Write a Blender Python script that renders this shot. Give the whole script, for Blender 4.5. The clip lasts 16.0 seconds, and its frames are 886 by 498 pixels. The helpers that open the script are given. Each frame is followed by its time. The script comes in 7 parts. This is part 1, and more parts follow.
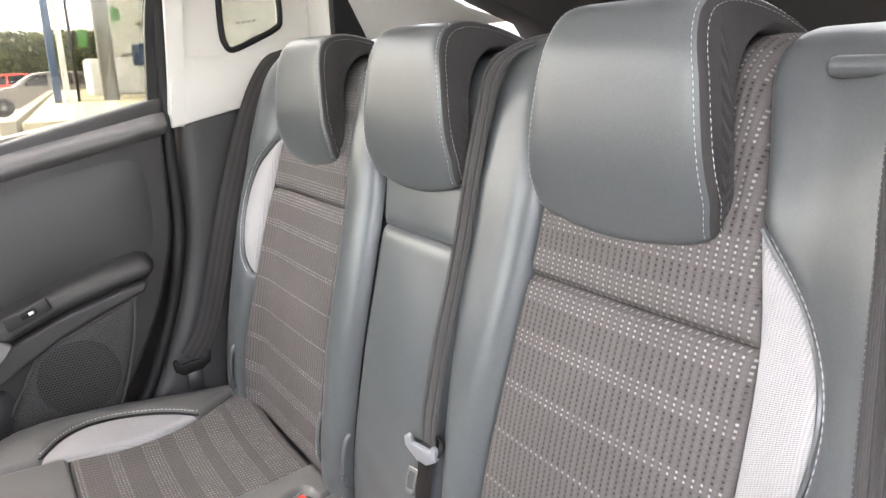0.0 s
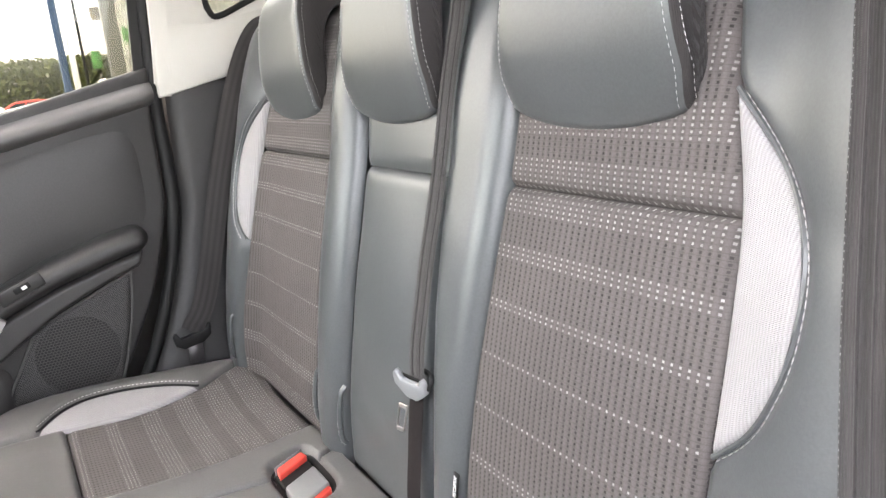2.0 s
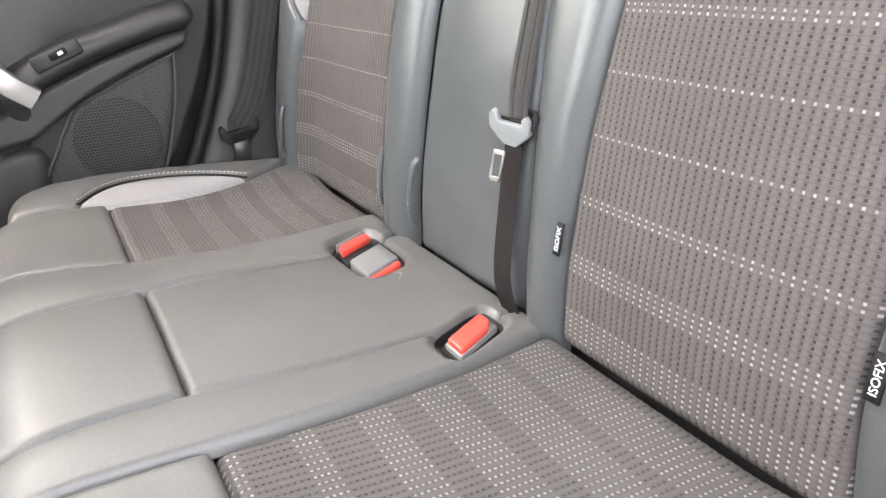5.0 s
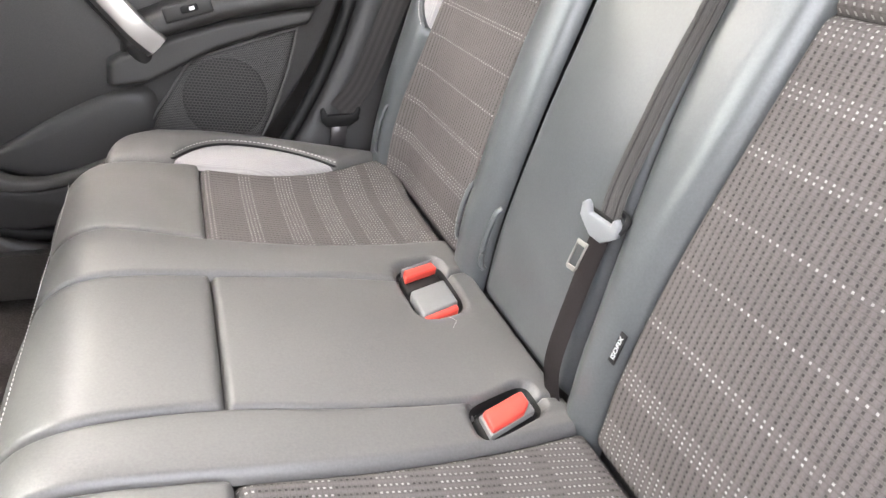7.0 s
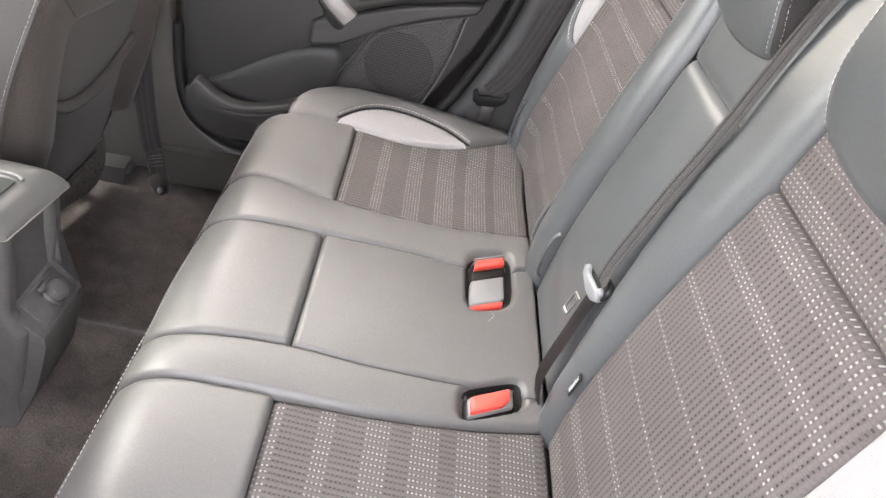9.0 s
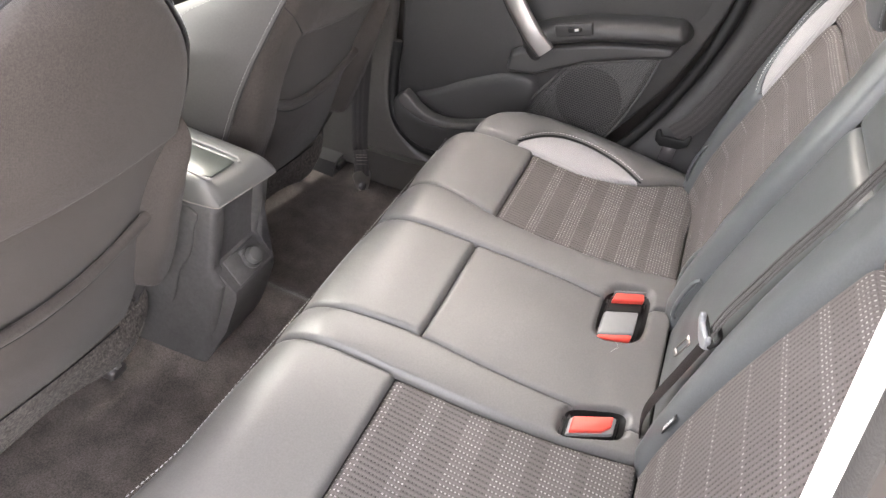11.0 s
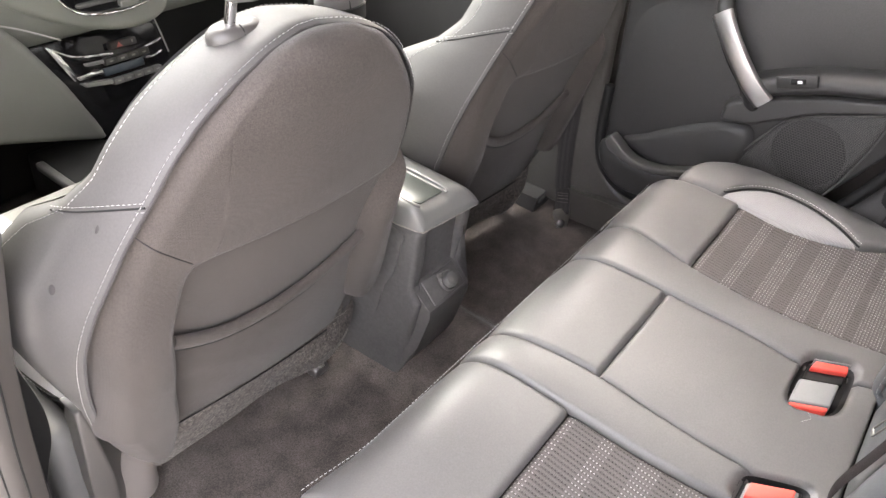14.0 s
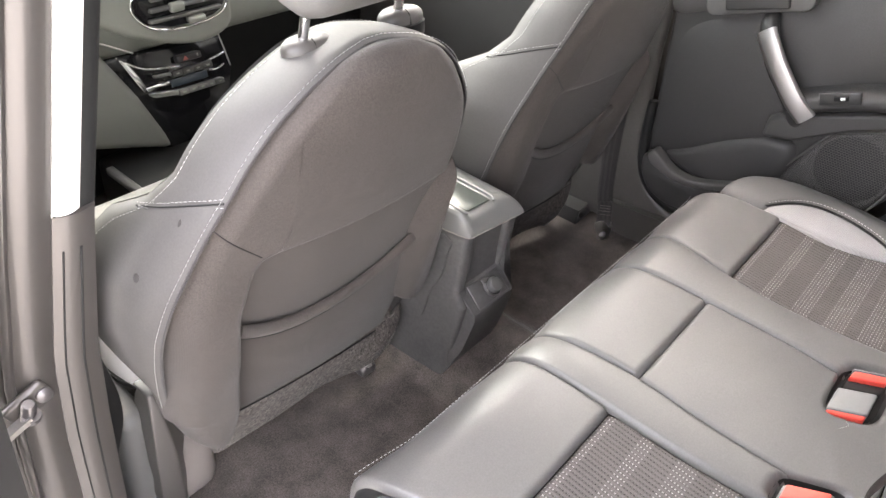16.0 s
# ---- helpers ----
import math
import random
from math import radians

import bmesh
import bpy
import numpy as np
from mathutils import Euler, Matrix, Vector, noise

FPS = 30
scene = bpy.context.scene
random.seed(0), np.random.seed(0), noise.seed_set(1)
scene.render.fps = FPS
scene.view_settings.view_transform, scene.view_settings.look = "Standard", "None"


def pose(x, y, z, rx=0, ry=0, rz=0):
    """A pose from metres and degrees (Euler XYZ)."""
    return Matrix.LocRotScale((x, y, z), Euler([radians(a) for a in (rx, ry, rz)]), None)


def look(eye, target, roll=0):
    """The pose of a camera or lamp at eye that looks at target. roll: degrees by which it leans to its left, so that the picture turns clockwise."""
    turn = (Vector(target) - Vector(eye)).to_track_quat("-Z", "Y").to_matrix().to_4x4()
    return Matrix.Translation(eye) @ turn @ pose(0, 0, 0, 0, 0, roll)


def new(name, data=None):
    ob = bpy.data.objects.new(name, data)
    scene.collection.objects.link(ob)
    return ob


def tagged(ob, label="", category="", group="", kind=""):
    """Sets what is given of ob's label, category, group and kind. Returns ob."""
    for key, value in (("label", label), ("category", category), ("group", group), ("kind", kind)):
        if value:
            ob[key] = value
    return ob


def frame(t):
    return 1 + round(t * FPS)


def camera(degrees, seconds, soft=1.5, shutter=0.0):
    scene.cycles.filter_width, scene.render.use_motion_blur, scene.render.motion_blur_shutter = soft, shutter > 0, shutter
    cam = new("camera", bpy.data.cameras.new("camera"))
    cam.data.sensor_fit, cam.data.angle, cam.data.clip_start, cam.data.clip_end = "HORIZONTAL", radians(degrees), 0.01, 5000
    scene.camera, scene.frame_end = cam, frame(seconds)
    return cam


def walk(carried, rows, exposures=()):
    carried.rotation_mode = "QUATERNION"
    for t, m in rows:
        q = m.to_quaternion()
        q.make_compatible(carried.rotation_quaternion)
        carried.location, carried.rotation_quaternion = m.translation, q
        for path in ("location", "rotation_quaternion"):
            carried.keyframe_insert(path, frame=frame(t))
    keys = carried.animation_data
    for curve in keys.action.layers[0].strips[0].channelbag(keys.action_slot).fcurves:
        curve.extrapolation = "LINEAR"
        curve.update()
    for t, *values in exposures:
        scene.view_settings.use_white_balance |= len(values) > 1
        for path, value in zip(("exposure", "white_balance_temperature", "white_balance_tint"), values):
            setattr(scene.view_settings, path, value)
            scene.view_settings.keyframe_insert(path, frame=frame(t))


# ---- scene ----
cam = camera(61.3, 16.0)
PATH = [
    (0, (-0.881, 0.35, 1.022), (0.769, -0.666, 0.531), -2.2),
    (0.5, (-0.884, 0.331, 1.007), (0.78, -0.669, 0.526), -3.3),
    (1, (-0.877, 0.316, 0.979), (0.799, -0.668, 0.508), -4.2),
    (1.5, (-0.887, 0.314, 0.954), (0.796, -0.661, 0.49), -4.8),
    (2, (-0.893, 0.308, 0.918), (0.79, -0.662, 0.442), -5.5),
    (2.5, (-0.887, 0.309, 0.877), (0.79, -0.657, 0.372), -5.9),
    (3, (-0.877, 0.326, 0.829), (0.783, -0.641, 0.272), -6.4),
    (3.5, (-0.879, 0.347, 0.778), (0.762, -0.588, 0.121), -6.9),
    (3.7, (-0.872, 0.348, 0.762), (0.765, -0.568, 0.069), -6.7),
    (5.8, (-0.73, 0.37, 0.72), (0.914, -0.459, -0.061), 0.2),
    (6, (-0.719, 0.371, 0.744), (0.922, -0.446, -0.056), 1.2),
    (6.5, (-0.711, 0.373, 0.771), (0.948, -0.398, -0.038), 4.9),
    (7, (-0.748, 0.357, 0.81), (0.939, -0.347, -0.001), 9.9),
    (7.5, (-0.804, 0.341, 0.88), (0.892, -0.269, 0.014), 12.8),
    (8, (-0.846, 0.316, 0.965), (0.815, -0.183, -0.03), 15.0),
    (10.3, (-0.95, 0.129, 1.157), (0.637, 0.309, -0.046), 15.5),
    (10.5, (-0.957, 0.124, 1.16), (0.621, 0.356, -0.047), 15.1),
    (11, (-0.963, 0.118, 1.167), (0.581, 0.468, -0.055), 13.9),
    (11.5, (-0.97, 0.117, 1.19), (0.53, 0.56, -0.057), 13.2),
    (12, (-0.976, 0.104, 1.188), (0.483, 0.673, -0.056), 11.8),
    (12.5, (-0.972, 0.09, 1.192), (0.437, 0.764, -0.056), 10.7),
    (13, (-0.969, 0.074, 1.192), (0.394, 0.843, -0.053), 9.7),
    (13.5, (-0.974, 0.072, 1.199), (0.356, 0.902, -0.042), 8.5),
    (14, (-0.994, 0.092, 1.202), (0.339, 0.932, -0.029), 8.0),
    (14.5, (-1.011, 0.073, 1.205), (0.328, 0.922, -0.014), 8.5),
    (15, (-1.027, 0.05, 1.208), (0.298, 0.923, -0.01), 8.6),
    (15.5, (-1.035, 0.058, 1.205), (0.27, 0.961, -0.013), 8.0),
    (16, (-1.052, 0.069, 1.221), (0.236, 1.008, 0.013), 6.8),
]
walk(cam, [(t, look(eye, target, roll)) for t, eye, target, roll in PATH],
     exposures=[(0.0, 4.58, 6750, 14), (2.0, 4.66, 6800, 14), (3.7, 4.82, 6850, 13), (8.0, 4.95, 6900, 15), (11.0, 4.82, 7000, 17), (13.5, 4.88, 7000, 17), (16.0, 4.82, 6950, 16)])

# ---- world and sun: a bright overcast day ----
world = bpy.data.worlds.new("overcast_sky")
scene.world = world
world.use_nodes = True
wn, wl = world.node_tree.nodes, world.node_tree.links
sky = wn.new("ShaderNodeTexSky")
sky.sky_type, sky.sun_disc = "NISHITA", False
sky.sun_elevation, sky.sun_rotation = radians(56), radians(44)
sky.air_density, sky.dust_density, sky.ozone_density = 1.0, 4.0, 1.0
pale = wn.new("ShaderNodeHueSaturation")
pale.inputs["Saturation"].default_value = 0.33
wl.new(sky.outputs[0], pale.inputs["Color"])
wl.new(pale.outputs[0], wn["Background"].inputs[0])
wn["Background"].inputs[1].default_value = 0.15

sun = new("sun", bpy.data.lights.new("sun", "SUN"))
sun.data.energy, sun.data.angle, sun.data.color = 0.19, radians(60), (1.0, 0.96, 0.9)
sun.matrix_world = look((3.9, 4.0, 8.3), (0, 0.0, 0.0))

# ---- materials ----
def material(name, base, rough=0.6, metal=0.0, vary=0.12, scale=6.0, grain=300.0, bump=0.15, sheen=0.0, coat=0.0, spec=0.5, mottle=0.0, speck=260.0):
    """A surface with large soft variation, fine grain and a fine relief; mottle adds small specks of light and dark."""
    m = bpy.data.materials.new(name)
    m.use_nodes = True
    n, l = m.node_tree.nodes, m.node_tree.links
    b = n["Principled BSDF"]
    co = n.new("ShaderNodeTexCoord")
    big, fine = n.new("ShaderNodeTexNoise"), n.new("ShaderNodeTexNoise")
    big.inputs["Scale"].default_value, big.inputs["Detail"].default_value = scale, 4
    fine.inputs["Scale"].default_value, fine.inputs["Detail"].default_value = grain, 3
    for t in (big, fine):
        l.new(co.outputs["Object"], t.inputs["Vector"])
    add = n.new("ShaderNodeMath")
    add.operation = "MULTIPLY_ADD"
    add.inputs[1].default_value, add.inputs[2].default_value = 0.45, 0.0
    l.new(fine.outputs[0], add.inputs[0])
    mix = n.new("ShaderNodeMath")
    mix.operation = "ADD"
    l.new(big.outputs[0], mix.inputs[0])
    l.new(add.outputs[0], mix.inputs[1])
    ramp = n.new("ShaderNodeMapRange")
    ramp.inputs[1].default_value, ramp.inputs[2].default_value = 0.35, 1.1
    ramp.inputs[3].default_value, ramp.inputs[4].default_value = 1 - vary, 1 + vary
    l.new(mix.outputs[0], ramp.inputs[0])
    col = n.new("ShaderNodeVectorMath")
    col.operation = "SCALE"
    col.inputs[0].default_value = base
    shade = ramp.outputs[0]
    if mottle:
        dots, span, both = n.new("ShaderNodeTexNoise"), n.new("ShaderNodeMapRange"), n.new("ShaderNodeMath")
        dots.inputs["Scale"].default_value, dots.inputs["Detail"].default_value = speck, 3
        l.new(co.outputs["Object"], dots.inputs["Vector"])
        span.inputs[1].default_value, span.inputs[2].default_value = 0.32, 0.68
        span.inputs[3].default_value, span.inputs[4].default_value = 1 - mottle, 1 + mottle
        l.new(dots.outputs[0], span.inputs[0])
        both.operation = "MULTIPLY"
        l.new(shade, both.inputs[0])
        l.new(span.outputs[0], both.inputs[1])
        shade = both.outputs[0]
    l.new(shade, col.inputs["Scale"])
    l.new(col.outputs[0], b.inputs["Base Color"])
    rr = n.new("ShaderNodeMapRange")
    rr.inputs[3].default_value, rr.inputs[4].default_value = rough * 0.88, min(1.0, rough * 1.12)
    l.new(big.outputs[0], rr.inputs[0])
    l.new(rr.outputs[0], b.inputs["Roughness"])
    b.inputs["Metallic"].default_value = metal
    b.inputs["Specular IOR Level"].default_value = spec
    b.inputs["Sheen Weight"].default_value = sheen
    b.inputs["Sheen Roughness"].default_value = 0.4
    b.inputs["Coat Weight"].default_value = coat
    b.inputs["Coat Roughness"].default_value = 0.06
    if bump:
        bp = n.new("ShaderNodeBump")
        bp.inputs["Strength"].default_value, bp.inputs["Distance"].default_value = bump, 0.001
        l.new(fine.outputs[0], bp.inputs["Height"])
        l.new(bp.outputs[0], b.inputs["Normal"])
    return m


class Sums:
    """Short arithmetic on node sockets."""
    def __init__(self, m):
        self.n, self.l = m.node_tree.nodes, m.node_tree.links

    def __call__(self, op, *args):
        x = self.n.new("ShaderNodeMath")
        x.operation = op
        for k, a in enumerate(args):
            if isinstance(a, (int, float)):
                x.inputs[k].default_value = a
            else:
                self.l.new(a, x.inputs[k])
        return x.outputs[0]


def leather_material(name, base, rough=0.42, spec=0.5):
    """Grained leather: small cells in the relief, soft folds, dust and polish in the gloss."""
    m = material(name, base, rough, vary=0.10, scale=5, grain=900, bump=0.0, spec=spec, mottle=0.07, speck=380.0)
    n, l = m.node_tree.nodes, m.node_tree.links
    b = n["Principled BSDF"]
    co = n.new("ShaderNodeTexCoord")
    cell, fold = n.new("ShaderNodeTexVoronoi"), n.new("ShaderNodeTexNoise")
    cell.inputs["Scale"].default_value = 700
    fold.inputs["Scale"].default_value, fold.inputs["Detail"].default_value = 14, 5
    l.new(co.outputs["Object"], cell.inputs["Vector"])
    l.new(co.outputs["Object"], fold.inputs["Vector"])
    b1, b2 = n.new("ShaderNodeBump"), n.new("ShaderNodeBump")
    b1.inputs["Strength"].default_value, b1.inputs["Distance"].default_value = 0.09, 0.0006
    b2.inputs["Strength"].default_value, b2.inputs["Distance"].default_value = 0.05, 0.012
    l.new(cell.outputs["Distance"], b1.inputs["Height"])
    l.new(fold.outputs[0], b2.inputs["Height"])
    l.new(b2.outputs[0], b1.inputs["Normal"])
    l.new(b1.outputs[0], b.inputs["Normal"])
    return m


def dotted_fabric(name, base, origin, period, widths, gain=0.85, across=0.0086, along=0.0054):
    """Ribbed seat cloth: rows of small stitches, pale in bands whose width changes from the origin seam onwards, else dark.
    widths gives the rows in a band as a polynomial of the band's number."""
    m = material(name, base, 0.9, vary=0.12, scale=9, grain=1400, bump=0.0, sheen=0.0, spec=0.06, mottle=0.10, speck=700.0)
    n, l = m.node_tree.nodes, m.node_tree.links
    b = n["Principled BSDF"]
    old = b.inputs["Base Color"].links[0].from_socket
    uv, sep = n.new("ShaderNodeUVMap"), n.new("ShaderNodeSeparateXYZ")
    uv.uv_map = "metres"
    l.new(uv.outputs[0], sep.inputs[0])
    s = Sums(m)
    cu = s("DIVIDE", sep.outputs[0], across)
    cv = s("DIVIDE", s("SUBTRACT", origin, sep.outputs[1]), along)
    fu, fv = s("FRACT", s("ADD", cu, 300.0)), s("FRACT", s("ADD", cv, 300.0))
    row = s("FLOOR", cv)
    du, dv = s("ABSOLUTE", s("SUBTRACT", fu, 0.5)), s("ABSOLUTE", s("SUBTRACT", fv, 0.5))
    line = s("GREATER_THAN", dv, 0.44)
    wide_dot = s("LESS_THAN", du, 0.135)
    dot = s("MULTIPLY", wide_dot, s("LESS_THAN", dv, 0.21))
    which = s("FLOOR", s("DIVIDE", row, period))
    k = s("SUBTRACT", row, s("MULTIPLY", which, period))
    c0, c1, c2 = widths
    wide_band = s("MINIMUM", s("FLOOR", s("ADD", c0, s("MULTIPLY", which, s("ADD", c1, s("MULTIPLY", which, c2))))), period - 2)
    band = s("LESS_THAN", k, s("ADD", wide_band, -0.5))
    fade = n.new("ShaderNodeTexNoise")
    fade.inputs["Scale"].default_value = 60
    l.new(uv.outputs[0], fade.inputs["Vector"])
    pale = s("MULTIPLY", s("MULTIPLY", dot, band), s("ADD", s("MULTIPLY", fade.outputs[0], 1.5 * gain), -0.05))
    hole = s("MULTIPLY", s("MULTIPLY", dot, s("SUBTRACT", 1.0, band)), s("ADD", s("MULTIPLY", fade.outputs[0], 1.2), 0.0))
    # crest highlights and groove shade of the ribs, multiplied into the cloth colour
    crown = n.new("ShaderNodeVectorMath")
    crown.operation = "SCALE"
    l.new(old, crown.inputs[0])
    l.new(s("ADD", s("MULTIPLY", s("COSINE", s("MULTIPLY", fu, 2 * math.pi)), 0.08), s("SUBTRACT", 1.0, s("MULTIPLY", line, 0.16))), crown.inputs["Scale"])
    m1, m2 = n.new("ShaderNodeMix"), n.new("ShaderNodeMix")
    m1.data_type = m2.data_type = "RGBA"
    l.new(crown.outputs[0], m1.inputs[6])
    m1.inputs[7].default_value = (0.58, 0.56, 0.54, 1)
    l.new(s("MINIMUM", pale, 1.0), m1.inputs[0])
    l.new(m1.outputs[2], m2.inputs[6])
    m2.inputs[7].default_value = (0.034, 0.031, 0.030, 1)
    l.new(s("MINIMUM", s("MULTIPLY", hole, 1.25), 0.9), m2.inputs[0])
    l.new(m2.outputs[2], b.inputs["Base Color"])
    thread = s("SINE", s("MULTIPLY", cv, 2 * math.pi))
    height = s("ADD", s("MULTIPLY", thread, 0.15), s("SUBTRACT", s("MULTIPLY", pale, 0.3), s("MULTIPLY", hole, 0.3)))
    bp = n.new("ShaderNodeBump")
    bp.inputs["Strength"].default_value, bp.inputs["Distance"].default_value = 0.5, 0.0015
    l.new(height, bp.inputs["Height"])
    l.new(bp.outputs[0], b.inputs["Normal"])
    return m


def woven(name, base, pitch=0.0016, strength=0.5, rough=0.85, vary=0.1, tone=0.0, mottle=0.0, speck=300.0):
    """Plain weave over the uv in metres."""
    m = material(name, base, rough, vary=vary, scale=8, grain=900, bump=0.0, sheen=0.1, spec=0.3, mottle=mottle, speck=speck)
    n, l = m.node_tree.nodes, m.node_tree.links
    uv, sep = n.new("ShaderNodeUVMap"), n.new("ShaderNodeSeparateXYZ")
    uv.uv_map = "metres"
    l.new(uv.outputs[0], sep.inputs[0])
    s = Sums(m)
    k = 2 * math.pi / pitch
    h = s("MULTIPLY", s("SINE", s("MULTIPLY", s("ADD", sep.outputs[0], sep.outputs[1]), k)), s("SINE", s("MULTIPLY", sep.outputs[1], k)))
    bp = n.new("ShaderNodeBump")
    bp.inputs["Strength"].default_value, bp.inputs["Distance"].default_value = strength, 0.0008
    l.new(h, bp.inputs["Height"])
    b = n["Principled BSDF"]
    l.new(bp.outputs[0], b.inputs["Normal"])
    if tone:
        old, mul = b.inputs["Base Color"].links[0].from_socket, n.new("ShaderNodeVectorMath")
        mul.operation = "SCALE"
        l.new(old, mul.inputs[0])
        l.new(s("ADD", s("MULTIPLY", h, tone), 1.0), mul.inputs["Scale"])
        l.new(mul.outputs[0], b.inputs["Base Color"])
    return m


def grille_material(name, base, pitch=0.0052):
    """Moulded mesh: staggered round holes, drawn dark and sunk, over the uv in metres."""
    m = material(name, base, 0.6, vary=0.08, scale=10, grain=600, bump=0.0)
    n, l = m.node_tree.nodes, m.node_tree.links
    b = n["Principled BSDF"]
    old = b.inputs["Base Color"].links[0].from_socket
    uv, sep = n.new("ShaderNodeUVMap"), n.new("ShaderNodeSeparateXYZ")
    uv.uv_map = "metres"
    l.new(uv.outputs[0], sep.inputs[0])
    s = Sums(m)
    v = s("ADD", s("DIVIDE", sep.outputs[1], pitch * 0.87), 400.0)
    odd = s("MULTIPLY", s("MODULO", s("FLOOR", v), 2.0), 0.5)
    fu = s("SUBTRACT", s("FRACT", s("ADD", s("ADD", s("DIVIDE", sep.outputs[0], pitch), 400.0), odd)), 0.5)
    fv = s("SUBTRACT", s("FRACT", v), 0.5)
    r = s("SQRT", s("ADD", s("MULTIPLY", fu, fu), s("MULTIPLY", fv, fv)))
    hole = s("LESS_THAN", r, 0.41)
    mx = n.new("ShaderNodeMix")
    mx.data_type = "RGBA"
    l.new(hole, mx.inputs[0])
    l.new(old, mx.inputs[6])
    mx.inputs[7].default_value = (0.006, 0.006, 0.006, 1)
    l.new(mx.outputs[2], b.inputs["Base Color"])
    bp = n.new("ShaderNodeBump")
    bp.inputs["Strength"].default_value, bp.inputs["Distance"].default_value = 0.7, 0.0015
    l.new(s("MINIMUM", r, 0.4), bp.inputs["Height"])
    l.new(bp.outputs[0], b.inputs["Normal"])
    return m


def glass_material(name, tint):
    m = bpy.data.materials.new(name)
    m.use_nodes = True
    n, l = m.node_tree.nodes, m.node_tree.links
    n.remove(n["Principled BSDF"])
    clear, gloss, fres, mix = n.new("ShaderNodeBsdfTransparent"), n.new("ShaderNodeBsdfGlossy"), n.new("ShaderNodeFresnel"), n.new("ShaderNodeMixShader")
    clear.inputs[0].default_value = (*tint, 1)
    gloss.inputs["Roughness"].default_value = 0.02
    fres.inputs[0].default_value = 1.35
    l.new(fres.outputs[0], mix.inputs[0])
    l.new(clear.outputs[0], mix.inputs[1])
    l.new(gloss.outputs[0], mix.inputs[2])
    l.new(mix.outputs[0], n["Material Output"].inputs[0])
    return m


COLUMN = 0.0086
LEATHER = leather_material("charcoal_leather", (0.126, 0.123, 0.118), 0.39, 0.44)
# seat leather again, near white to stand for strong light on the bolster
GLARELEATHER = leather_material("glare_bolster_leather", (0.84, 0.83, 0.83), 0.35, 0.5)
# same leather as the cushion; the backs' dimmer, bluer light is in its colour
LEATHER_SHADED = leather_material("charcoal_leather_shaded", (0.086, 0.091, 0.093), 0.31, 0.55)
SIDEVINYL = leather_material("dark_grained_vinyl", (0.074, 0.070, 0.067), 0.56, 0.30)
FABRIC = dotted_fabric("dotted_seat_cloth", (0.110, 0.0990, 0.0955), 0.4972, 11.0, (5.17, -2.30, 0.36), 0.54)
FABRIC_TOP = dotted_fabric("dotted_top_cloth", (0.110, 0.0990, 0.0955), 0.4972 + 6 * 0.0054, 10.0, (6.0, 0.0, 0.0), 0.48)
FABRIC_SEAT = dotted_fabric("dotted_cushion_cloth", (0.104, 0.096, 0.092), 0.4436, 11.0, (3.6, 1.2, 0.0), 0.55)
PATCH = woven("pale_grey_cloth", (0.385, 0.372, 0.370), 0.0030, 0.7, 0.85, 0.06, 0.16)
BACKCLOTH = woven("brown_grey_cloth", (0.058, 0.0495, 0.0445), 0.0018, 0.30, 0.9, 0.24, 0.0, 0.20, 480.0)
SIDECLOTH = woven("dark_side_cloth", (0.042, 0.038, 0.037), 0.0016, 0.5, 0.85)
FELT = material("grey_felt", (0.098, 0.086, 0.078), 0.95, vary=0.9, scale=140, grain=600, bump=1.0, sheen=0.05, spec=0.2, mottle=0.4, speck=260.0)
FUZZ = material("felt_fibre", (0.30, 0.275, 0.25), 0.9, vary=0.4, scale=60, bump=0.0)
CARPET = material("dark_brown_carpet", (0.086, 0.073, 0.066), 0.97, vary=0.5, scale=22, grain=330, bump=1.0, sheen=0.25, spec=0.15, mottle=0.34, speck=380.0)
THREAD = material("white_thread", (0.58, 0.57, 0.56), 0.7, vary=0.1, scale=40, bump=0.0)
PIPING = material("black_piping", (0.013, 0.013, 0.013), 0.6, bump=0.0, spec=0.22)
LOWWEB = material("brown_black_webbing", (0.019, 0.0155, 0.0155), 0.85, vary=0.15, scale=20, grain=700, bump=0.5, spec=0.15)
BELT = woven("seat_belt_webbing", (0.058, 0.053, 0.052), 0.0020, 0.8, 0.66)


def belt_stripes():
    """Lengthwise ridges of the webbing, paler on their crowns."""
    n, l = BELT.node_tree.nodes, BELT.node_tree.links
    b = n["Principled BSDF"]
    old = b.inputs["Base Color"].links[0].from_socket
    uv, sep, mul = n.new("ShaderNodeUVMap"), n.new("ShaderNodeSeparateXYZ"), n.new("ShaderNodeVectorMath")
    uv.uv_map = "metres"
    l.new(uv.outputs[0], sep.inputs[0])
    s = Sums(BELT)
    k = s("ADD", s("MULTIPLY", s("SINE", s("MULTIPLY", sep.outputs[0], 2 * math.pi / 0.0125)), 0.20), 1.0)
    mul.operation = "SCALE"
    l.new(old, mul.inputs[0])
    l.new(k, mul.inputs["Scale"])
    l.new(mul.outputs[0], b.inputs["Base Color"])


belt_stripes()
PLASTIC = material("black_grained_plastic", (0.030, 0.029, 0.028), 0.50, vary=0.12, scale=8, grain=700, bump=0.35)
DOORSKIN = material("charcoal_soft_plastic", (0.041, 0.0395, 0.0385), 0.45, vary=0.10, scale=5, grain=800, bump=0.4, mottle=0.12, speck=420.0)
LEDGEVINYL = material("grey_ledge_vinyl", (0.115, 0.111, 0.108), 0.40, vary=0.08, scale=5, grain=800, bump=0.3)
PALEFOOT = material("pale_brown_plastic", (0.16, 0.14, 0.13), 0.45, vary=0.1, scale=9, grain=600, bump=0.1)
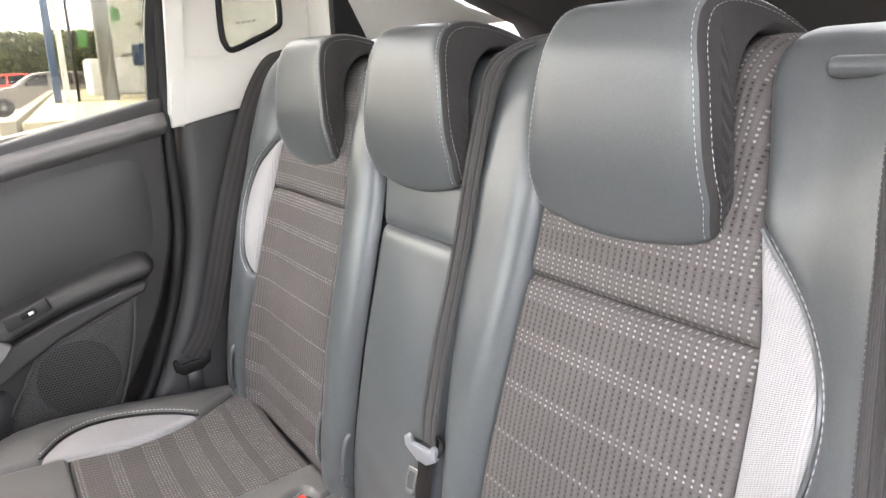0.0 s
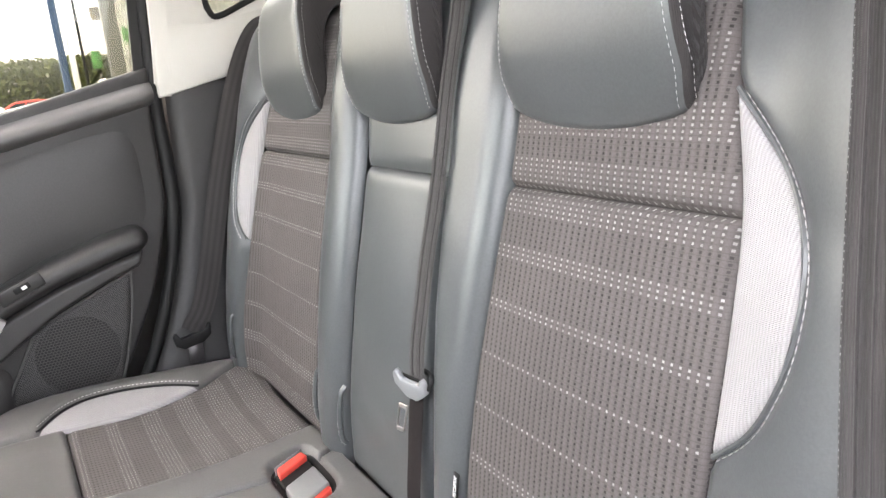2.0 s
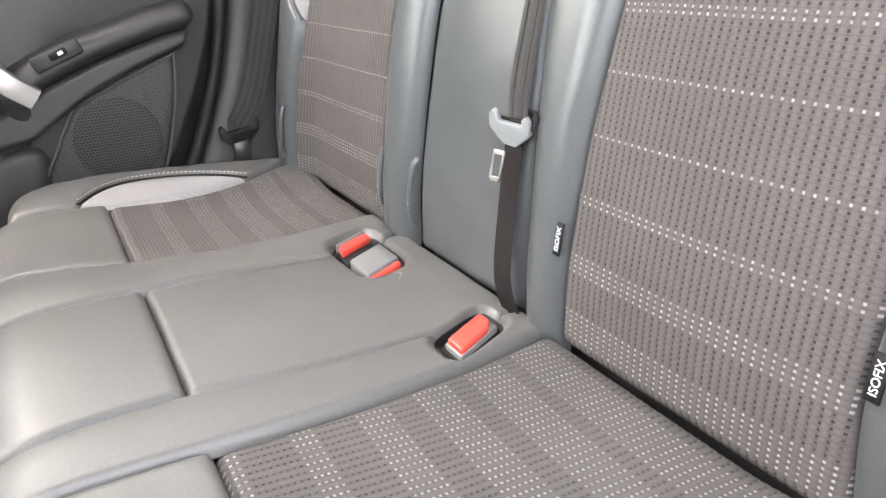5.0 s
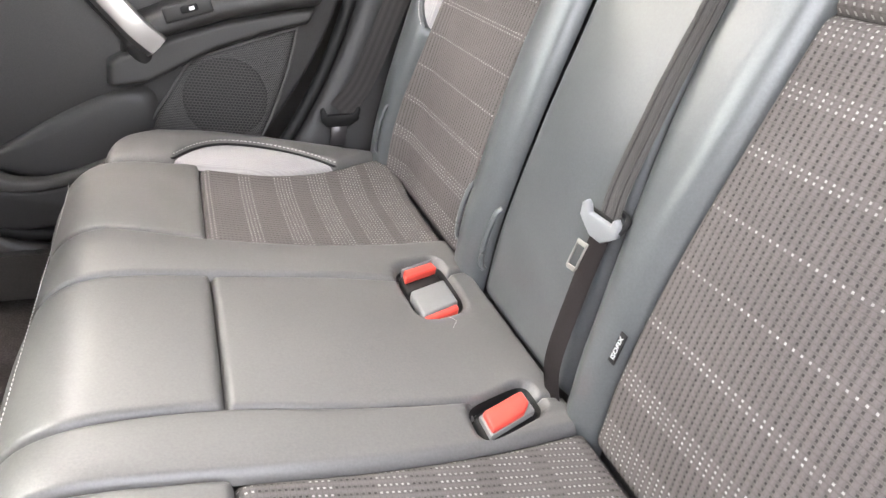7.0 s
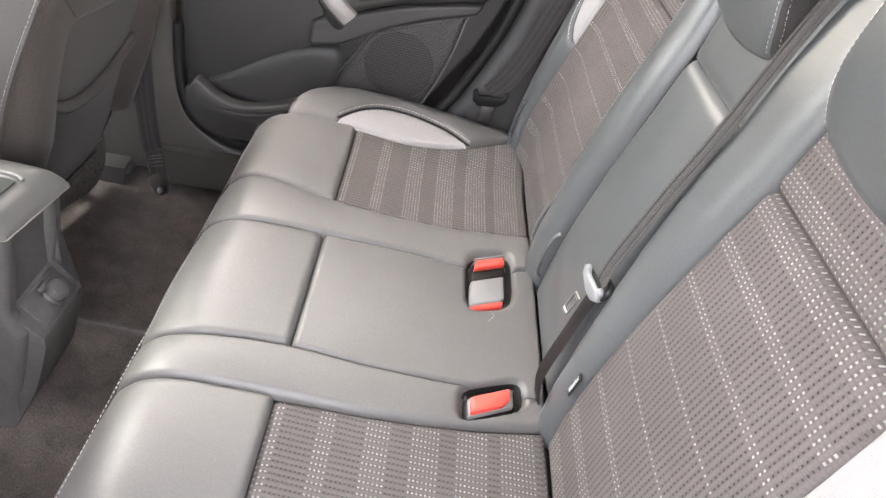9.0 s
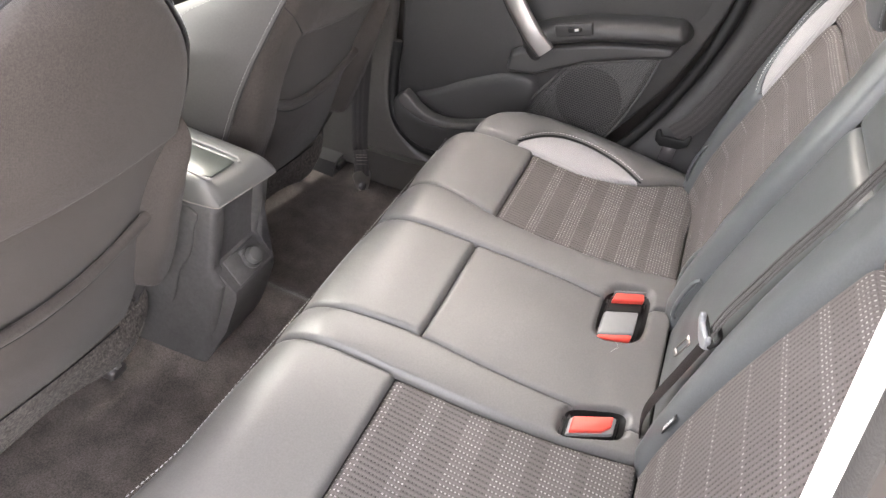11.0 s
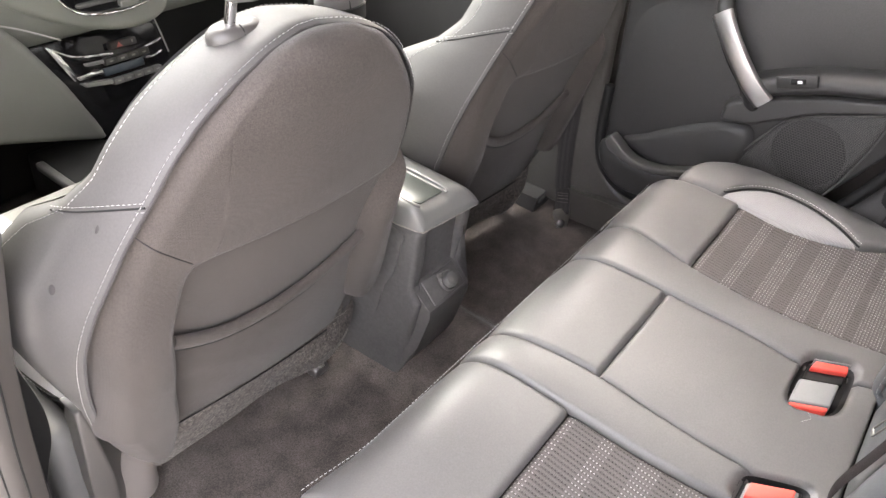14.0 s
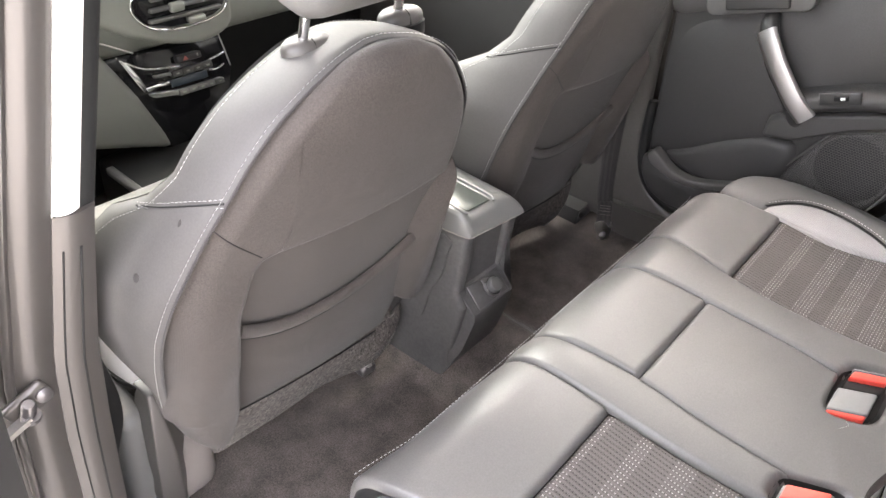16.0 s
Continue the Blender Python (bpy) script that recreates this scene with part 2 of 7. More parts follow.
COLLAR = material("brown_black_collar", (0.060, 0.055, 0.051), 0.42, vary=0.1, scale=9, grain=600, bump=0.15)
# door plastic made paler, for light falling on the upward-facing pocket lip
LITLIP = material("lit_pocket_plastic", (0.082, 0.078, 0.073), 0.45, vary=0.1, scale=6, grain=700, bump=0.3)
SILLPLASTIC = material("brown_grey_sill_plastic", (0.074, 0.068, 0.062), 0.40, vary=0.14, scale=7, grain=700, bump=0.3, mottle=0.1, speck=300.0)
GREYPLASTIC = material("mid_grey_plastic", (0.095, 0.093, 0.089), 0.5, vary=0.1, scale=6, grain=700, bump=0.3)
GRILLE = grille_material("speaker_mesh", (0.060, 0.056, 0.054), 0.0062)
GRILLE_FINE = grille_material("speaker_mesh_fine", (0.105, 0.101, 0.097), 0.0036)
PALETRIM = material("pale_grey_trim", (0.70, 0.68, 0.63), 0.7, vary=0.05, scale=4, grain=600, bump=0.3)
HEADLINING = material("pale_headlining", (0.68, 0.66, 0.62), 0.9, vary=0.06, scale=5, grain=500, bump=0.4)
SATIN = material("satin_silver", (0.52, 0.51, 0.50), 0.36, 1.0, vary=0.08, scale=12, grain=900, bump=0.05)
CHROME = material("bright_chrome", (0.78, 0.78, 0.78), 0.08, 1.0, vary=0.03, scale=20, bump=0.0)
DARKMETAL = material("dark_steel", (0.16, 0.15, 0.15), 0.4, 0.8, vary=0.2, scale=30, bump=0.1)
STEEL = material("bare_steel", (0.45, 0.43, 0.41), 0.35, 1.0, vary=0.2, scale=30, bump=0.1)
PAINT = material("taupe_metallic_paint", (0.088, 0.079, 0.073), 0.42, 0.45, vary=0.06, scale=5, grain=2500, bump=0.02, coat=0.5)
RUBBER = material("black_rubber", (0.010, 0.010, 0.010), 0.55, vary=0.15, scale=20, grain=500, bump=0.2, spec=0.32)
RED = material("red_plastic", (0.72, 0.075, 0.055), 0.38, vary=0.05, scale=30, bump=0.0)
TONGUE = material("grey_tongue_plastic", (0.26, 0.265, 0.27), 0.35, vary=0.06, scale=30, bump=0.05)
BUCKLE = material("grey_buckle_plastic", (0.20, 0.20, 0.20), 0.38, vary=0.08, scale=30, bump=0.1)
GLOSSBLACK = material("gloss_black", (0.008, 0.008, 0.009), 0.10, vary=0.05, bump=0.0, spec=0.3)
DASHLOW = material("dark_grey_green_dash", (0.14, 0.145, 0.13), 0.6, vary=0.08, scale=6, grain=700, bump=0.4)
LIDPLASTIC = material("satin_grey_lid", (0.19, 0.187, 0.18), 0.40, 0.3, vary=0.1, scale=9, grain=700, bump=0.12)
TRAYMAT = material("smooth_tray_mat", (0.055, 0.060, 0.056), 0.36, vary=0.08, scale=12, grain=700, bump=0.1)
CONSOLE = material("scuffed_console_plastic", (0.078, 0.074, 0.072), 0.46, vary=0.3, scale=14, grain=500, bump=0.3, mottle=0.12, speck=120.0)
DASH = material("grey_green_dash", (0.20, 0.205, 0.185), 0.6, vary=0.08, scale=6, grain=700, bump=0.4)
HAZARD = material("dull_red_print", (0.34, 0.10, 0.085), 0.5, bump=0.0)
SCREENBLUE = material("dark_blue_display", (0.022, 0.030, 0.038), 0.16, vary=0.05, bump=0.0)
LABELWHITE = material("white_print", (0.8, 0.8, 0.8), 0.6, bump=0.0)
SCREEN = glass_material("windscreen_glass", (0.74, 0.77, 0.75))
TINTED = glass_material("tinted_side_glass", (0.50, 0.495, 0.46))
LIGHTGLASS = glass_material("shop_glass", (0.86, 0.86, 0.85))


# ---- builders ----
def link_mesh(name, mesh, mat, parent=None, label="", sharp=40):
    ob = new(name, mesh)
    mesh.materials.append(mat)
    mesh.polygons.foreach_set("use_smooth", [True] * len(mesh.polygons))
    mesh.set_sharp_from_angle(angle=radians(sharp))
    mesh.update()
    if parent:
        ob.parent = parent
        ob.matrix_parent_inverse = place_of(parent).inverted()
    if label:
        tagged(ob, label)
    return ob


def place_of(ob):
    m = ob.matrix_basis.copy()
    if ob.parent:
        m = place_of(ob.parent) @ ob.matrix_parent_inverse @ m
    return m


def part(name, bm, mat, parent=None, label="", sharp=40):
    mesh = bpy.data.meshes.new(name)
    bm.to_mesh(mesh)
    bm.free()
    return link_mesh(name, mesh, mat, parent, label, sharp)


def data_part(name, verts, faces, mat, parent=None, label="", uv=None, sharp=50):
    mesh = bpy.data.meshes.new(name)
    mesh.from_pydata([tuple(v) for v in verts], [], faces)
    if uv is not None:
        layer = mesh.uv_layers.new(name="metres")
        idx = np.empty(len(mesh.loops), int)
        mesh.loops.foreach_get("vertex_index", idx)
        layer.data.foreach_set("uv", np.asarray(uv, float)[idx].ravel())
    mesh.validate()
    return link_mesh(name, mesh, mat, parent, label, sharp)


def thing(name, at, label, category, group="", kind=""):
    e = new(name)
    e.empty_display_size = 0.05
    e.matrix_basis = Matrix.Translation(at)
    return tagged(e, label, category, group, kind)


def smooth(pairs):
    """A smooth function through (x, y) pairs with rising x, level beyond the ends."""
    xs, ys = np.array([p[0] for p in pairs], float), np.array([p[1] for p in pairs], float)
    slope = np.gradient(ys, xs) if len(xs) > 2 else np.full(len(xs), (ys[-1] - ys[0]) / (xs[-1] - xs[0]))

    def f(x):
        x = np.clip(np.asarray(x, float), xs[0], xs[-1])
        k = np.clip(np.searchsorted(xs, x) - 1, 0, len(xs) - 2)
        w = xs[k + 1] - xs[k]
        t = (x - xs[k]) / w
        return ((2 * t ** 3 - 3 * t ** 2 + 1) * ys[k] + (t ** 3 - 2 * t ** 2 + t) * w * slope[k]
                + (3 * t ** 2 - 2 * t ** 3) * ys[k + 1] + (t ** 3 - t ** 2) * w * slope[k + 1])
    return f


def spline(points, n=12, closed=False):
    """Catmull-Rom through points, n steps a span."""
    p = np.array(points, float)
    q = np.vstack([p[-1:], p, p[:2]]) if closed else np.vstack([2 * p[:1] - p[1:2], p, 2 * p[-1:] - p[-2:-1]])
    out = []
    for i in range(len(q) - 3):
        a, b, c, d = q[i:i + 4]
        for t in np.arange(n) / n:
            out.append(0.5 * (2 * b + (c - a) * t + (2 * a - 5 * b + 4 * c - d) * t ** 2 + (3 * b - a - 3 * c + d) * t ** 3))
    if not closed:
        out.append(p[-1])
    return np.array(out)


class Rail:
    """A profile in the (y, z) plane, by its length; the normal lies to the left of the way along it."""
    def __init__(self, points):
        self.p = spline(points, 16)
        step = np.linalg.norm(np.diff(self.p, axis=0), axis=1)
        self.s = np.concatenate([[0], np.cumsum(step)])
        t = np.gradient(self.p, self.s, axis=0)
        t /= np.linalg.norm(t, axis=1)[:, None]
        self.n = np.stack([-t[:, 1], t[:, 0]], 1)
        self.length = self.s[-1]

    def at(self, s, h):
        y = np.interp(s, self.s, self.p[:, 0]) + h * np.interp(s, self.s, self.n[:, 0])
        z = np.interp(s, self.s, self.p[:, 1]) + h * np.interp(s, self.s, self.n[:, 1])
        return y, z

    def where(self, axis, value):
        """The length at which the profile first reaches a y (axis 0) or z (axis 1)."""
        v = self.p[:, axis]
        k = np.nonzero((v[:-1] - value) * (v[1:] - value) <= 0)[0][0]
        f = (value - v[k]) / (v[k + 1] - v[k] + 1e-12)
        return self.s[k] + f * (self.s[k + 1] - self.s[k])


def spaced(n):
    """0 to 1, closer towards both ends."""
    t = np.linspace(0, 1, n)
    return 0.5 * t + 0.5 * (0.5 - 0.5 * np.cos(math.pi * t))


def quarter(x):
    x = np.clip(x, 0, 1)
    return np.sqrt(1 - (1 - x) ** 2)


def const(v):
    return lambda s: np.full_like(np.asarray(s, float), v)


def pad(name, left, right, s0, s1, place, mat, parent, puff=0.006, edge=0.022, drop=0.016, crown=0.0, nu=22, nv=34,
        round_=(1, 1, 1, 1), label="", wrinkle=0.0, ribs=0.0):
    """An upholstered panel between two edge lines left(s) and right(s): rounded into its seams, bulged by crown.
    place(u, s, h) gives its points."""
    s = (s0 + (s1 - s0) * spaced(nv))[:, None]
    l, r = left(s), right(s)
    if ribs:
        # one column of points at each groove edge, groove and rib crown
        grid = (np.arange(-90, 91)[:, None] * COLUMN + np.array([0.0, 0.30, 0.40, 0.5, 0.60, 0.70])[None, :] * COLUMN).ravel()
        grid = grid[(grid > l.min()) & (grid < r.max())]
        u = np.clip(np.concatenate([[l.min()], grid, [r.max()]])[None, :] + 0 * s, l, r)
        nu = u.shape[1]
    else:
        u = l + (r - l) * spaced(nu)[None, :]
    big = np.full_like(u, 9.0)
    du = np.minimum(np.where(round_[0], u - l, big), np.where(round_[1], r - u, big))
    dv = np.minimum(np.where(round_[2], s - s0 + 0 * u, big), np.where(round_[3], s1 - s + 0 * u, big))
    q = quarter(du / edge) * quarter(dv / edge)
    tu = np.clip((u - l) / np.maximum(r - l, 1e-6), 0, 1)
    tv = (s - s0) / (s1 - s0) + 0 * u
    h = -drop + (drop + puff) * q + crown * np.sin(math.pi * tu) * np.sin(math.pi * np.clip(tv * 0.9 + 0.05, 0, 1))
    if ribs:
        g = np.abs((u / COLUMN) % 1.0 - 0.5)
        h = h - ribs * q * np.clip((0.24 - g) / 0.14, 0, 1)
    if wrinkle:
        h = h + wrinkle * q * np.sin(37 * u + 5 * np.sin(19 * s)) * np.cos(23 * s + 3 * u)
    x, y, z = place(u, s + 0 * u, h)
    verts = np.stack([x, y, z], -1).reshape(-1, 3)
    k = np.arange(nv * nu).reshape(nv, nu)
    faces = np.stack([k[:-1, :-1], k[:-1, 1:], k[1:, 1:], k[1:, :-1]], -1).reshape(-1, 4)
    return data_part(name, verts, faces.tolist(), mat, parent, label, np.stack([u, s + 0 * u], -1).reshape(-1, 2), 70)


def frame_along(pts, up):
    p = np.array(pts, float)
    t = np.gradient(p, axis=0)
    t /= np.linalg.norm(t, axis=1)[:, None] + 1e-12
    up = np.broadcast_to(np.array(up, float), p.shape)
    side = np.cross(t, up)
    side /= np.linalg.norm(side, axis=1)[:, None] + 1e-12
    return p, t, side, np.cross(side, t)


def sweep(name, pts, section, up, mat, parent=None, label="", closed=False, caps=True, scale=None, sharp=45):
    """Sweeps a closed section, given as (side, up) pairs, along a line."""
    p, t, side, top = frame_along(pts, up)
    sec = np.array(section, float)
    sc = np.ones(len(p)) if scale is None else np.array(scale, float)
    m = len(sec)
    v = (p[:, None] + sc[:, None, None] * (side[:, None] * sec[None, :, :1] + top[:, None] * sec[None, :, 1:2])).reshape(-1, 3)
    run = np.concatenate([[0], np.cumsum(np.linalg.norm(np.diff(p, axis=0), axis=1))])
    uv = np.stack([np.broadcast_to(sec[None, :, 0], (len(p), m)), np.broadcast_to(run[:, None], (len(p), m))], -1).reshape(-1, 2)
    faces = []
    n = len(p)
    for i in range(n if closed else n - 1):
        for j in range(m):
            a, b = i * m + j, i * m + (j + 1) % m
            c, d = ((i + 1) % n) * m + (j + 1) % m, ((i + 1) % n) * m + j
            faces.append((a, d, c, b))
    if caps and not closed:
        faces += [tuple(range(m)), tuple(reversed(range((n - 1) * m, n * m)))]
    return data_part(name, v, faces, mat, parent, label, uv, sharp)


def circle(r, n=10, flat=1.0):
    return [(r * math.cos(2 * math.pi * k / n), flat * r * math.sin(2 * math.pi * k / n)) for k in range(n)]


def strap(w, t):
    """Section of a flat strap with rounded edges."""
    return [(-w / 2, 0), (-w / 2 + t, -t / 2), (w / 2 - t, -t / 2), (w / 2, 0), (w / 2 - t, t / 2), (-w / 2 + t, t / 2)]


def tube(name, pts, r, mat, parent=None, label="", up=(0.02, 0.01, 1), n=10, closed=False):
    return sweep(name, pts, circle(r, n), up, mat, parent, label, closed)


def stitches(name, pts, parent, up, dash=0.0048, gap=0.0028, width=0.0013, lift=0.0006, label="white stitching", mat=None):
    """A row of short thread dashes along a line on a surface whose normal is up (one, or one a point)."""
    p, t, side, top = frame_along(pts, up)
    run = np.concatenate([[0], np.cumsum(np.linalg.norm(np.diff(p, axis=0), axis=1))])
    verts, faces = [], []
    s = 0.0
    while s + dash < run[-1]:
        ends = []
        for e in (s, s + dash * 0.5, s + dash):
            c = np.array([np.interp(e, run, p[:, k]) for k in range(3)])
            a = np.array([np.interp(e, run, side[:, k]) for k in range(3)])
            b = np.array([np.interp(e, run, top[:, k]) for k in range(3)])
            ends.append((c, a, b))
        k = len(verts)
        for q, (c, a, b) in enumerate(ends):
            w = width * (0.5 if q == 1 else 0.3)
            h = lift + (width * 0.6 if q == 1 else 0.0)
            verts += [c - a * w, c + b * h, c + a * w]
        faces += [(k, k + 1, k + 4, k + 3), (k + 1, k + 2, k + 5, k + 4), (k + 3, k + 4, k + 7, k + 6), (k + 4, k + 5, k + 8, k + 7)]
        s += dash + gap
    return data_part(name, verts, faces, mat or THREAD, parent, label)


def rounded_box(name, lo, hi, mat, parent=None, bevel=0.006, seg=3, label="", turn=None, taper=None):
    bm = bmesh.new()
    bmesh.ops.create_cube(bm, size=1)
    lo, hi = Vector(lo), Vector(hi)
    for v in bm.verts:
        v.co = Vector([(lo[k] + hi[k]) / 2 + v.co[k] * (hi[k] - lo[k]) for k in range(3)])
    if taper:
        for v in bm.verts:
            if v.co.z > (lo.z + hi.z) / 2:
                v.co.x = (lo.x + hi.x) / 2 + (v.co.x - (lo.x + hi.x) / 2) * taper[0]
                v.co.y = (lo.y + hi.y) / 2 + (v.co.y - (lo.y + hi.y) / 2) * taper[1]
    if bevel:
        bmesh.ops.bevel(bm, geom=bm.edges[:], offset=bevel, segments=seg, affect="EDGES", profile=0.5)
    if turn is not None:
        bm.transform(turn)
    return part(name, bm, mat, parent, label, 60 if bevel else 30)


def prism(name, outline, axis, a, b, mat, parent=None, bevel=0.004, label="", holes=(), seg=2, turn=None):
    """A plate: a closed outline in the two other axes, from a to b along the axis; holes are outlines cut through it."""
    bm = bmesh.new()

    def to3(p, w):
        q = list(p)
        q.insert(axis, w)
        return Vector(q)
    if holes:
        edges = []
        for loop in (outline, *holes):
            vs = [bm.verts.new(to3(p, a)) for p in loop]
            edges += [bm.edges.new((vs[i], vs[(i + 1) % len(vs)])) for i in range(len(vs))]
        bmesh.ops.triangle_fill(bm, edges=edges, use_beauty=True)
    else:
        bm.faces.new([bm.verts.new(to3(p, a)) for p in outline])
    ret = bmesh.ops.extrude_face_region(bm, geom=bm.faces[:])
    shift = to3((0, 0), b - a)
    for v in [g for g in ret["geom"] if isinstance(g, bmesh.types.BMVert)]:
        v.co += shift
    bmesh.ops.recalc_face_normals(bm, faces=bm.faces[:])
    if bevel:
        rim = [e for e in bm.edges if len(e.link_faces) == 2 and e.calc_face_angle(0) > 0.9]
        bmesh.ops.bevel(bm, geom=rim, offset=bevel, segments=seg, affect="EDGES", profile=0.5, clamp_overlap=True)
    if turn is not None:
        bm.transform(turn)
    return part(name, bm, mat, parent, label, 35)


def dome(name, outline, place, mat, parent, high, edge, label="", rings=7):
    """A soft mound over a closed outline (u, v): place(u, v, h) gives its points."""
    o = np.array(outline, float)
    c = o.mean(0)
    verts, uvs = [], []
    for k in range(rings + 1):
        f = 1 - (k / rings) ** 1.6 if k < rings else 0.0
        ring = c + (o - c) * f
        d = (1 - f) * np.linalg.norm(o - c, axis=1)
        h = high * quarter(d / edge)
        x, y, z = place(ring[:, 0], ring[:, 1], h)
        verts.append(np.stack([x, y, z], -1))
        uvs.append(ring)
    n = len(o)
    v, uv = np.vstack(verts), np.vstack(uvs)
    faces = []
    for k in range(rings):
        for j in range(n):
            a, b = k * n + j, k * n + (j + 1) % n
            if k < rings - 1:
                faces.append((a, b, b + n, a + n))
            else:
                faces.append((a, b, b + n, a + n))
    return data_part(name, v, faces, mat, parent, label, uv, 60)


def lathe(name, profile, at, axis, mat, parent=None, n=24, label=""):
    """Turns (radius, height) pairs round an axis through at."""
    axis = Vector(axis).normalized()
    turn = Vector((0, 0, 1)).rotation_difference(axis).to_matrix()
    at = Vector(at)
    verts, faces = [], []
    for r, h in profile:
        for k in range(n):
            a = 2 * math.pi * k / n
            verts.append(at + turn @ Vector((r * math.cos(a), r * math.sin(a), h)))
    for i in range(len(profile) - 1):
        for k in range(n):
            faces.append((i * n + k, i * n + (k + 1) % n, (i + 1) * n + (k + 1) % n, (i + 1) * n + k))
    faces += [tuple(reversed(range(n))), tuple(range((len(profile) - 1) * n, len(profile) * n))]
    return data_part(name, verts, faces, mat, parent, label, None, 40)


def frustum(name, levels, mat, parent=None, bevel=0.004, label="", seg=3):
    """A body through closed outlines (x, y), each at its own height z."""
    bm = bmesh.new()
    rings = [[bm.verts.new((x, y, z)) for x, y in o] for z, o in levels]
    n = len(rings[0])
    for a, b in zip(rings, rings[1:]):
        for k in range(n):
            bm.faces.new((a[k], a[(k + 1) % n], b[(k + 1) % n], b[k]))
    bm.faces.new(rings[0][::-1])
    bm.faces.new(rings[-1])
    bmesh.ops.recalc_face_normals(bm, faces=bm.faces[:])
    if bevel:
        rim = [e for e in bm.edges if e.calc_face_angle(0) > 0.3]
        bmesh.ops.bevel(bm, geom=rim, offset=bevel, segments=seg, affect="EDGES", profile=0.5, clamp_overlap=True)
    return part(name, bm, mat, parent, label, 35)


# ---- the rear bench ----
MID = -0.028                       # the bench's own middle
SEAT = Rail([(-0.14, 0.315), (-0.06, 0.336), (0.05, 0.344), (0.18, 0.352), (0.30, 0.360), (0.40, 0.366), (0.445, 0.360),
             (0.475, 0.338), (0.489, 0.30), (0.486, 0.20), (0.47, 0.05)])
BACK = Rail([(-0.062, 0.30), (-0.066, 0.36), (-0.070, 0.42), (-0.086, 0.52), (-0.106, 0.62), (-0.131, 0.72), (-0.153, 0.80),
             (-0.172, 0.88), (-0.198, 0.96), (-0.215, 1.00), (-0.24, 1.022), (-0.275, 1.03), (-0.31, 1.02), (-0.325, 0.98)])


def rise(x, a, b):
    t = np.clip((np.abs(x - MID) - a) / (b - a), 0, 1)
    return t * t * (3 - 2 * t)


def hollow(u, y, x0, y0, rx, ry):
    """1 inside a rounded slanting oblong, falling to 0 at its rim."""
    u = u + 0.5 * (y - y0)
    d = (np.abs((u - x0) / rx) ** 4 + np.abs((y - y0) / ry) ** 4) ** 0.25
    return 1 - np.clip((d - 0.80) / 0.24, 0, 1)


def on_seat(u, s, h):
    y0, _ = SEAT.at(s, 0.0)
    dent = np.maximum(hollow(u, y0, 0.094, 0.016, 0.080, 0.044), hollow(u, y0, -0.176, 0.015, 0.033, 0.050))
    h = h - 0.020 * dent
    y, z = SEAT.at(s, h + 0.016 * rise(u, 0.44, 0.60) - 0.022 * rise(u, 0.63, 0.74))
    return u, y, z


def on_back(u, s, h):
    y, z = BACK.at(s, -(h + 0.030 * rise(u, 0.52, 0.63) - 0.02 * rise(u, 0.65, 0.74)))
    return u, y, z


def seat_line(pairs):
    return smooth([(SEAT.where(0, y), x) for y, x in sorted(pairs)])


def back_line(pairs):
    return smooth([(BACK.where(1, z), x) for z, x in sorted(pairs)])


def other_side(f, mid=MID):
    return lambda s: 2 * mid - f(s)


S_REAR, S_FRONT, S_SEAM = SEAT.where(0, -0.067), SEAT.length, SEAT.where(0, 0.30)
NEAR_IN = seat_line([(-0.13, -0.185), (0.0, -0.222), (0.15, -0.246), (0.30, -0.256), (0.44, -0.263)])
NEAR_RIDGE = seat_line([(-0.13, -0.150), (-0.06, -0.153), (0.02, -0.158), (0.10, -0.164), (0.20, -0.167), (0.30, -0.166), (0.44, -0.186)])
FAR_RIDGE = seat_line([(-0.13, 0.175), (-0.05, 0.150), (0.0, 0.124), (0.06, 0.112), (0.12, 0.114), (0.20, 0.110), (0.30, 0.101), (0.44, 0.086)])
FAR_IN = seat_line([(-0.13, 0.292), (-0.05, 0.255), (0.10, 0.215), (0.30, 0.205), (0.44, 0.226)])
FAR_OUT = seat_line([(-0.13, 0.66), (-0.05, 0.615), (0.07, 0.525), (0.20, 0.482), (0.30, 0.482), (0.44, 0.47)])
FAR_RIM = seat_line([(-0.13, 0.665), (0.0, 0.680), (0.13, 0.692), (0.26, 0.680), (0.33, 0.652), (0.38, 0.615), (0.42, 0.565), (0.445, 0.50)])
ARC = seat_line([(0.065, 0.527), (0.10, 0.552), (0.15, 0.575), (0.21, 0.585), (0.27, 0.570), (0.31, 0.535), (0.342, 0.492)])

cushion = thing("rear_seat_cushion", (MID, 0.2, 0.0), "charcoal leather rear bench cushion with dotted cloth inserts and white stitching", "seat cushion")


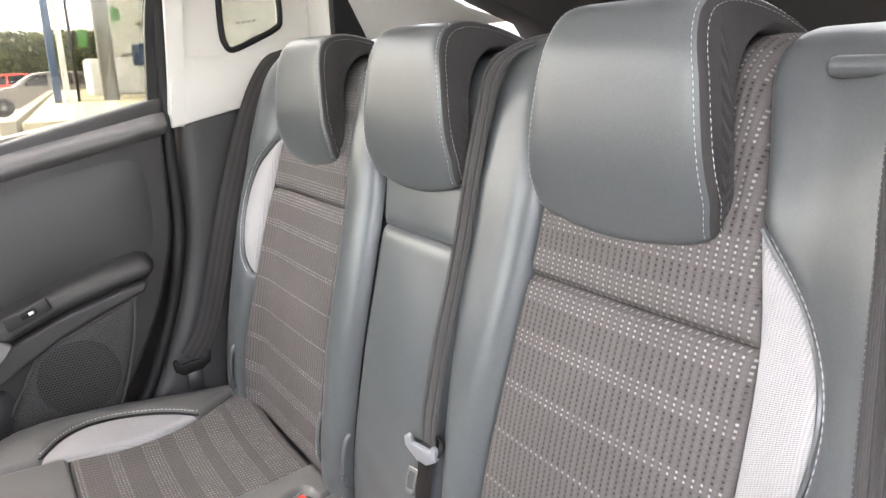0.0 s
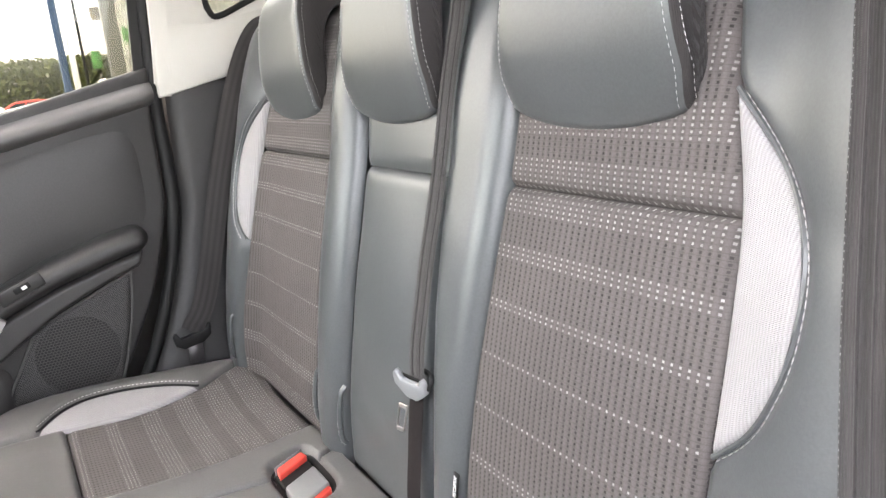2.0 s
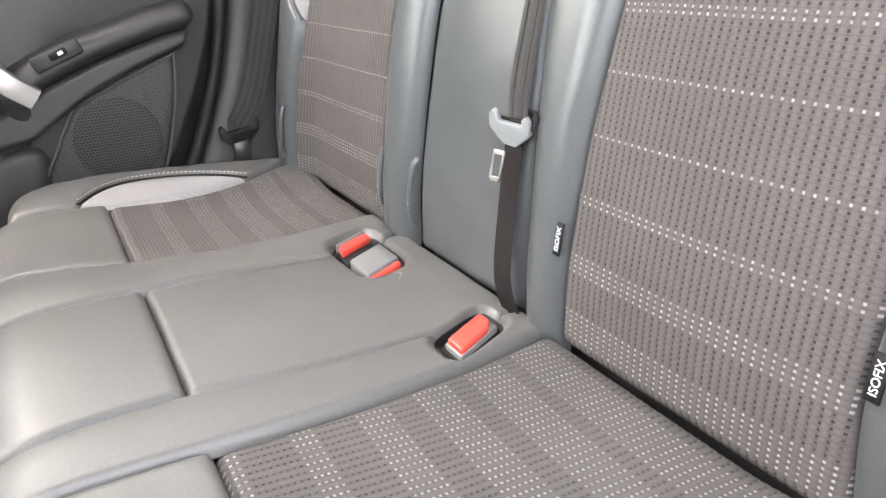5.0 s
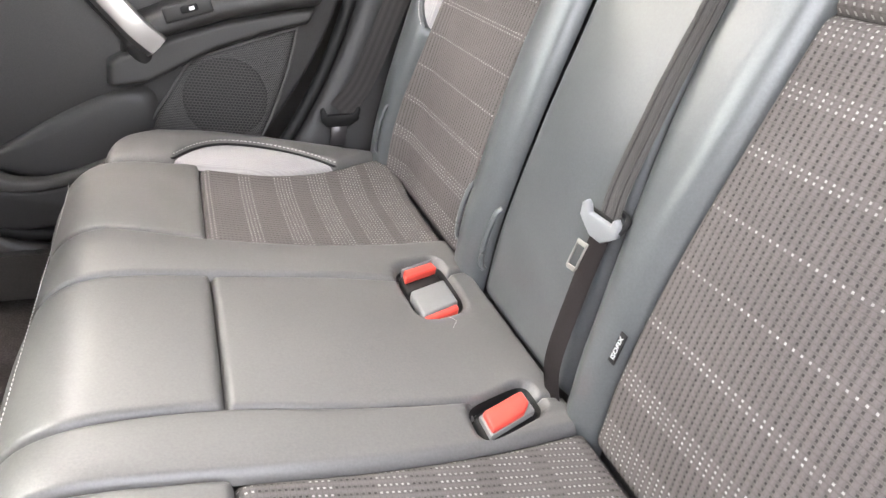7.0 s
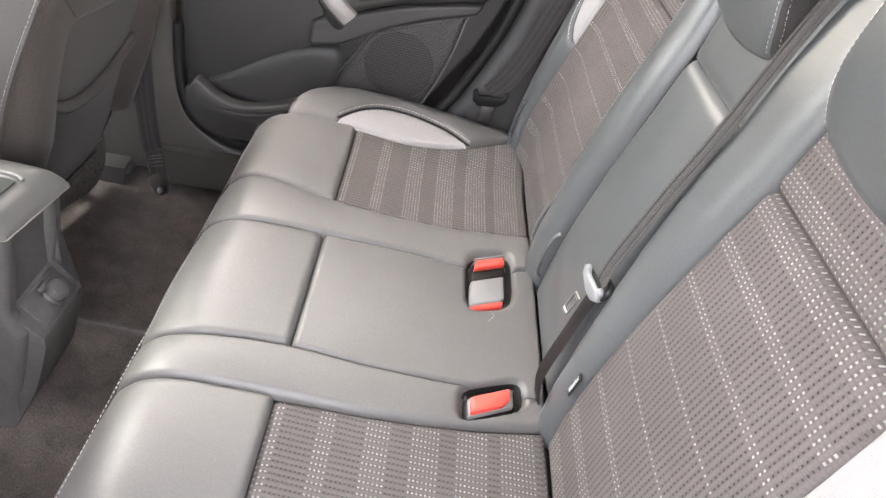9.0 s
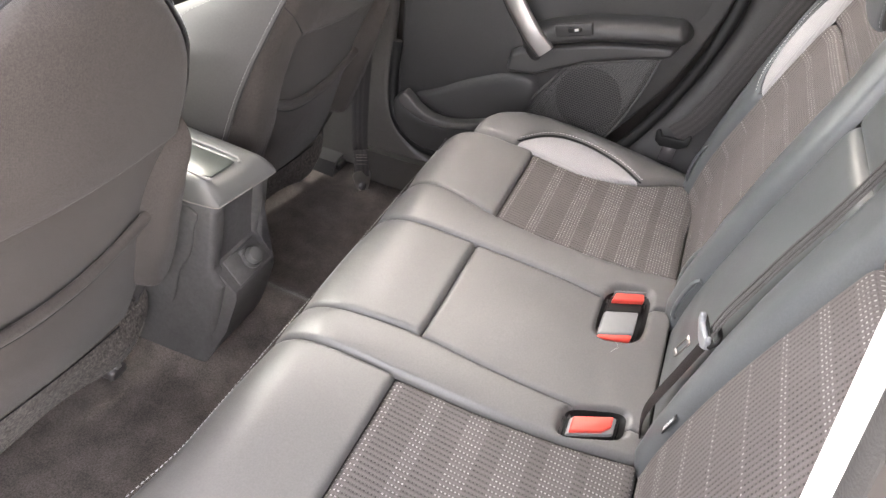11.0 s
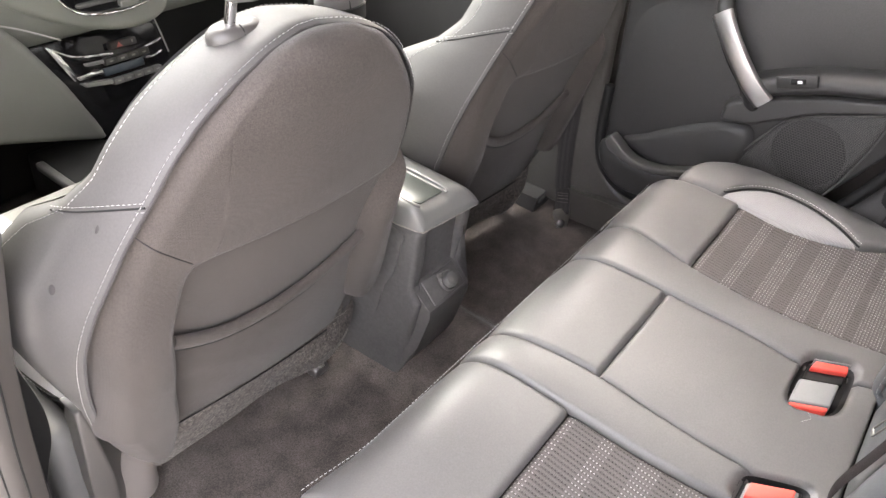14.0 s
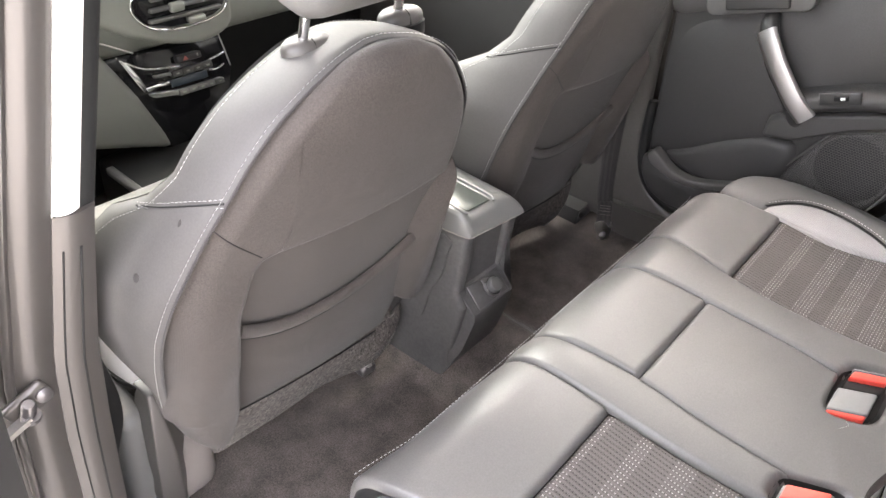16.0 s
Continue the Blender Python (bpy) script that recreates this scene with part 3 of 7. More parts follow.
def cushion_side(mirror):
    """One outer seat of the bench cushion."""
    def ln(f):
        return other_side(f) if mirror else f
    if mirror:
        a_in, a_out = other_side(FAR_OUT), NEAR_IN
    else:
        a_in, a_out = FAR_IN, FAR_OUT
    pad("cloth_insert", a_in, a_out, S_REAR, S_SEAM, on_seat, FABRIC_SEAT, cushion, 0.002, 0.014, 0.012, -0.006, 30, 40, ribs=0.0008, label="dotted ribbed grey cloth")
    f_in = seat_line([(0.30, -0.545), (0.36, -0.575), (0.42, -0.600), (0.444, -0.605)]) if mirror else a_in
    pad("front_bolster", f_in, a_out, S_SEAM, S_FRONT, on_seat, LEATHER, cushion, 0.007, 0.010, 0.007, 0.006, 44, 60, (1, 1, 1, 0), wrinkle=0.0006)
    l, r = (ln(FAR_RIM), ln(FAR_OUT)) if mirror else (FAR_OUT, FAR_RIM)
    rim_end = SEAT.where(0, 0.445)
    arc0, arc1 = SEAT.where(0, 0.066), SEAT.where(0, 0.341)

    def hem(s):
        s = np.asarray(s, float)
        return np.where((s > arc0) & (s < arc1), np.maximum(ARC(s) + 0.002, FAR_OUT(s)), FAR_OUT(s))
    near_rim = seat_line([(-0.13, -0.72), (0.0, -0.735), (0.26, -0.730), (0.36, -0.70), (0.42, -0.660), (0.445, -0.625)])
    near_hem = lambda s: np.where(s > arc1 - 0.004, np.minimum(ln(hem)(s), f_in(s)), ln(hem)(s))
    bl, br = (near_rim, near_hem) if mirror else (hem, FAR_RIM)
    pad("side_bolster", bl, br, S_REAR, rim_end, on_seat, LEATHER, cushion, 0.006, 0.022, 0.02, 0.008, 22, 60, wrinkle=0.0006)
    pl, pr = (ln(ARC), ln(lambda s: np.minimum(FAR_OUT(s), ARC(s)))) if mirror else (lambda s: np.minimum(FAR_OUT(s), ARC(s)), ARC)
    pad("cloth_patch", pl, pr, arc0, arc1, on_seat, PATCH, cushion, 0.004, 0.010, 0.006, 0.005, 14, 40, label="pale grey woven cloth patch")
    s = np.linspace(arc0 - 0.004, arc1 + 0.004, 60)
    x, y, z = on_seat(ln(ARC)(s) + (-0.007 if mirror else 0.007), s, 0.0095)
    stitches("stitching", np.stack([x, y, z], -1), cushion, (0, 0, 1))
    x, y, z = on_seat(ln(ARC)(s) + (-0.001 if mirror else 0.001), s, 0.0045)
    tube("patch_piping", np.stack([x, y, z], -1), 0.0022, PIPING, cushion, n=6)


cushion_side(False)
cushion_side(True)
pad("centre_strip", NEAR_IN, NEAR_RIDGE, S_REAR, S_FRONT, on_seat, LEATHER, cushion, 0.008, 0.009, 0.006, 0.003, 40, 130, (1, 1, 1, 0))
pad("centre_strip", FAR_RIDGE, FAR_IN, S_REAR, S_FRONT, on_seat, LEATHER, cushion, 0.008, 0.009, 0.006, 0.003, 40, 130, (1, 1, 1, 0))
pad("centre_panel", NEAR_RIDGE, FAR_RIDGE, S_REAR, S_SEAM, on_seat, LEATHER, cushion, 0.006, 0.008, 0.006, 0.005, 70, 90, wrinkle=0.0005)
pad("centre_front", NEAR_RIDGE, FAR_RIDGE, S_SEAM, S_FRONT, on_seat, LEATHER, cushion, 0.008, 0.010, 0.007, 0.006, 44, 50, (1, 1, 1, 0))
s_hem = SEAT.where(0, 0.479)
line_x = np.linspace(-0.60, 0.46, 160)
x, y, z = on_seat(line_x, np.full_like(line_x, s_hem), 0.0135)
stitches("front_stitching", np.stack([x, y, z], -1), cushion, (0, 0.5, 0.8), width=0.0009)
rounded_box("base", (-0.69, -0.20, 0.02), (0.66, 0.44, 0.305), PLASTIC, cushion, 0.02, 2, "dark foam base")

# backrests: a wide one with the middle seat and a narrow one
wide = thing("rear_bench", (-0.30, -0.12, 0.30), "wide charcoal leather rear backrest with dotted cloth insert", "car seat", "rear seat backs")
narrow = thing("rear_bench", (0.42, -0.12, 0.30), "narrow charcoal leather rear backrest beside the door", "car seat", "rear seat backs")
B0, B1, BTOP = BACK.where(1, 0.335), BACK.where(1, 0.788), BACK.length
F_IN = back_line([(0.33, 0.208), (0.45, 0.212), (0.60, 0.220), (0.79, 0.230), (0.87, 0.240), (1.0, 0.262), (1.02, 0.266)])
F_OUT = back_line([(0.33, 0.567), (0.45, 0.570), (0.60, 0.556), (0.70, 0.552), (0.79, 0.546), (0.88, 0.536), (1.0, 0.515), (1.02, 0.51)])
N_IN = back_line([(0.33, -0.227), (0.52, -0.230), (0.66, -0.240), (0.79, -0.247), (0.87, -0.250), (1.0, -0.238), (1.02, -0.235)])
N_OUT = back_line([(0.33, -0.552), (0.45, -0.540), (0.60, -0.547), (0.70, -0.546), (0.79, -0.539), (0.88, -0.519), (0.95, -0.503), (1.0, -0.489), (1.02, -0.485)])
C_FAR = back_line([(0.33, 0.103), (0.46, 0.104), (0.79, 0.112), (0.87, 0.126), (1.02, 0.14)])
C_NEAR = back_line([(0.33, -0.150), (0.45, -0.146), (0.55, -0.137), (0.66, -0.125), (0.79, -0.118), (1.02, -0.112)])
N_RIDGE = back_line([(0.33, -0.163), (0.45, -0.158), (0.55, -0.148), (0.66, -0.136), (0.79, -0.128), (0.96, -0.122), (1.02, -0.120)])
F_RIDGE = back_line([(0.33, 0.122), (0.46, 0.124), (0.79, 0.132), (0.9, 0.145), (1.02, 0.165)])
LENS = back_line([(0.613, 0.0), (0.64, 0.030), (0.68, 0.054), (0.73, 0.066), (0.78, 0.062), (0.82, 0.046), (0.86, 0.018), (0.884, 0.0)])
L0, L1 = BACK.where(1, 0.614), BACK.where(1, 0.883)


def back_side(parent, inner, outer, sign, ridge):
    """One outer seat of the backrest; sign points outwards from the middle."""
    def pair(a, b):
        return (a, b) if sign > 0 else (b, a)
    pad("cloth_insert", *pair(inner, outer), B0, B1, on_back, FABRIC, parent, 0.003, 0.014, 0.012, 0.004, 30, 44, ribs=0.0008, label="dotted ribbed grey cloth")
    pad("cloth_insert_top", *pair(inner, outer), B1, BTOP, on_back, FABRIC_TOP, parent, 0.003, 0.014, 0.012, 0.004, 30, 40, (1, 1, 1, 0), ribs=0.0008, label="dotted ribbed grey cloth")

    def lens_out(s):
        s = np.asarray(s, float)
        return outer(s) + sign * np.where((s > L0) & (s < L1), np.maximum(LENS(s), 0), 0)
    wing = 0.022 if sign < 0 else 0.0
    rim = back_line([(0.30, MID + sign * (0.685 + wing)), (0.5, MID + sign * (0.69 + wing)), (0.8, MID + sign * (0.70 + wing)), (0.96, MID + sign * (0.69 + wing)), (1.0, MID + sign * 0.66), (1.02, MID + sign * 0.64)])
    pad("side_bolster", *pair(lens_out, rim), B0 - 0.03, BTOP, on_back, LEATHER_SHADED, parent, 0.006, 0.016, 0.010, 0.006, 24, 90, (1, 1, 1, 0), wrinkle=0.0005)
    pad("cloth_patch", *pair(outer, lens_out), L0, L1, on_back, PATCH, parent, 0.004, 0.012, 0.006, 0.004, 14, 50, label="pale grey woven cloth patch")
    s = np.linspace(L0 + 0.002, L1 - 0.002, 80)
    x, y, z = on_back(lens_out(s) + sign * 0.009, s, 0.0075)
    stitches("stitching", np.stack([x, y, z], -1), parent, (0, 1, 0.2), 0.0056, 0.0019, 0.0009 if sign < 0 else 0.0006)
    x, y, z = on_back(lens_out(s) + sign * 0.002, s, 0.003)
    tube("patch_piping", np.stack([x, y, z], -1), 0.0024, LEATHER_SHADED, parent, n=6)
    a, b = pair(ridge, inner)
    pad("ridge", a, b, B0 - 0.02, BTOP, on_back, LEATHER_SHADED, parent, 0.016, 0.040, 0.016, 0.0, 20, 70, (1, 1, 1, 0), wrinkle=0.0004)
    for u0 in ((0.590, 0.200) if sign > 0 else (-0.597, 0.100)):
        s = np.linspace(BACK.where(1, 0.372), BACK.where(1, 0.462), 16)
        hh = 0.004 + 0.009 * np.sin(np.linspace(0.0, math.pi, 16)) ** 0.3
        x, y, z = on_back(np.full_like(s, float(u0)), s, hh)
        tube("guide_piping", np.stack([x, y, z], -1), 0.0042, LEATHER_SHADED, parent, n=8)


back_side(wide, N_IN, N_OUT, -1, N_RIDGE)
back_side(narrow, F_IN, F_OUT, 1, F_RIDGE)
pad("centre_panel", C_NEAR, C_FAR, B0, B1, on_back, LEATHER_SHADED, wide, -0.001, 0.020, 0.016, 0.008, 26, 44, wrinkle=0.0005)
pad("centre_panel_top", C_NEAR, C_FAR, B1, BTOP, on_back, LEATHER_SHADED, wide, -0.004, 0.020, 0.012, 0.006, 26, 34, (1, 1, 1, 0))
for parent, x0, x1 in ((wide, -0.745, 0.11), (narrow, 0.13, 0.655)):
    pts = [(-0.09, 0.30), (-0.10, 0.40), (-0.14, 0.62), (-0.20, 0.86), (-0.245, 1.0), (-0.30, 1.005), (-0.30, 0.9), (-0.25, 0.62), (-0.20, 0.40), (-0.18, 0.30)]
    prism("shell", pts, 0, x0, x1, PLASTIC, parent, 0.006, "black carpeted rear shell")
rounded_box("release_handle", (-0.66, -0.224, 0.998), (-0.548, -0.190, 1.014), LEATHER_SHADED, wide, 0.0075, 3, "flat padded release handle")


def isofix_tag(parent, x, z, sign):
    """A black cloth tag with white lettering, sewn into the seam."""
    y, zz = BACK.at(BACK.where(1, z), -0.010)
    m = Matrix.Translation((x, float(y) - 0.001, z)) @ Matrix.Rotation(radians(11), 4, "X") @ Matrix.Rotation(radians(-90), 4, "X")
    tag = rounded_box("isofix_tag", (-0.0055, -0.017, -0.001), (0.0055, 0.017, 0.001), PIPING, parent, 0.0006, 1, "black cloth tag lettered ISOFIX", m)
    cu = bpy.data.curves.new("lettering", "FONT")
    cu.body, cu.size, cu.align_x, cu.align_y, cu.extrude = "ISOFIX", 0.0085, "CENTER", "CENTER", 0.0002
    tmp = new("lettering", cu)
    mesh = bpy.data.meshes.new_from_object(tmp.evaluated_get(bpy.context.evaluated_depsgraph_get()))
    bpy.data.objects.remove(tmp)
    bpy.data.curves.remove(cu)
    mesh.transform(m @ Matrix.Translation((0, 0, 0.0012)) @ Matrix.Rotation(radians(-90), 4, "Z"))
    link_mesh("lettering", mesh, LABELWHITE, tag)


isofix_tag(wide, -0.222, 0.449, -1)
isofix_tag(wide, -0.553, 0.458, -1)
isofix_tag(narrow, 0.533, 0.449, 1)


# headrests that sit over the top of the backrest
def headrest(x0, label):
    t = thing("rear_headrest", (x0, -0.2, 0.88), label, "headrest", "rear headrests")
    prof = spline([(-0.160, 0.866), (-0.150, 0.885), (-0.141, 0.93), (-0.143, 0.99), (-0.150, 1.035), (-0.168, 1.062), (-0.205, 1.070), (-0.255, 1.060),
                   (-0.300, 1.040), (-0.325, 1.018), (-0.318, 1.008), (-0.285, 1.022), (-0.245, 1.034), (-0.214, 1.022), (-0.193, 0.990), (-0.184, 0.93), (-0.179, 0.885), (-0.174, 0.868)], 6, True)
    c = prof.mean(0)
    tan = np.roll(prof, -1, 0) - np.roll(prof, 1, 0)
    tan /= np.linalg.norm(tan, axis=1)[:, None]
    inward = np.stack([tan[:, 1], -tan[:, 0]], 1)
    if ((prof + 0.01 * inward - c) ** 2).sum() > ((prof - c) ** 2).sum():
        inward = -inward
    half = np.interp(prof[:, 1], [0.86, 0.90, 1.0, 1.07], [0.114, 0.122, 0.106, 0.088])

    def ring(xi):
        ins = 0.009 * (1 - quarter((1 - abs(xi)) / 0.14))
        p = prof + ins * inward
        sag = -0.018 * (1 - xi * xi) * np.clip((0.95 - prof[:, 1]) / 0.08, 0, 1)
        return np.stack([x0 + half * xi, p[:, 0], p[:, 1] + sag], -1)

    def loft(name, xs, mat, cap=None):
        rows = [ring(x) for x in xs]
        n = len(prof)
        v = np.vstack(rows)
        f = []
        for i in range(len(xs) - 1):
            for j in range(n):
                f.append((i * n + j, i * n + (j + 1) % n, (i + 1) * n + (j + 1) % n, (i + 1) * n + j))
        if cap is not None:
            base = cap * n
            f.append(tuple(range(base, base + n)))
        uv = v[:, [1, 2]] if cap is not None else v[:, [0, 2]]
        data_part(name, v, f, mat, t, "", uv, 60)
    loft("cover", np.concatenate([[-0.965], np.linspace(-0.93, 0.93, 17), [0.965]]), LEATHER_SHADED)
    loft("side_panel", np.array([0.965, 0.985, 1.0]), SIDECLOTH, 2)
    loft("side_panel", np.array([-0.965, -0.985, -1.0]), SIDECLOTH, 2)
    front = slice(2, 58)
    for sgn in (-1, 1):
        for xi, side in ((0.925, 0), (1.0, 1)):
            p = ring(sgn * xi)[front]
            if side:
                q = prof[front] + 0.0095 * inward[front]
                hw = np.interp(q[:, 1], [0.86, 0.90, 1.0, 1.07], [0.114, 0.122, 0.106, 0.088])
                p = np.stack([x0 + sgn * (hw + 0.0012), q[:, 0], q[:, 1]], -1)
                up = (sgn, 0, 0)
            else:
                up = np.stack([np.full(len(p), 0.3 * sgn), -inward[front][:, 0], -inward[front][:, 1]], -1)
            stitches("stitching", p, t, up, 0.0038, 0.0024, 0.0004 if side else 0.00055, 0.0003)


headrest(-0.370, "charcoal leather rear headrest with white double stitching over dotted cloth")
headrest(0.020, "charcoal leather headrest of the middle rear seat")
headrest(0.392, "charcoal leather rear headrest beside the door pillar")


# belts and buckles of the bench
def belt_line(rows, n=10):
    return spline(rows, n)


mid_belt = thing("centre_seat_belt", (-0.15, -0.05, 0.36), "black webbing seat belt with a grey buckle tongue", "seat belt")
web = belt_line([(-0.165, -0.300, 1.045), (-0.152, -0.228, 1.036), (-0.146, -0.184, 1.011), (-0.137, -0.172, 0.958), (-0.137, -0.154, 0.892), (-0.138, -0.138, 0.825), (-0.136, -0.123, 0.76), (-0.135, -0.106, 0.70), (-0.136, -0.093, 0.65), (-0.139, -0.077, 0.59), (-0.142, -0.071, 0.548)])
turned = np.linspace((0.06, 1, 0.25), (0.0, 1, 0.3), len(web))
sweep("webbing", web, strap(0.036, 0.0016), turned, BELT, mid_belt)
for k in (-0.0085, 0.0085):
    p, tt, sd, tp = frame_along(web, turned)
    tube("web_rib", p + sd * k + tp * 0.0012, 0.0009, BELT, mid_belt, n=6)
low = belt_line([(-0.131, -0.076, 0.540), (-0.134, -0.062, 0.462), (-0.146, -0.046, 0.385), (-0.153, -0.054, 0.335)])
sweep("lower_webbing", low, strap(0.032, 0.0022), (-0.05, 1, 0.1), LOWWEB, mid_belt, "dark folded lower webbing")
tm = Matrix.Translation((-0.140, -0.065, 0.548)) @ Matrix.Scale(0.76, 4) @ Matrix.Rotation(radians(14), 4, "Z") @ Matrix.Rotation(radians(-14), 4, "X") @ Matrix.Rotation(radians(-8), 4, "Y")
prism("tongue", [(-0.036, 0.018), (-0.030, 0.026), (-0.024, 0.020), (-0.022, 0.010), (0.018, 0.008), (0.022, 0.020), (0.028, 0.024), (0.035, 0.016), (0.036, -0.004), (0.022, -0.018), (0.012, -0.026), (-0.010, -0.026), (-0.024, -0.014), (-0.036, -0.002)],
      1, -0.003, 0.007, TONGUE, mid_belt, 0.0028, "pale grey plastic belt tongue", seg=3, turn=tm)
tube("tongue_loop", [tm @ Vector(q) for q in spline([(-0.034, 0.0, 0.004), (-0.036, -0.010, 0.016), (-0.026, -0.018, 0.020), (0.0, -0.020, 0.018)], 6)], 0.0036, RUBBER, mid_belt, "black plastic loop behind the tongue", n=8)
prism("tongue_back", [(-0.034, 0.012), (0.034, 0.010), (0.032, -0.006), (0.012, -0.022), (-0.012, -0.022), (-0.032, -0.006)], 1, -0.008, -0.0032, RUBBER, mid_belt, 0.002, "black tongue back", turn=tm)
lm = Matrix.Translation((-0.1355, -0.0550, 0.533)) @ Matrix.Rotation(radians(10), 4, "Z") @ Matrix.Rotation(radians(16), 4, "X")
prism("latch_plate", [(-0.0082, -0.008), (0.0082, -0.008), (0.0082, -0.037), (0.006, -0.041), (-0.006, -0.041), (-0.0082, -0.037)], 1, -0.0012, 0.0014, STEEL, mid_belt, 0.0006,
      "chromed latch plate", [[(-0.0058, -0.013), (0.0058, -0.013), (0.0058, -0.036), (-0.0058, -0.036)]], 1, turn=lm)

near_belt = thing("outer_seat_belt", (-0.69, -0.06, 0.40), "striped grey webbing seat belt lying over the leather seat side", "seat belt")
web = belt_line([(-0.628, -0.205, 1.05), (-0.636, -0.172, 1.00), (-0.646, -0.148, 0.94), (-0.657, -0.129, 0.882), (-0.665, -0.114, 0.828), (-0.681, -0.087, 0.73), (-0.702, -0.058, 0.602), (-0.718, -0.044, 0.50), (-0.732, -0.038, 0.40)])
facing = (-0.10, 1, 0.24)
sweep("webbing", web, strap(0.047, 0.0016), facing, BELT, near_belt)
p, tt, sd, tp = frame_along(web, facing)
for k in (-0.014, -0.005, 0.005, 0.014):
    tube("web_rib", p + sd * k + tp * 0.0011, 0.0010, BELT, near_belt, n=6)
side = 1 if sd[20, 0] > 0 else -1
stitches("edge_thread", p + sd * (0.0228 * side) + tp * 0.0007, near_belt, facing, 0.0012, 0.0034, 0.0003, 0.0002, "pale flecked edge thread")

far_belt = thing("outer_seat_belt", (0.68, 0.03, 0.36), "black webbing seat belt hanging beside the rear door pillar", "seat belt")
web = belt_line([(0.665, -0.235, 1.035), (0.668, -0.195, 1.015), (0.678, -0.150, 0.93), (0.682, -0.088, 0.75), (0.680, -0.014, 0.50), (0.678, 0.030, 0.425)])
sweep("webbing", web, strap(0.045, 0.0016), (-1, 0.25, 0.15), BELT, far_belt)
prism("tongue", [(-0.010, 0.436), (-0.004, 0.440), (0.004, 0.424), (0.054, 0.416), (0.062, 0.430), (0.070, 0.424), (0.066, 0.402), (0.052, 0.392), (0.010, 0.398), (-0.008, 0.412)], 0, 0.668, 0.682, RUBBER, far_belt, 0.003, "black plastic belt tongue")
rounded_box("latch_plate", (0.678, 0.012, 0.355), (0.682, 0.042, 0.40), DARKMETAL, far_belt, 0.001, 1)
lathe("anchor_bolt", [(0.010, 0), (0.010, 0.004), (0.006, 0.006)], (0.690, 0.028, 0.362), (-1, 0, 0), DARKMETAL, far_belt, 12)


def buckle(x, y, z, lo, hi, label):
    """A belt buckle lying aslant in its recess; returns the thing and the matrix that its other parts take."""
    t = thing("belt_buckle", (x, y, z - 0.02), label, "belt buckle", "belt buckles")
    m = Matrix(((1, -0.5, 0, x), (0, 1, 0, y), (0, -0.05, 1, z), (0, 0, 0, 1)))
    rounded_box("body", (lo[0], lo[1], -0.024), (hi[0], hi[1], -0.002), PIPING, t, 0.005, 3, "", m)
    return t, m


def recess(x, y, rx, ry, parent):
    """The moulded rim and dark lining of the hollow round a buckle."""
    a = np.linspace(0, 2 * math.pi, 48, endpoint=False)
    ca, sa = np.cos(a), np.sin(a)

    def loop(k, h):
        yy = y + k * ry * np.sign(sa) * np.abs(sa) ** 0.5
        u = x + k * rx * np.sign(ca) * np.abs(ca) ** 0.5 - 0.5 * (yy - y)
        s = np.array([SEAT.where(0, v) for v in yy])
        return np.stack(on_seat(u, s, h), -1)
    rows = [loop(0.93, 0.0085), loop(0.88, 0.0095), loop(0.80, 0.0095), loop(0.3, 0.0105)]
    n = len(a)
    v = np.vstack(rows)
    f = [(i * n + k, i * n + (k + 1) % n, (i + 1) * n + (k + 1) % n, (i + 1) * n + k) for i in range(3) for k in range(n)] + [tuple(range(3 * n, 4 * n))]
    data_part("recess_lining", v, f, PIPING, parent, "black recess lining")


recess(0.094, 0.016, 0.080, 0.044, cushion)
recess(-0.176, 0.015, 0.033, 0.050, cushion)
t, m = buckle(-0.178, 0.016, 0.346, (-0.024, -0.036), (0.017, 0.038), "black belt buckle with red button lying in the leather seat")
prism("cover", [(-0.022, -0.031), (0.011, -0.031), (0.013, -0.024), (0.013, 0.033), (-0.022, 0.033)], 2, -0.008, 0.003, BUCKLE, t, 0.003, "worn grey plastic cover", turn=m)
prism("button", [(-0.020, -0.014), (-0.011, -0.026), (0.009, -0.026), (0.010, -0.022), (0.010, 0.030), (-0.020, 0.030)], 2, -0.002, 0.0085, RED, t, 0.0028, "faded red press button", seg=3, turn=m)
t, m = buckle(0.094, 0.016, 0.347, (-0.072, -0.022), (-0.004, 0.033), "grey belt buckle with a red end button in the seat")
rounded_box("cover", (-0.066, -0.022, -0.008), (-0.004, 0.034, 0.0085), BUCKLE, t, 0.004, 3, "grey plastic cover", m)
rounded_box("button", (-0.075, -0.021, -0.014), (-0.060, 0.033, 0.0045), RED, t, 0.004, 3, "red press button", m)
rounded_box("button_edge", (-0.078, -0.022, -0.018), (-0.072, 0.034, -0.009), PIPING, t, 0.002, 2, "", m)
t, m = buckle(0.094, 0.016, 0.343, (0.012, -0.028), (0.060, 0.030), "black belt buckle with a red button turned sideways")
prism("button", [(0.036, -0.027), (0.056, -0.024), (0.057, 0.024), (0.036, 0.027)], 2, -0.004, 0.008, RED, t, 0.0028, "faded red press button", seg=3, turn=m)
rounded_box("cover", (0.0575, -0.026, -0.006), (0.062, 0.027, 0.009), BUCKLE, t, 0.002, 2, "grey plastic cover", m)

hair = [on_seat(u, SEAT.where(0, v), 0.0105) for u, v in spline([(0.008, 0.020), (-0.002, 0.012), (-0.010, 0.016), (-0.020, 0.022)], 8)]
thread = tube("stray_hair", hair, 0.0002, THREAD, cushion, "stray pale hair", n=5)


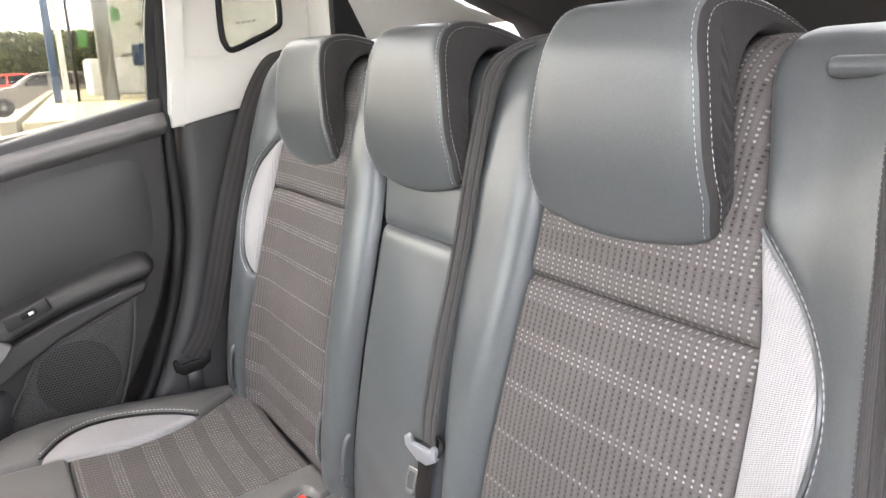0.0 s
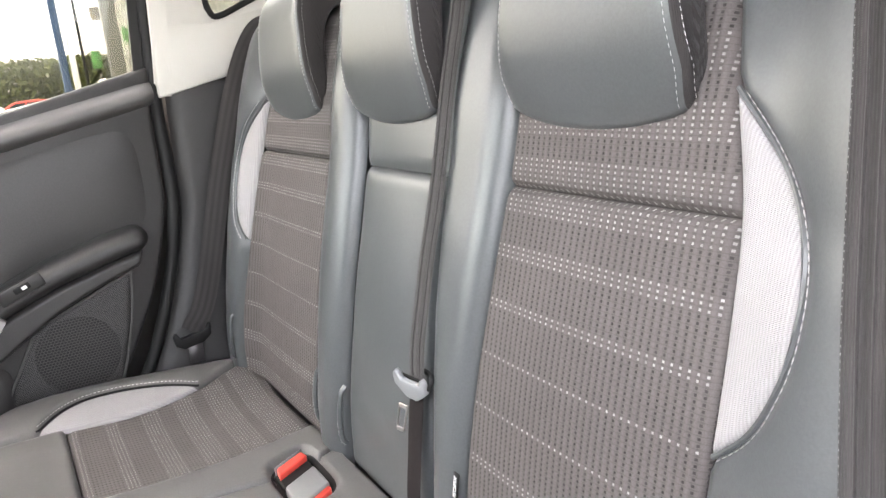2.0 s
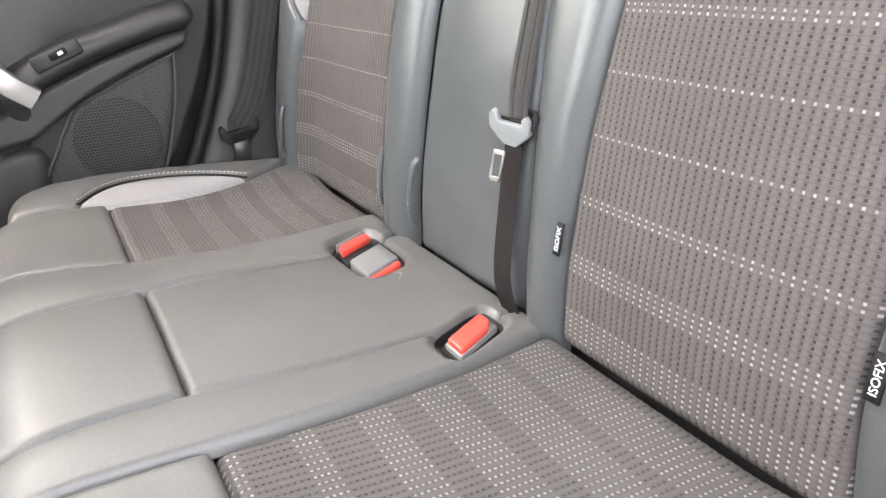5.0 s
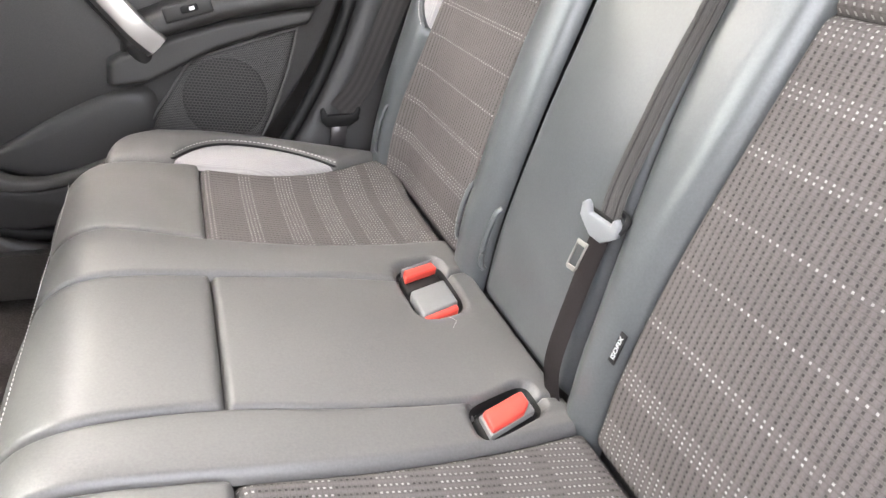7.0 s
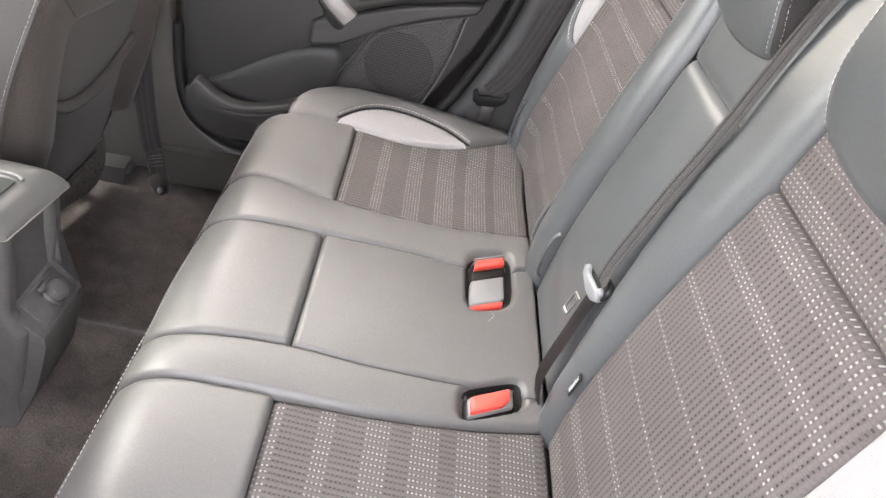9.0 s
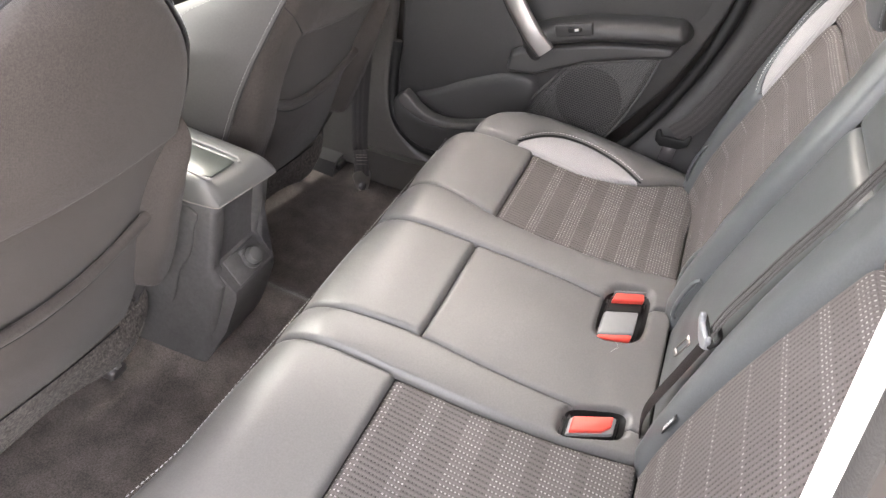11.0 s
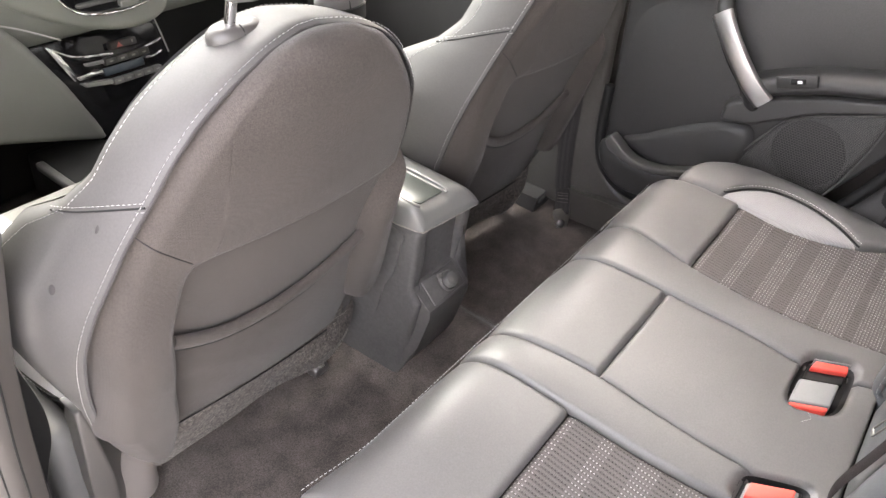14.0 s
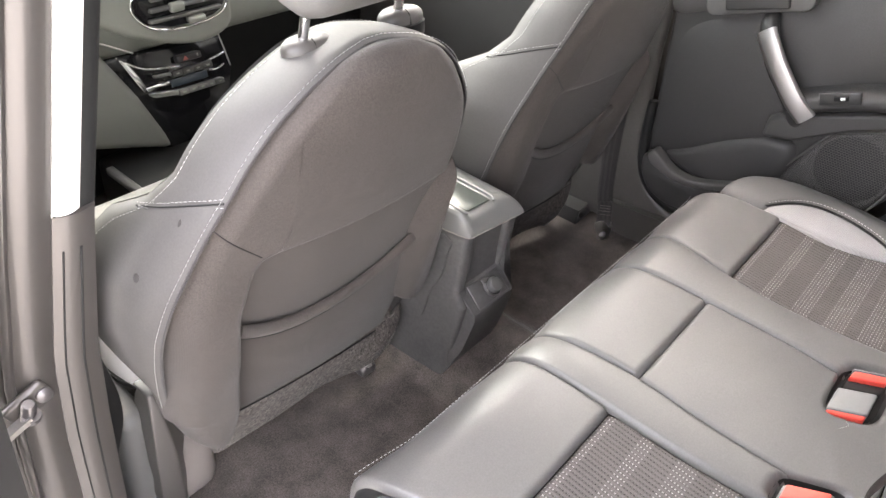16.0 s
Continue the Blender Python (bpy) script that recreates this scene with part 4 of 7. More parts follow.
# ---- front seats, seen from behind ----
FRONT = Rail([(0.862, 0.05), (0.842, 0.12), (0.800, 0.25), (0.758, 0.40), (0.715, 0.55), (0.682, 0.68), (0.663, 0.76), (0.655, 0.82), (0.659, 0.848), (0.672, 0.868)])
HALF = smooth([(0.05, 0.215), (0.14, 0.225), (0.20, 0.262), (0.30, 0.288), (0.42, 0.300), (0.55, 0.298), (0.65, 0.268), (0.70, 0.248), (0.74, 0.224), (0.79, 0.190), (0.825, 0.150), (0.848, 0.100), (0.861, 0.050), (0.867, 0.012)])

RIGHT = smooth([(0.05, 0.215), (0.14, 0.240), (0.20, 0.264), (0.30, 0.274), (0.36, 0.262), (0.46, 0.236), (0.54, 0.220), (0.62, 0.218), (0.69, 0.211), (0.74, 0.194), (0.79, 0.160), (0.825, 0.128), (0.848, 0.092), (0.861, 0.050), (0.867, 0.012)])

def fz(z):
    return FRONT.where(1, z)


def front_seat(x0, dy, dz, with_rest, label):
    seat = thing("front_chair", (x0, 0.85 + dy, 0.0), label, "car seat", "front seats")

    def on_front(u, s, h):
        bulge = 0.014 * (1 - (u / 0.30) ** 2)
        y, z = FRONT.at(s, h + bulge)
        return x0 + u, y + dy, z + dz

    def half(s):
        return HALF(np.interp(s, FRONT.s, FRONT.p[:, 1]))

    def far_half(s):
        return RIGHT(np.interp(s, FRONT.s, FRONT.p[:, 1]))

    def zline(pairs):
        return smooth([(fz(z), u) for z, u in sorted(pairs)])

    def skewed(slope, u0, s_full, s_none, push=0.0):
        """Places points with s falling across the width, fully at s_full and not at all at s_none."""
        def place(u, s, h):
            w = np.clip((s_none - s) / (s_none - s_full), 0, 1)
            return on_front(u, s - slope * (u - u0) * w, h + push * np.exp(-((u - 0.20) / 0.09) ** 2) * np.clip((fz(0.232) - s) / 0.07, 0, 1))
        return place
    s_top = FRONT.length - 0.002
    left_in = zline([(0.150, -0.208), (0.153, -0.200), (0.162, -0.192), (0.18, -0.182), (0.205, -0.173), (0.24, -0.165), (0.27, -0.161), (0.31, -0.163), (0.36, -0.168), (0.467, -0.178), (0.544, -0.181), (0.60, -0.169), (0.665, -0.148)])
    edge_rows = [(0.150, -0.205), (0.155, -0.213), (0.17, -0.222), (0.192, -0.233), (0.228, -0.251), (0.276, -0.270), (0.30, -0.279), (0.32, -0.288)]
    edge_lo = zline(edge_rows)

    def left_out(s):
        s = np.asarray(s, float)
        return np.maximum(-half(s), np.where(s < fz(0.32), edge_lo(s), -9.0))

    def swell_up(x):
        x = np.clip(x, 0, 1)
        return 1 - (1 - x) ** 2.4

    def back_h(u, s):
        """Height of the padded back: the upper part with its soft lip, running on into the roll down the outer side."""
        zz = np.interp(s, FRONT.s, FRONT.p[:, 1])
        l, r, inner = left_out(s), far_half(s), left_in(s)
        lip = zz - (0.604 - 0.085 * (u + 0.17))
        d = 0.010 * np.logaddexp(lip / 0.010, (inner - u) / 0.010)
        edge = quarter(np.minimum(u - l, r - u) / 0.034) * quarter((s_top - s) / 0.032) * quarter((s - fz(0.151)) / 0.085)
        across = np.clip((u - l) / np.maximum(inner - l, 1e-4), 0, 1)
        low = 1 - np.clip((zz - 0.42) / 0.24, 0, 1)
        roll = np.sin(math.pi * across) ** 0.6 * low * low * (3 - 2 * low)
        wide = np.sin(math.pi * np.clip((u - l) / (r - l), 0, 1)) * (1 - low)
        tuck = 0.0014 * np.sin(55 * zz + 20 * u) * np.exp(-((u - inner) / 0.04) ** 2) * (u < inner)
        firm = np.clip((0.40 - zz) / 0.10, 0, 1) * np.clip((inner - u) / 0.030, 0, 1)
        return -0.034 + 0.030 * firm + (0.044 + 0.013 * wide + 0.034 * roll) * (1 - 0.42 * firm) * edge * swell_up(d / 0.040) + tuck

    nu, nv = 220, 240
    s = (fz(0.151) + (s_top - fz(0.151)) * spaced(nv))[:, None]
    u = left_out(s) + (far_half(s) - left_out(s)) * spaced(nu)[None, :]
    x, y, z = on_front(u, s + 0 * u, back_h(u, s + 0 * u))
    k = np.arange(nv * nu).reshape(nv, nu)
    data_part("padded_back", np.stack([x, y, z], -1).reshape(-1, 3), np.stack([k[:-1, :-1], k[:-1, 1:], k[1:, 1:], k[1:, :-1]], -1).reshape(-1, 4).tolist(),
              BACKCLOTH, seat, "padded brown-grey cloth upper back", np.stack([u, s + 0 * u], -1).reshape(-1, 2), 70)
    # the sunk panel behind the pocket, and the pocket on it
    on_low = skewed(0.20, -0.14, fz(0.226), fz(0.44))
    pad("recess_panel", const(-0.215), const(0.215), fz(0.20), fz(0.650), lambda u, s, h: on_front(u, s, h + 0.008), BACKCLOTH, seat, -0.004, 0.02, 0.014, 0.0, 30, 30, label="brown-grey cloth panel")
    hem_u = np.linspace(-0.200, 0.172, 34)
    hem_z = np.interp(hem_u, [-0.200, -0.19, -0.150, -0.097, -0.04, 0.014, 0.084, 0.14, 0.18], [0.492, 0.485, 0.460, 0.440, 0.432, 0.431, 0.441, 0.461, 0.482])
    hem_z = np.convolve(np.pad(hem_z, 3, mode="reflect", reflect_type="odd"), np.ones(7) / 7, mode="valid")
    hem_s = np.array([fz(float(v)) for v in hem_z])

    def on_pocket(u, s, h):
        t = (s - fz(0.226)) / (fz(0.44) - fz(0.226))
        low = fz(0.226) - 0.20 * (u + 0.14)
        return on_front(u, low + (np.interp(u, hem_u, hem_s) - 0.006 - low) * t, h)
    pad("map_pocket", const(-0.205), const(0.218), fz(0.226), fz(0.44), on_pocket, BACKCLOTH, seat, 0.005, 0.012, 0.010, 0.010, 40, 30, (1, 1, 1, 0), label="slack cloth map pocket", wrinkle=0.0007)
    x, y, z = on_front(hem_u, hem_s, 0.014)
    sweep("pocket_hem", np.stack([x, y, z], -1), circle(0.0105, 14, 0.55), (0, -1, 0.2), BACKCLOTH, seat, "rolled elastic hem")
    x, y, z = on_front(hem_u, hem_s - 0.0118, 0.0185)
    tube("hem_seam", np.stack([x, y, z], -1), 0.0014, PIPING, seat, n=6)
    # two padded rolls down the sides
    ul = np.linspace(-0.246, -0.186, 24)
    sl = np.array([fz(0.700 - 0.060 * (v + 0.246) / 0.060) for v in ul])
    x, y, z = on_front(ul, sl, back_h(ul, sl) + 0.0002)
    tube("roll_seam", np.stack([x, y, z], -1), 0.0008, PIPING, seat, n=6)
    right_in = zline([(0.248, 0.222), (0.258, 0.205), (0.275, 0.192), (0.30, 0.182), (0.36, 0.168), (0.416, 0.158), (0.462, 0.152), (0.52, 0.150), (0.56, 0.160), (0.60, 0.186), (0.63, 0.212)])
    right_lo = zline([(0.248, 0.228), (0.256, 0.246), (0.27, 0.258), (0.29, 0.268)])

    def right_out(s):
        s = np.asarray(s, float)
        return np.minimum(far_half(s) + 0.004, np.where(s < fz(0.29), right_lo(s), 9.0))
    pad("side_roll", right_in, right_out, fz(0.249), fz(0.628), on_front, BACKCLOTH, seat, 0.034, 0.036, 0.034, 0.010, 30, 70, (1, 1, 1, 1), label="padded brown-grey cloth roll", wrinkle=0.0006)
    ss = np.linspace(fz(0.252), fz(0.600), 40)
    x, y, z = on_front(right_in(ss) - 0.002, ss, np.interp(ss, [fz(0.252), fz(0.30), fz(0.44), fz(0.48), fz(0.60)], [-0.002, 0.006, 0.006, 0.0, -0.002]))
    tube("roll_seam", np.stack([x, y, z], -1), 0.0016, PIPING, seat, n=6)
    # the felt flap below, baggy towards the console
    on_flap = skewed(0.20, -0.14, fz(0.236), fz(0.058), 0.030)
    f0, f1 = fz(0.062), fz(0.246)
    flap_l, flap_r = zline([(0.06, -0.185), (0.12, -0.200), (0.19, -0.204), (0.236, -0.196)]), zline([(0.06, 0.205), (0.09, 0.262), (0.15, 0.296), (0.20, 0.300), (0.236, 0.296)])
    pad("lower_flap", flap_l, flap_r, f0, f1, on_flap, FELT, seat, 0.002, 0.030, 0.016, 0.004, 40, 26, label="worn fuzzy grey felt flap", wrinkle=0.0012)
    seam = np.linspace(-0.185, 0.19, 30)
    x, y, z = on_low(seam, np.full_like(seam, fz(0.226)) + 0.001, 0.0075)
    tube("flap_seam", np.stack([x, y, z], -1), 0.0015, PIPING, seat, n=6)
    ss = np.linspace(fz(0.085), fz(0.215), 20)
    x, y, z = on_flap(flap_r(ss) - 0.001, ss, np.full(20, -0.010))
    tube("flap_binding", np.stack([x, y, z], -1), 0.0022, GREYPLASTIC, seat, "pale plastic flap binding", n=6)
    fuzz = np.random.default_rng(7)
    k = 3600
    s = fuzz.uniform(fz(0.084), fz(0.236), k)
    u = fuzz.uniform(-0.185, 0.270, k)
    a = np.stack(on_flap(u, s, np.full(k, 0.0015)), -1)
    way = np.stack([fuzz.normal(0, 0.0022, k), -fuzz.uniform(0.0006, 0.0028, k), fuzz.normal(-0.0003, 0.0018, k)], -1)
    wide_ = np.stack([fuzz.uniform(0.0002, 0.0006, k), np.zeros(k), fuzz.uniform(0.0002, 0.0005, k)], -1)
    v = np.stack([a - wide_, a + wide_, a + way], 1).reshape(-1, 3)
    data_part("fuzz", v, [(3 * i, 3 * i + 1, 3 * i + 2) for i in range(k)], FUZZ, seat, "loose pale felt fibres")
    # leather shell round the sides and over the top
    a = np.concatenate([np.linspace(0.165, 0.845, 60), np.linspace(0.849, 0.867, 10)])
    low_z, low_u = zip(*edge_rows)
    left = [(max(-float(HALF(v)), float(np.interp(v, low_z, low_u)) if v < 0.32 else -9.0) - 0.003, v) for v in a]
    rim = np.array(left + [(float(RIGHT(z)), z) for x, z in left[::-1]])
    yy = np.interp(rim[:, 1], FRONT.p[:, 1], FRONT.p[:, 0])
    tucked = np.where(rim[:, 0] < 0, np.interp(rim[:, 1], [0.21, 0.30, 0.44], [1.7, 1.3, 0.0]), 0.0)
    rim[:, 0] += 0.012 * tucked
    yy = yy + 0.010 * tucked
    tg = np.gradient(rim, axis=0)
    tg /= np.linalg.norm(tg, axis=1)[:, None]
    out = np.stack([-tg[:, 1], tg[:, 0]], 1)
    depth = np.interp(rim[:, 1], [0.05, 0.30, 0.37, 0.395, 0.426, 0.450, 0.475, 0.52, 0.58, 0.67, 0.705, 0.74, 0.892], [0.018, 0.018, 0.022, 0.030, 0.062, 0.120, 0.165, 0.24, 0.29, 0.22, 0.15, 0.125, 0.125])
    swell = np.interp(rim[:, 1], [0.05, 0.38, 0.44, 0.54, 0.60, 0.70, 0.892], [0.0, 0.004, 0.012, 0.036, 0.040, 0.014, 0.012])
    swell = np.where(rim[:, 0] > 0.2, 0.45 * swell, swell)
    rows = 12

    def shell(name, sel, mat, lab):
        idx = np.nonzero(sel)[0]
        runs = np.split(idx, np.nonzero(np.diff(idx) > 1)[0] + 1)
        for run in runs:
            v, uv = [], []
            for k in range(rows):
                f = k / (rows - 1)
                bulge = swell[run] * math.sin(math.pi * (0.08 + 0.86 * f)) - 0.004 * (f < 0.01) - 0.03 * max(0, f - 0.8) * 5 * swell[run] / 0.04
                px = rim[run, 0] + out[run, 0] * bulge
                pz = rim[run, 1] + out[run, 1] * bulge - 0.18 * depth[run] * f
                py = yy[run] + depth[run] * f - 0.006
                v.append(np.stack([x0 + px, py + dy, pz + dz], -1))
                uv.append(np.stack([np.arange(len(run)) * 0.01, np.full(len(run), f * 0.1)], -1))
            n = len(run)
            faces = [(k * n + j, k * n + j + 1, (k + 1) * n + j + 1, (k + 1) * n + j) for k in range(rows - 1) for j in range(n - 1)]
            data_part(name, np.vstack(v), faces, mat, seat, lab, np.vstack(uv), 60)
            f = 0.006 / depth[run]
            bulge = swell[run] * np.sin(math.pi * (0.08 + 0.86 * f)) + 0.0016
            p = np.stack([x0 + rim[run, 0] + out[run, 0] * bulge, yy[run] + dy, rim[run, 1] + out[run, 1] * bulge - 0.18 * depth[run] * f + dz], -1)
            stitches("edge_stitching", p, seat, np.stack([out[run, 0], np.full(n, -0.5), out[run, 1]], -1), 0.0047, 0.0027, 0.00048)
            tube("edge_piping", v[0] + np.array([0, 0.002, 0]), 0.0022, SIDECLOTH, seat, n=6, up=(0.01, 1, 0.02))
            high = rim[run, 1] > 0.52
            p = v[-4] + np.stack([out[run, 0] * 0.0012, np.zeros(n), out[run, 1] * 0.0012], -1)
            stitches("front_stitching", p[high], seat, np.stack([out[run, 0], np.full(n, -0.2), out[run, 1]], -1)[high], 0.0047, 0.0027, 0.00048)
    shell("side_cover", rim[:, 1] > 0, SIDEVINYL, "dark grained vinyl side and top cover")
    f = np.linspace(0.02, 0.8, 24)
    zc = 0.736 - 0.050 * f

    def along(a):
        return np.interp(zc, rim[:70, 1], a[:70])
    for off in (0.0055, 0.0, -0.0055):
        bl = along(swell) * np.sin(math.pi * (0.08 + 0.86 * f)) + (0.0015 if off else 0.0004)
        p = np.stack([x0 + along(rim[:, 0]) + along(out[:, 0]) * bl, along(yy) + along(depth) * f - 0.006 + dy, zc + along(out[:, 1]) * bl - 0.18 * along(depth) * f + off + dz], -1)
        if off:
            stitches("cross_stitching", p, seat, (-1, 0, 0.3), 0.0047, 0.0027, 0.00048)
        else:
            tube("cross_seam", p, 0.0012, PIPING, seat, n=6)
            q = Vector(p[21])
            rounded_box("seam_tag", (-0.001, -0.012, -0.005), (0.0016, 0.012, 0.0), GREYPLASTIC, seat, 0.0008, 1, "small grey sewn tag", Matrix.Translation(q + Vector((-0.001, 0, 0))) @ Matrix.Rotation(radians(-16), 4, "X"))
    # front face and seat cushion close the shape
    pts = [(float(x0 + p[0] * 0.96), float(q + d * 0.93 + dy), float(p[1] - 0.17 * d + dz)) for p, q, d in zip(rim, yy, depth)]
    n = len(pts)
    mid = (x0, 0.86 + dy, 0.5 + dz)
    data_part("front_face", pts + [mid], [(k, (k + 1) % n, n) for k in range(n)], LEATHER, seat)
    rounded_box("seat_cushion", (x0 - (0.272 if x0 < 0 else 0.20), 0.93 + dy + (0.0 if x0 < 0 else 0.14), 0.10 + dz + (0.0 if x0 < 0 else 0.08)), (x0 + 0.25, 1.40 + dy, 0.30 + dz), LEATHER, seat, 0.05, 4)
    for q in (-0.082, 0.082):
        cx = x0 + q + 0.018
        cz = 0.849 + dz
        ax = (0, -0.17, 1)
        seated = Matrix.Translation((cx + 0.006, 0.722 + dy, cz)) @ Matrix.Rotation(radians(-8), 4, "X") @ Matrix.Diagonal((1.0, 0.66, 1.0, 1.0))
        collar = lathe("post_collar", [(0.036, -0.016), (0.037, 0.008), (0.0355, 0.013), (0.030, 0.0175), (0.019, 0.0205), (0.010, 0.019)], (0, 0, 0), (0, 0, 1), COLLAR, seat, 32, "brown-black plastic collar")
        collar.data.transform(seated)
        # black ring in place of the contact shadow round the collar's foot
        ring = lathe("collar_shadow", [(0.039, -0.016), (0.0395, 0.001), (0.0365, 0.0025)], (0, 0, 0), (0, 0, 1), RUBBER, seat, 32)
        ring.data.transform(seated)
        tube("collar_split", [seated @ Vector(q) for q in ((-0.006, -0.0372, -0.002), (-0.006, -0.0366, 0.0085), (-0.005, -0.031, 0.0168), (-0.004, -0.020, 0.0204))], 0.0008, RUBBER, seat, n=6)
        if with_rest:
            lathe("headrest_post", [(0.0064, 0), (0.0064, 0.13)], (cx - 0.005, 0.722 + dy, cz), ax, CHROME, seat, 16, "chromed headrest post")
    if with_rest:
        prof = spline([(0.655, 0.925), (0.640, 0.965), (0.632, 1.02), (0.640, 1.08), (0.675, 1.105), (0.720, 1.08), (0.748, 1.01), (0.752, 0.95), (0.735, 0.915), (0.690, 0.905)], 6, True)
        c = prof.mean(0)
        v, f = [], []
        xs = np.linspace(-1, 1, 17)
        for xi in xs:
            k = 0.25 + 0.75 * quarter((1 - abs(xi)) / 0.35)
            q = c + (prof - c) * k
            v.append(np.stack([np.full(len(q), x0 + 0.012 + 0.135 * xi), q[:, 0] + dy, q[:, 1] + dz], -1))
        n = len(prof)
        for i in range(16):
            f += [(i * n + j, i * n + (j + 1) % n, (i + 1) * n + (j + 1) % n, (i + 1) * n + j) for j in range(n)]
        f += [tuple(range(n)), tuple(range(16 * n, 17 * n))]
        data_part("headrest", np.vstack(v), f, LEATHER, seat, "charcoal leather headrest", None, 60)
    # floor mounting
    # unseen box, added to keep light from the front off the rear carpet
    rounded_box("seat_light_block", (x0 - 0.215, 0.93 + dy, 0.03), (x0 + 0.215, 1.36 + dy, 0.17), PLASTIC, seat, 0.02, 2, "unseen black box that blocks light under the seat")
    rounded_box("seat_rail", (x0 + 0.14, 0.89 + dy, -0.005), (x0 + 0.20, 1.30 + dy, 0.035), DARKMETAL, seat, 0.006, 2, "dark steel seat rail")
    rounded_box("rail_end", (x0 + 0.185, 0.835 + dy, 0.0), (x0 + 0.225, 0.90 + dy, 0.024), DARKMETAL, seat, 0.006, 2, "worn steel rail end")
    lathe("rail_bolt", [(0.010, 0), (0.010, 0.006), (0.006, 0.009)], (x0 + 0.206, 0.846 + dy, 0.022), (0, -0.4, 1), STEEL, seat, 6)
    rounded_box("seat_rail", (x0 - 0.23, 0.89 + dy, -0.005), (x0 - 0.17, 1.30 + dy, 0.035), DARKMETAL, seat, 0.006, 2, "dark steel seat rail")
    return seat


near_front = front_seat(-0.420, 0.0, 0.0, True, "charcoal leather and brown cloth front seat with map pocket")
front_seat(0.358, 0.05, -0.03, False, "charcoal leather front seat with map pocket beside the pillar")
# plastic side valance with its recliner cover and lever
rounded_box("side_valance", (-0.748, 0.86, 0.03), (-0.690, 1.30, 0.265), GREYPLASTIC, near_front, 0.026, 5, "grey plastic side valance")
frustum("recliner_cover", [(0.010, [(-0.712, 0.93), (-0.712, 0.845), (-0.672, 0.840), (-0.625, 0.875), (-0.604, 0.93)]),
                           (0.10, [(-0.700, 0.93), (-0.720, 0.825), (-0.684, 0.820), (-0.640, 0.862), (-0.620, 0.93)]),
                           (0.20, [(-0.700, 0.92), (-0.728, 0.802), (-0.694, 0.798), (-0.655, 0.850), (-0.640, 0.92)]),
                           (0.285, [(-0.700, 0.89), (-0.730, 0.790), (-0.706, 0.786), (-0.680, 0.826), (-0.670, 0.88)]),
                           (0.345, [(-0.710, 0.85), (-0.729, 0.787), (-0.714, 0.784), (-0.700, 0.802), (-0.694, 0.85)]),
                           (0.374, [(-0.727, 0.83), (-0.725, 0.792), (-0.719, 0.790), (-0.713, 0.797), (-0.709, 0.83)])], COLLAR, near_front, 0.012, "satin brown-black recliner cover", 4)
rounded_box("foot_cover", (-0.712, 0.838, 0.0), (-0.592, 0.95, 0.172), PALEFOOT, near_front, 0.038, 5, "pale brown plastic rail cover")
# two dark rubbed marks on the vinyl side
for at, n, r in (((-0.682, 0.715, 0.698), (-0.87, -0.02, 0.48), (0.0028, 0.0050)), ((-0.727, 0.752, 0.619), (-0.89, -0.16, 0.43), (0.0050, 0.0060))):
    turn = Vector(n).to_track_quat("Z", "Y").to_matrix().to_4x4()
    mark = lathe("rub_mark", [(0.001, -0.0004), (1.0, -0.0004), (0.8, 0.0003), (0.001, 0.0005)], (0, 0, 0), (0, 0, 1), SIDECLOTH, near_front, 16, "dark rubbed mark")
    mark.data.transform(Matrix.Translation(at) @ turn @ Matrix.Diagonal((r[0], r[1], 1.0, 1.0)))
# the outer bolster of the cushion, glare from the front put into its pale colour
prism("seat_bolster", spline([(0.872, 0.300), (0.905, 0.352), (1.00, 0.372), (1.20, 0.376), (1.36, 0.350), (1.40, 0.280), (1.20, 0.225), (0.955, 0.258)], 5, True).tolist(), 0, -0.694, -0.56, GLARELEATHER, near_front, 0.016, "leather cushion bolster, coloured pale for its glare", seg=4)
bolster_line = np.array(spline([(-0.6955, 0.862, 0.304), (-0.6955, 0.91, 0.281), (-0.6955, 0.96, 0.257), (-0.6955, 1.10, 0.236)], 8))
tube("bolster_seam", bolster_line, 0.0022, PIPING, near_front, n=6)
stitches("bolster_stitching", bolster_line + np.array([0, 0, 0.008]), near_front, (-1, 0, 0.2), 0.006, 0.004, 0.0008)
lathe("adjuster_knob", [(0.036, 0), (0.038, 0.01), (0.034, 0.026), (0.02, 0.03)], (-0.748, 0.93, 0.18), (-1, -0.3, 0), GREYPLASTIC, near_front, 24)

